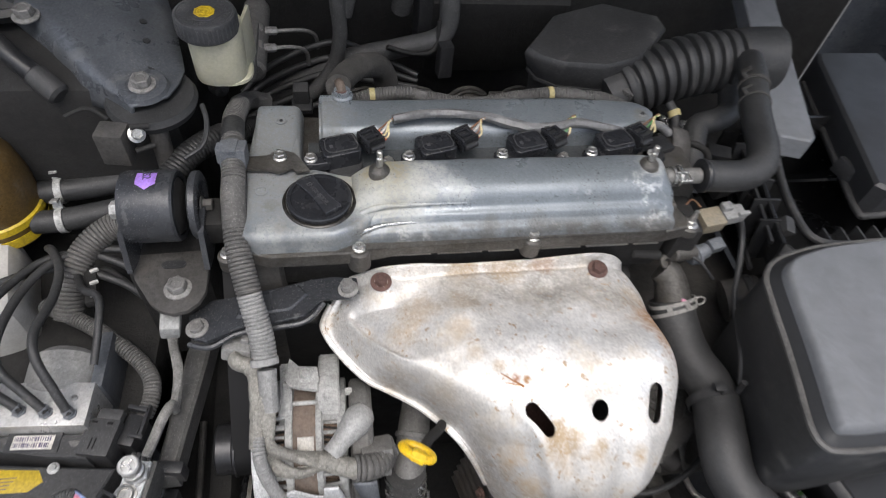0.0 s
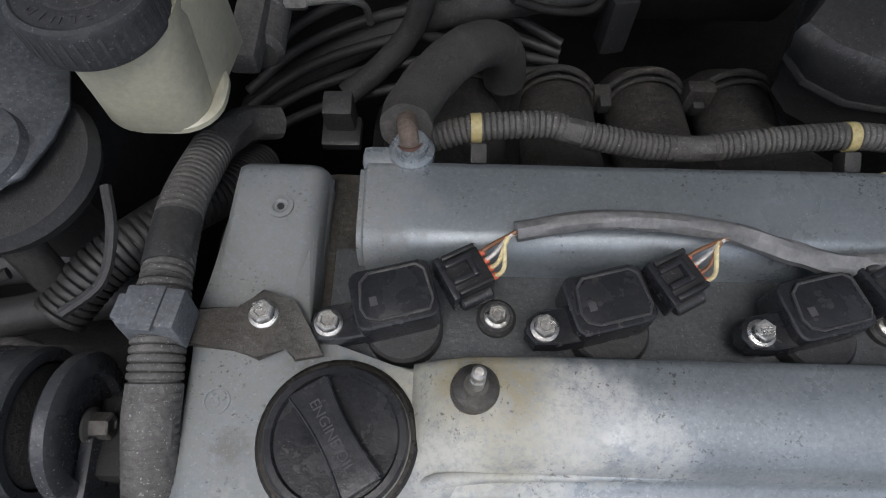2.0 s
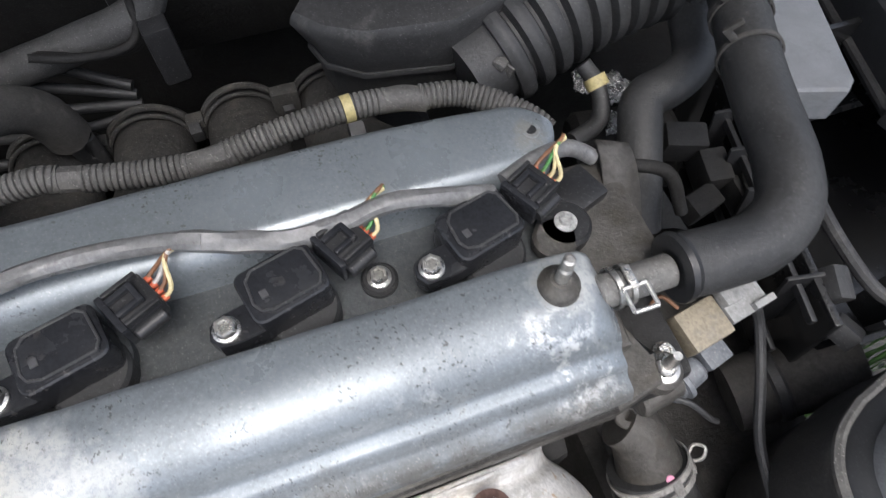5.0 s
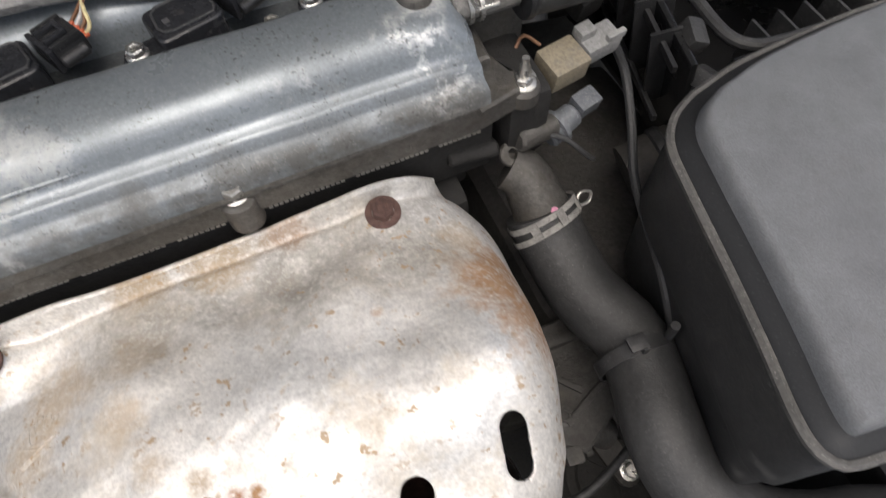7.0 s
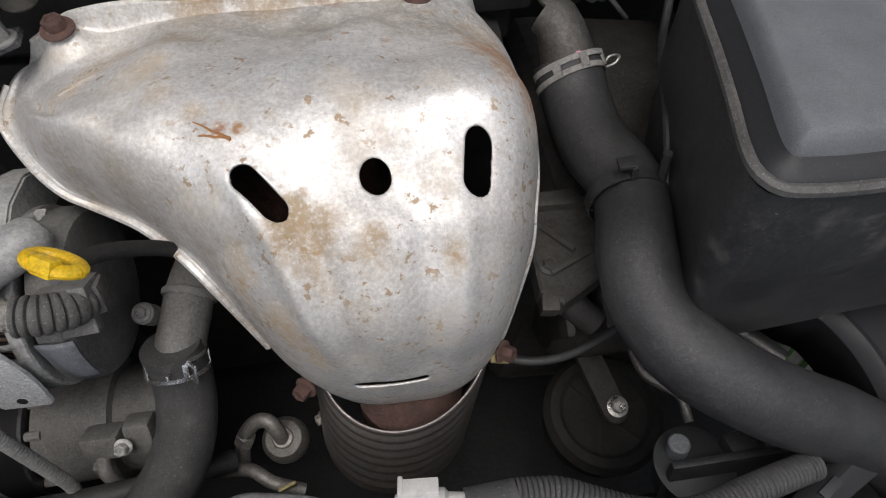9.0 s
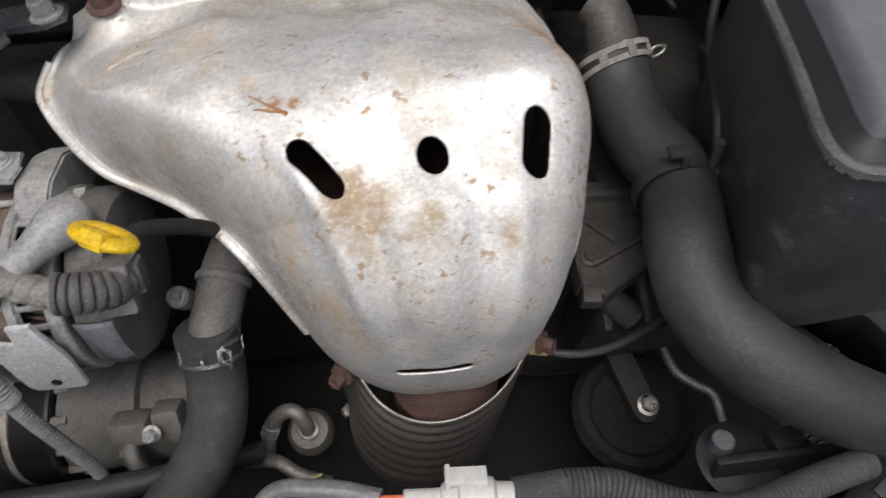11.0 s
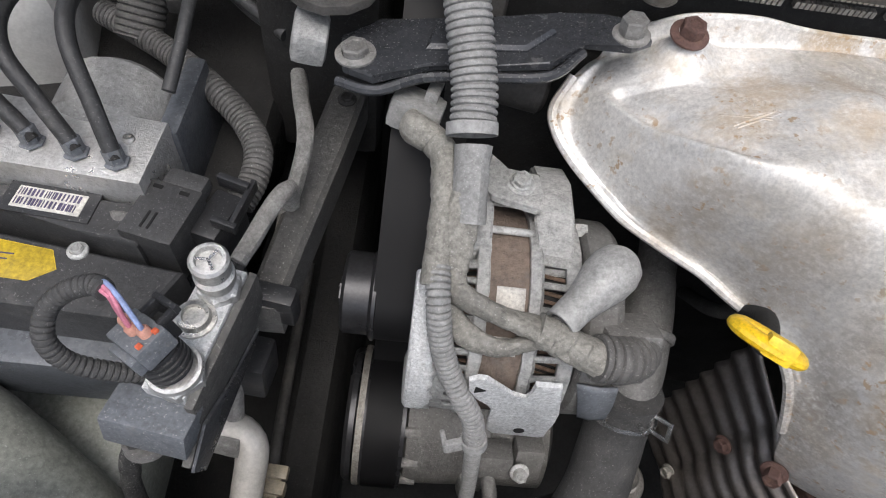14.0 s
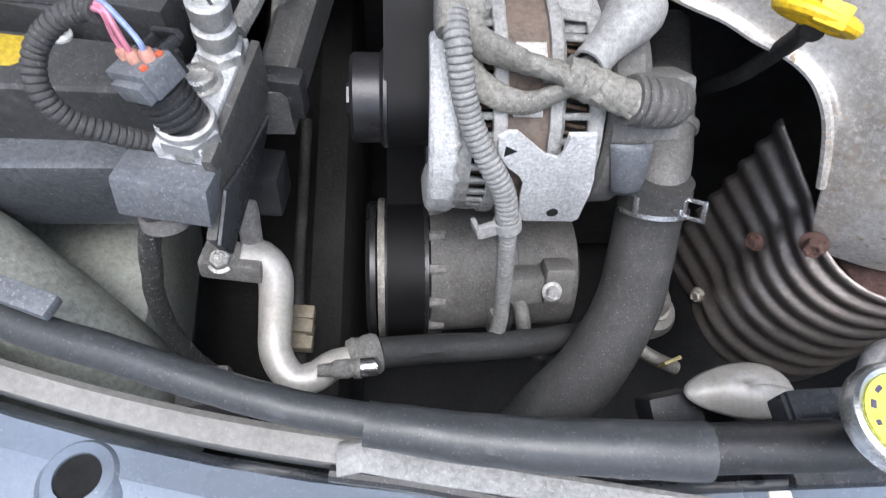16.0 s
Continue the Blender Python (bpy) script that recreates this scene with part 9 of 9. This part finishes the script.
tube(bm, [(0.425, 0.212, 0.60), (0.452, 0.196, 0.60), (0.475, 0.178, 0.60), (0.492, 0.155, 0.60)], 0.008, seg=12)
solo("duct_brace", bm, M_BLACK, "black ribbed brace inside the duct's mouth", "bracket")
# a strip of grass seen past the front corner of the car
rg = random.Random(5)
verts, faces = [], []
for i in range(2600):
    x, y, a, h = rg.uniform(0.8, 1.9), rg.uniform(-0.6, 0.9), rg.uniform(0, 6.28), rg.uniform(0.08, 0.2)
    c, s, k = 0.004 * math.cos(a), 0.004 * math.sin(a), len(verts)
    lean = rg.uniform(-0.05, 0.05)
    verts += [(x - c, y - s, 0), (x + c, y + s, 0), (x + lean, y + lean * 0.6, h)]
    faces.append((k, k + 1, k + 2))
me = bpy.data.meshes.new("grass")
me.from_pydata(verts, [], faces)
me.materials.append(M_GRASS)
tagged(new("grass", me), "green grass blades beside the car", "grass", kind="stuff")

# ---- brake fluid reservoir and master cylinder ----
rs = thing("brake_reservoir", (-0.108, 0.572, 0.86), "cream brake fluid reservoir with a black screw cap", "brake fluid reservoir")
mr = pose(-0.110, 0.573, 0.0, 0, 0, 0)
bm = bmesh.new()
rings = []
for z, s, r in ((0.868, 0.84, 0.018), (0.872, 0.90, 0.020), (0.890, 0.92, 0.022), (0.914, 0.94, 0.023), (0.924, 0.92, 0.024)):
    rings.append([Vector((-0.1075 + x * s, 0.574 + y * s, z)) for x, y in rounded(0.056, 0.056, r, 6)])
loft(bm, rings, True, True)
part("body", bm, M_TANK, rs)
bm = bmesh.new()
rings = []
for z, g in ((0.8655, -0.014), (0.867, -0.011), (0.870, -0.011), (0.8715, -0.014)):
    rings.append([Vector((-0.1045 + x, 0.574 + y, z)) for x, y in rounded(0.066 + g, 0.058 + g, 0.020, 6)])
loft(bm, rings, True, True)
part("seam_lip", bm, M_TANK, rs)
bm = bmesh.new()
at_box(bm, (-0.0815, 0.590, 0.893), (0.004, 0.045, 0.056), (0, 0, -8), 0.0015)
part("side_flange", bm, M_TANK, rs)
mcp = pose(-0.1115, 0.567, 0.920, 0, 0, 0)
bm = lathe(bmesh.new(), [(0.027, 0.0), (0.0288, 0.002), (0.0292, 0.005), (0.0292, 0.017), (0.0282, 0.0195), (0.026, 0.0202), (0.025, 0.0195), (0, 0.0195)], mcp, 56)
for i in range(40):
    box(bm, (0.0008, 0.0014, 0.012), mcp @ pose(0, 0, 0, 0, 0, 9 * i) @ pose(0.0290, 0, 0.0105), 0)
rcap = part("screw_cap", bm, M_CAP, rs, "black ribbed screw cap")
part("emblem", lathe(bmesh.new(), [(0.0100, 0), (0.0100, 0.0006), (0.0086, 0.0006), (0.0086, 0.0001)], mcp @ pose(0, 0, 0.0195, 0, 0, 22), 8), M_STICKER, rcap, "yellow warning emblem")
bm = lathe(bmesh.new(), [(0.0048, 0), (0.0048, 0.0006), (0.0036, 0.0006), (0.0036, 0.0)], mcp @ pose(0, 0, 0.0195), 24)
lathe(bm, [(0.0016, 0), (0.0016, 0.0006), (0, 0.0006)], mcp @ pose(0, 0, 0.0195), 12)
for s in (0, 180):
    for k in range(-3, 4):
        box(bm, (0.0011, 0.0022, 0.0005), mcp @ pose(0, 0, 0.0198, 0, 0, s + 14 * k) @ pose(0.0065, 0, 0), 0)
part("emblem", bm, M_STICKER, rcap)
for k, chh in enumerate("BRAKE FLUID"):
    if chh != " ":
        a = 40 - 17 * k
        writing(chh, mcp @ pose(0, 0, 0.0196, 0, 0, a - 90) @ pose(0, 0.0198, 0), 0.0058, M_LETTER, rcap, "letter")
for k in range(7):
    a = 150 + 15 * k
    part("letter_bar", box(bmesh.new(), (0.0040, 0.0012, 0.0005), mcp @ pose(0, 0, 0.0197, 0, 0, a) @ pose(0, 0.0150, 0), 0), M_LETTER, rcap)
ms = thing("master_cylinder", (-0.09, 0.70, 0.78), "dusty grey brake master cylinder with two steel lines", "master cylinder")
bm = bmesh.new()
rod(bm, (-0.094, 0.664, 0.801), (-0.094, 0.80, 0.806), 0.017, bevel=0.004)
at_box(bm, (-0.096, 0.69, 0.816), (0.020, 0.10, 0.018), (0, 0, 0), 0.005)
part("casting", bm, M_LOOM, ms)
for y, z, ex in ((0.7025, 0.809, 0.000), (0.7350, 0.812, 0.012)):
    part("port_boss", rod(bmesh.new(), (-0.096, y, z), (-0.080, y, z), 0.0105, 0.0095, bevel=0.002), M_LOOM, ms)
    part("line_nut", lathe(bmesh.new(), [(0.0052, 0), (0.0052, 0.013), (0.004, 0.015)], frame_of((-0.080, y, z), (1, 0.04, 0)), 6), M_COMP, ms)
    part("line", tube(bmesh.new(), [(-0.068, y, z), (-0.052 + ex, y + 0.004, z - 0.001), (-0.038 + ex, y + 0.012, z - 0.008), (-0.030 + ex, y + 0.022, z - 0.022), (-0.029 + ex, y + 0.030, z - 0.045)], 0.0026, seg=10), M_COMP, ms)

# ---- intake manifold behind the head ----
im = thing("intake_manifold", (0.15, 0.7, 0.66), "dusty black plastic intake manifold with four rounded runners", "intake manifold")
for i in range(4):
    x, xh = 0.0455 + 0.0735 * i, 0.022 + 0.0915 * i
    part("runner", tube(bmesh.new(), [(xh, 0.570, 0.752), (xh * 0.6 + x * 0.4, 0.61, 0.730), (x, 0.655, 0.709), (x, 0.695, 0.702), (x, 0.725, 0.690), (x, 0.750, 0.655), (x, 0.758, 0.58)], 0.031, seg=28, flat=0.92, up=(0, 0, 1), wobble=0.03), M_GRIME, im)
    for yy, zz, rr in ((0.718, 0.697, 0.0335), (0.708, 0.699, 0.0325)):
        arc = [Vector((x + rr * math.cos(q), yy + 0.006 * math.sin(q), zz + rr * math.sin(q))) for q in [math.pi * k / 16 for k in range(17)]]
        part("weld_rib", tube(bmesh.new(), arc, 0.0028 if yy > 0.71 else 0.0018, seg=8), M_GRIME, im)
for i in range(3):
    part("web", at_box(bmesh.new(), (0.0822 + 0.0735 * i, 0.713, 0.708), (0.014, 0.012, 0.022), (0, 0, 0), 0.002), M_GRIME, im)
    part("web_tab", at_box(bmesh.new(), (0.0822 + 0.0735 * i, 0.700, 0.716), (0.009, 0.010, 0.014), (12, 0, 4), 0.0015), M_DUSTB, im)
part("plenum", at_box(bmesh.new(), (0.16, 0.70, 0.58), (0.40, 0.14, 0.14), (0, 0, 0), 0.03, 3), M_DUSTB, im)
part("flange", at_box(bmesh.new(), (0.16, 0.568, 0.758), (0.40, 0.020, 0.07), (0, 0, 0), 0.006), M_DARK, im)
part("tee_fitting", rod(bmesh.new(), (0.083, 0.700, 0.70), (0.083, 0.698, 0.742), 0.0055, bevel=0.001), M_DUSTB, im)
part("square_tab", at_box(bmesh.new(), (0.229, 0.705, 0.722), (0.022, 0.012, 0.026), (0, 0, 0), 0.003), M_GRIME, im)
bm = bmesh.new()
at_box(bm, (0.30, 0.575, 0.800), (0.030, 0.010, 0.010), (0, 0, -8), 0.003)
solo("yellow_rail_tag", bm, M_CLIPY, "yellowed plastic tag below the harness", "tag")
plug = thing("wiring_plug", (-0.034, 0.612, 0.79), "small dark wiring plug on a bracket", "connector")
part("shell", at_box(bmesh.new(), (-0.034, 0.612, 0.806), (0.018, 0.016, 0.032), (10, 0, 0), 0.003), M_DUSTB, plug)
part("collar", at_box(bmesh.new(), (-0.034, 0.606, 0.796), (0.024, 0.020, 0.008), (10, 0, 0), 0.002), M_BLACK, plug)

# ---- hoses and pipes towards the bulkhead ----
def hose(name, pts, r, mat, label, category="hose", **kw):
    return solo(name, tube(bmesh.new(), pts, r, **kw), mat, label, category)


hose("heater_hose", [(-0.19, 0.72, 0.62), (-0.13, 0.73, 0.675), (-0.06, 0.745, 0.718), (0.013, 0.75, 0.757), (0.09, 0.75, 0.777), (0.140, 0.752, 0.789), (0.158, 0.755, 0.805), (0.160, 0.76, 0.84), (0.16, 0.77, 0.88)], 0.0135, M_HOSE, "thick dusty heater hose towards the bulkhead", wobble=0.03)
hose("vacuum_hose", [(0.012, 0.73, 0.90), (0.012, 0.73, 0.85), (0.014, 0.73, 0.81), (0.004, 0.73, 0.765), (-0.02, 0.72, 0.735), (-0.05, 0.70, 0.72)], 0.0095, M_HOSE, "dusty black vacuum hose rising at the back")
hose("upper_hose", [(-0.03, 0.80, 0.91), (0.02, 0.80, 0.90), (0.07, 0.80, 0.885), (0.10, 0.80, 0.870), (0.105, 0.80, 0.84), (0.10, 0.81, 0.80)], 0.014, M_HOSE, "thick black hose looping at the bulkhead")
hose("loop_hose", [(-0.06, 0.76, 0.92), (-0.02, 0.765, 0.925), (0.02, 0.77, 0.905), (0.028, 0.77, 0.86), (0.02, 0.76, 0.82)], 0.011, M_HOSE, "black hose curving down behind the reservoir")
for i in range(5):
    hose("rear_cable", [(-0.16 + 0.01 * i, 0.66 + 0.015 * i, 0.68 + 0.012 * i), (-0.08, 0.70 + 0.012 * i, 0.70 + 0.013 * i), (0.0, 0.715 + 0.01 * i, 0.715 + 0.017 * i), (0.05, 0.72 + 0.012 * i, 0.70 + 0.015 * i), (0.12, 0.74, 0.70 + 0.01 * i)], 0.0042, M_RUBBER, "black wiring running along the bulkhead", "cable")
for i in range(3):
    hose("steel_pipe", [(0.075, 0.72 + 0.008 * i, 0.800 - 0.006 * i), (0.10, 0.722 + 0.008 * i, 0.790 - 0.006 * i), (0.130, 0.73 + 0.006 * i, 0.783 - 0.006 * i), (0.143, 0.74, 0.79 - 0.004 * i), (0.146, 0.75, 0.82)], 0.003, M_DARK, "thin dark steel pipes in a bundle", "pipe")
hose("rear_strap", [(0.16, 0.80, 0.80), (0.20, 0.80, 0.83), (0.25, 0.80, 0.88), (0.30, 0.80, 0.92)], 0.014, M_DUSTB, "dusty ribbed wiring trunk on the bulkhead", "wiring conduit", rib=0.001, pitch=0.01)
bm = bmesh.new()
at_box(bm, (0.24, 0.83, 0.76), (0.20, 0.05, 0.16), (20, 0, 0), 0.01)
solo("bulkhead_shield", bm, M_DARK, "dark brown insulated panel on the bulkhead", "panel", kind="structure")
bm = bmesh.new()
at_box(bm, (0.155, 0.735, 0.77), (0.020, 0.020, 0.05), (0, 0, 10), 0.003)
at_box(bm, (0.13, 0.80, 0.80), (0.02, 0.03, 0.10), (0, 0, 10), 0.003)
solo("hose_holder", bm, M_BLACK, "black plastic hose holder", "bracket")
hose("side_hose", [(-0.135, 0.64, 0.80), (-0.125, 0.62, 0.81), (-0.118, 0.605, 0.84), (-0.122, 0.60, 0.87)], 0.008, M_RUBBER, "thin black hose below the reservoir", rib=0.0006, pitch=0.003)

# ---- resonator and bellows of the air intake ----
rz = thing("air_resonator", (0.36, 0.69, 0.82), "dusty black plastic air resonator box", "air resonator")
bm = bmesh.new()
low = [(0.256, 0.676), (0.262, 0.655), (0.284, 0.638), (0.340, 0.628), (0.370, 0.640), (0.405, 0.675), (0.438, 0.715), (0.434, 0.740), (0.364, 0.772), (0.290, 0.745)]
high = [(0.244, 0.668, 0.832), (0.258, 0.650, 0.832), (0.282, 0.634, 0.834), (0.338, 0.622, 0.838), (0.384, 0.634, 0.842), (0.414, 0.664, 0.846), (0.436, 0.690, 0.850), (0.432, 0.712, 0.852), (0.364, 0.746, 0.850), (0.292, 0.728, 0.842)]


def drawn_in(ring, k, dz):
    """The ring drawn in towards its middle by k and raised by dz."""
    mid = sum((Vector(p) for p in ring), Vector()) / len(ring)
    return [mid + (Vector(p) - mid) * k + Vector((0, 0, dz)) for p in ring]


lowz = [(x, y, 0.794) for x, y in low]
loft(bm, [drawn_in(lowz, 0.94, -0.030), drawn_in(lowz, 0.97, 0.0), drawn_in(lowz, 1.0, 0.003), drawn_in(high, 1.0, -0.006), drawn_in(high, 0.985, -0.001), drawn_in(high, 0.955, 0.0020), drawn_in(high, 0.62, 0.0045), drawn_in(high, 0.25, 0.0055)], True, True)
part("box", bm, M_DUSTB, rz, sharp=38)
bm = bmesh.new()
loft(bm, [drawn_in(lowz, 0.985, 0.0015), drawn_in(lowz, 1.030, 0.0015), drawn_in(lowz, 1.036, 0.0035), drawn_in(lowz, 1.030, 0.0060), drawn_in(lowz, 0.985, 0.0060)], True)
part("flange_lip", bm, M_DUSTB, rz)
for c, sz, ro in (((0.372, 0.611, 0.8125), (0.024, 0.009, 0.006), (10, 0, 38)), ((0.378, 0.607, 0.8080), (0.020, 0.007, 0.010), (10, 0, 30)), ((0.387, 0.617, 0.8165), (0.015, 0.006, 0.007), (0, -20, 60))):
    part("clip", at_box(bmesh.new(), c, sz, ro, 0.0018), M_LOOM, rz)
bl_ = thing("intake_bellows", (0.43, 0.65, 0.80), "black corrugated rubber intake bellows", "air duct")
part("bellows", tube(bmesh.new(), [(0.373, 0.634, 0.794), (0.410, 0.641, 0.808), (0.450, 0.647, 0.818), (0.490, 0.650, 0.824), (0.530, 0.650, 0.828)], 0.0362, rib=0.0042, pitch=0.0155, step=0.0022, seg=32), M_RUBBER, bl_)
part("cuff", tube(bmesh.new(), [(0.347, 0.627, 0.786), (0.361, 0.631, 0.790), (0.375, 0.6345, 0.795)], 0.0335, seg=30), M_RUBBER, bl_)
part("tail", tube(bmesh.new(), [(0.528, 0.650, 0.828), (0.550, 0.651, 0.830), (0.580, 0.648, 0.832)], 0.040, seg=30), M_RUBBER, bl_)
hose("bypass_hose", [(0.520, 0.640, 0.812), (0.5150, 0.6150, 0.805), (0.5010, 0.5810, 0.799), (0.4750, 0.5660, 0.798), (0.4530, 0.5620, 0.794), (0.4430, 0.5430, 0.786), (0.4350, 0.5200, 0.772), (0.430, 0.495, 0.745)], 0.0148, M_RUBBER, "dusty black bypass hose below the bellows", seg=20)
hose("thin_hose", [(0.425, 0.60, 0.80), (0.432, 0.585, 0.79), (0.425, 0.565, 0.78), (0.40, 0.555, 0.78)], 0.006, M_RUBBER, "thin black hose with a yellowed clip")
tip = thing("hose_clip", (0.432, 0.587, 0.79), "yellowed plastic ring clip on a thin hose", "clip")
ring_clamp(tip, (0.4315, 0.588, 0.792), (0.2, -0.8, -0.5), 0.0066, 0.008, M_CLIPY, "", None, "ring")
rf = random.Random(8)
bm = bmesh.new()
for c4 in (((0.474, 0.636), (0.486, 0.635), (0.499, 0.610), (0.466, 0.604)), ((0.463, 0.597), (0.479, 0.594), (0.465, 0.576), (0.450, 0.580)), ((0.452, 0.646), (0.464, 0.642), (0.456, 0.622), (0.446, 0.626))):
    a4, b4, d4, e4 = [Vector((x, y, 0.740)) for x, y in c4]
    rows = [[a4.lerp(b4, i / 9).lerp(e4.lerp(d4, i / 9), j / 9) + Vector((rf.uniform(-0.0008, 0.0008), rf.uniform(-0.0008, 0.0008), rf.uniform(-0.003, 0.003))) for i in range(10)] for j in range(10)]
    loft(bm, rows)
solo("foil_wrap", bm, M_FOIL, "crinkled silver foil wrap on a pipe", "foil", sharp=10, mod=0.001)
tb = thing("throttle_body", (0.46, 0.58, 0.70), "dark dusty throttle body with black plugs", "throttle body")
part("body", rod(bmesh.new(), (0.44, 0.60, 0.690), (0.52, 0.58, 0.700), 0.036, bevel=0.006), M_DARK, tb)
for p, s, rz_ in (((0.488, 0.545, 0.778), (0.030, 0.020, 0.026), -20), ((0.500, 0.520, 0.770), (0.020, 0.026, 0.026), -8), ((0.482, 0.500, 0.765), (0.026, 0.018, 0.020), 15), ((0.515, 0.495, 0.765), (0.018, 0.030, 0.022), 0)):
    part("plug", at_box(bmesh.new(), (p[0], p[1], p[2] - 0.022), s, (10, 0, rz_), 0.003), M_DARK, tb)
hose("plug_lead", [(0.392, 0.505, 0.815), (0.405, 0.500, 0.822), (0.425, 0.492, 0.815), (0.435, 0.478, 0.79)], 0.004, M_DARK, "dark taped lead by the cover's end", "cable")
bm = bmesh.new()
tube(bm, [(0.322, 0.503, 0.840), (0.345, 0.511, 0.841), (0.366, 0.514, 0.837), (0.380, 0.509, 0.829)], 0.0048)
solo("lead_sleeve", bm, M_SLEEVE, "grey sleeve end behind the last coil", "cable")
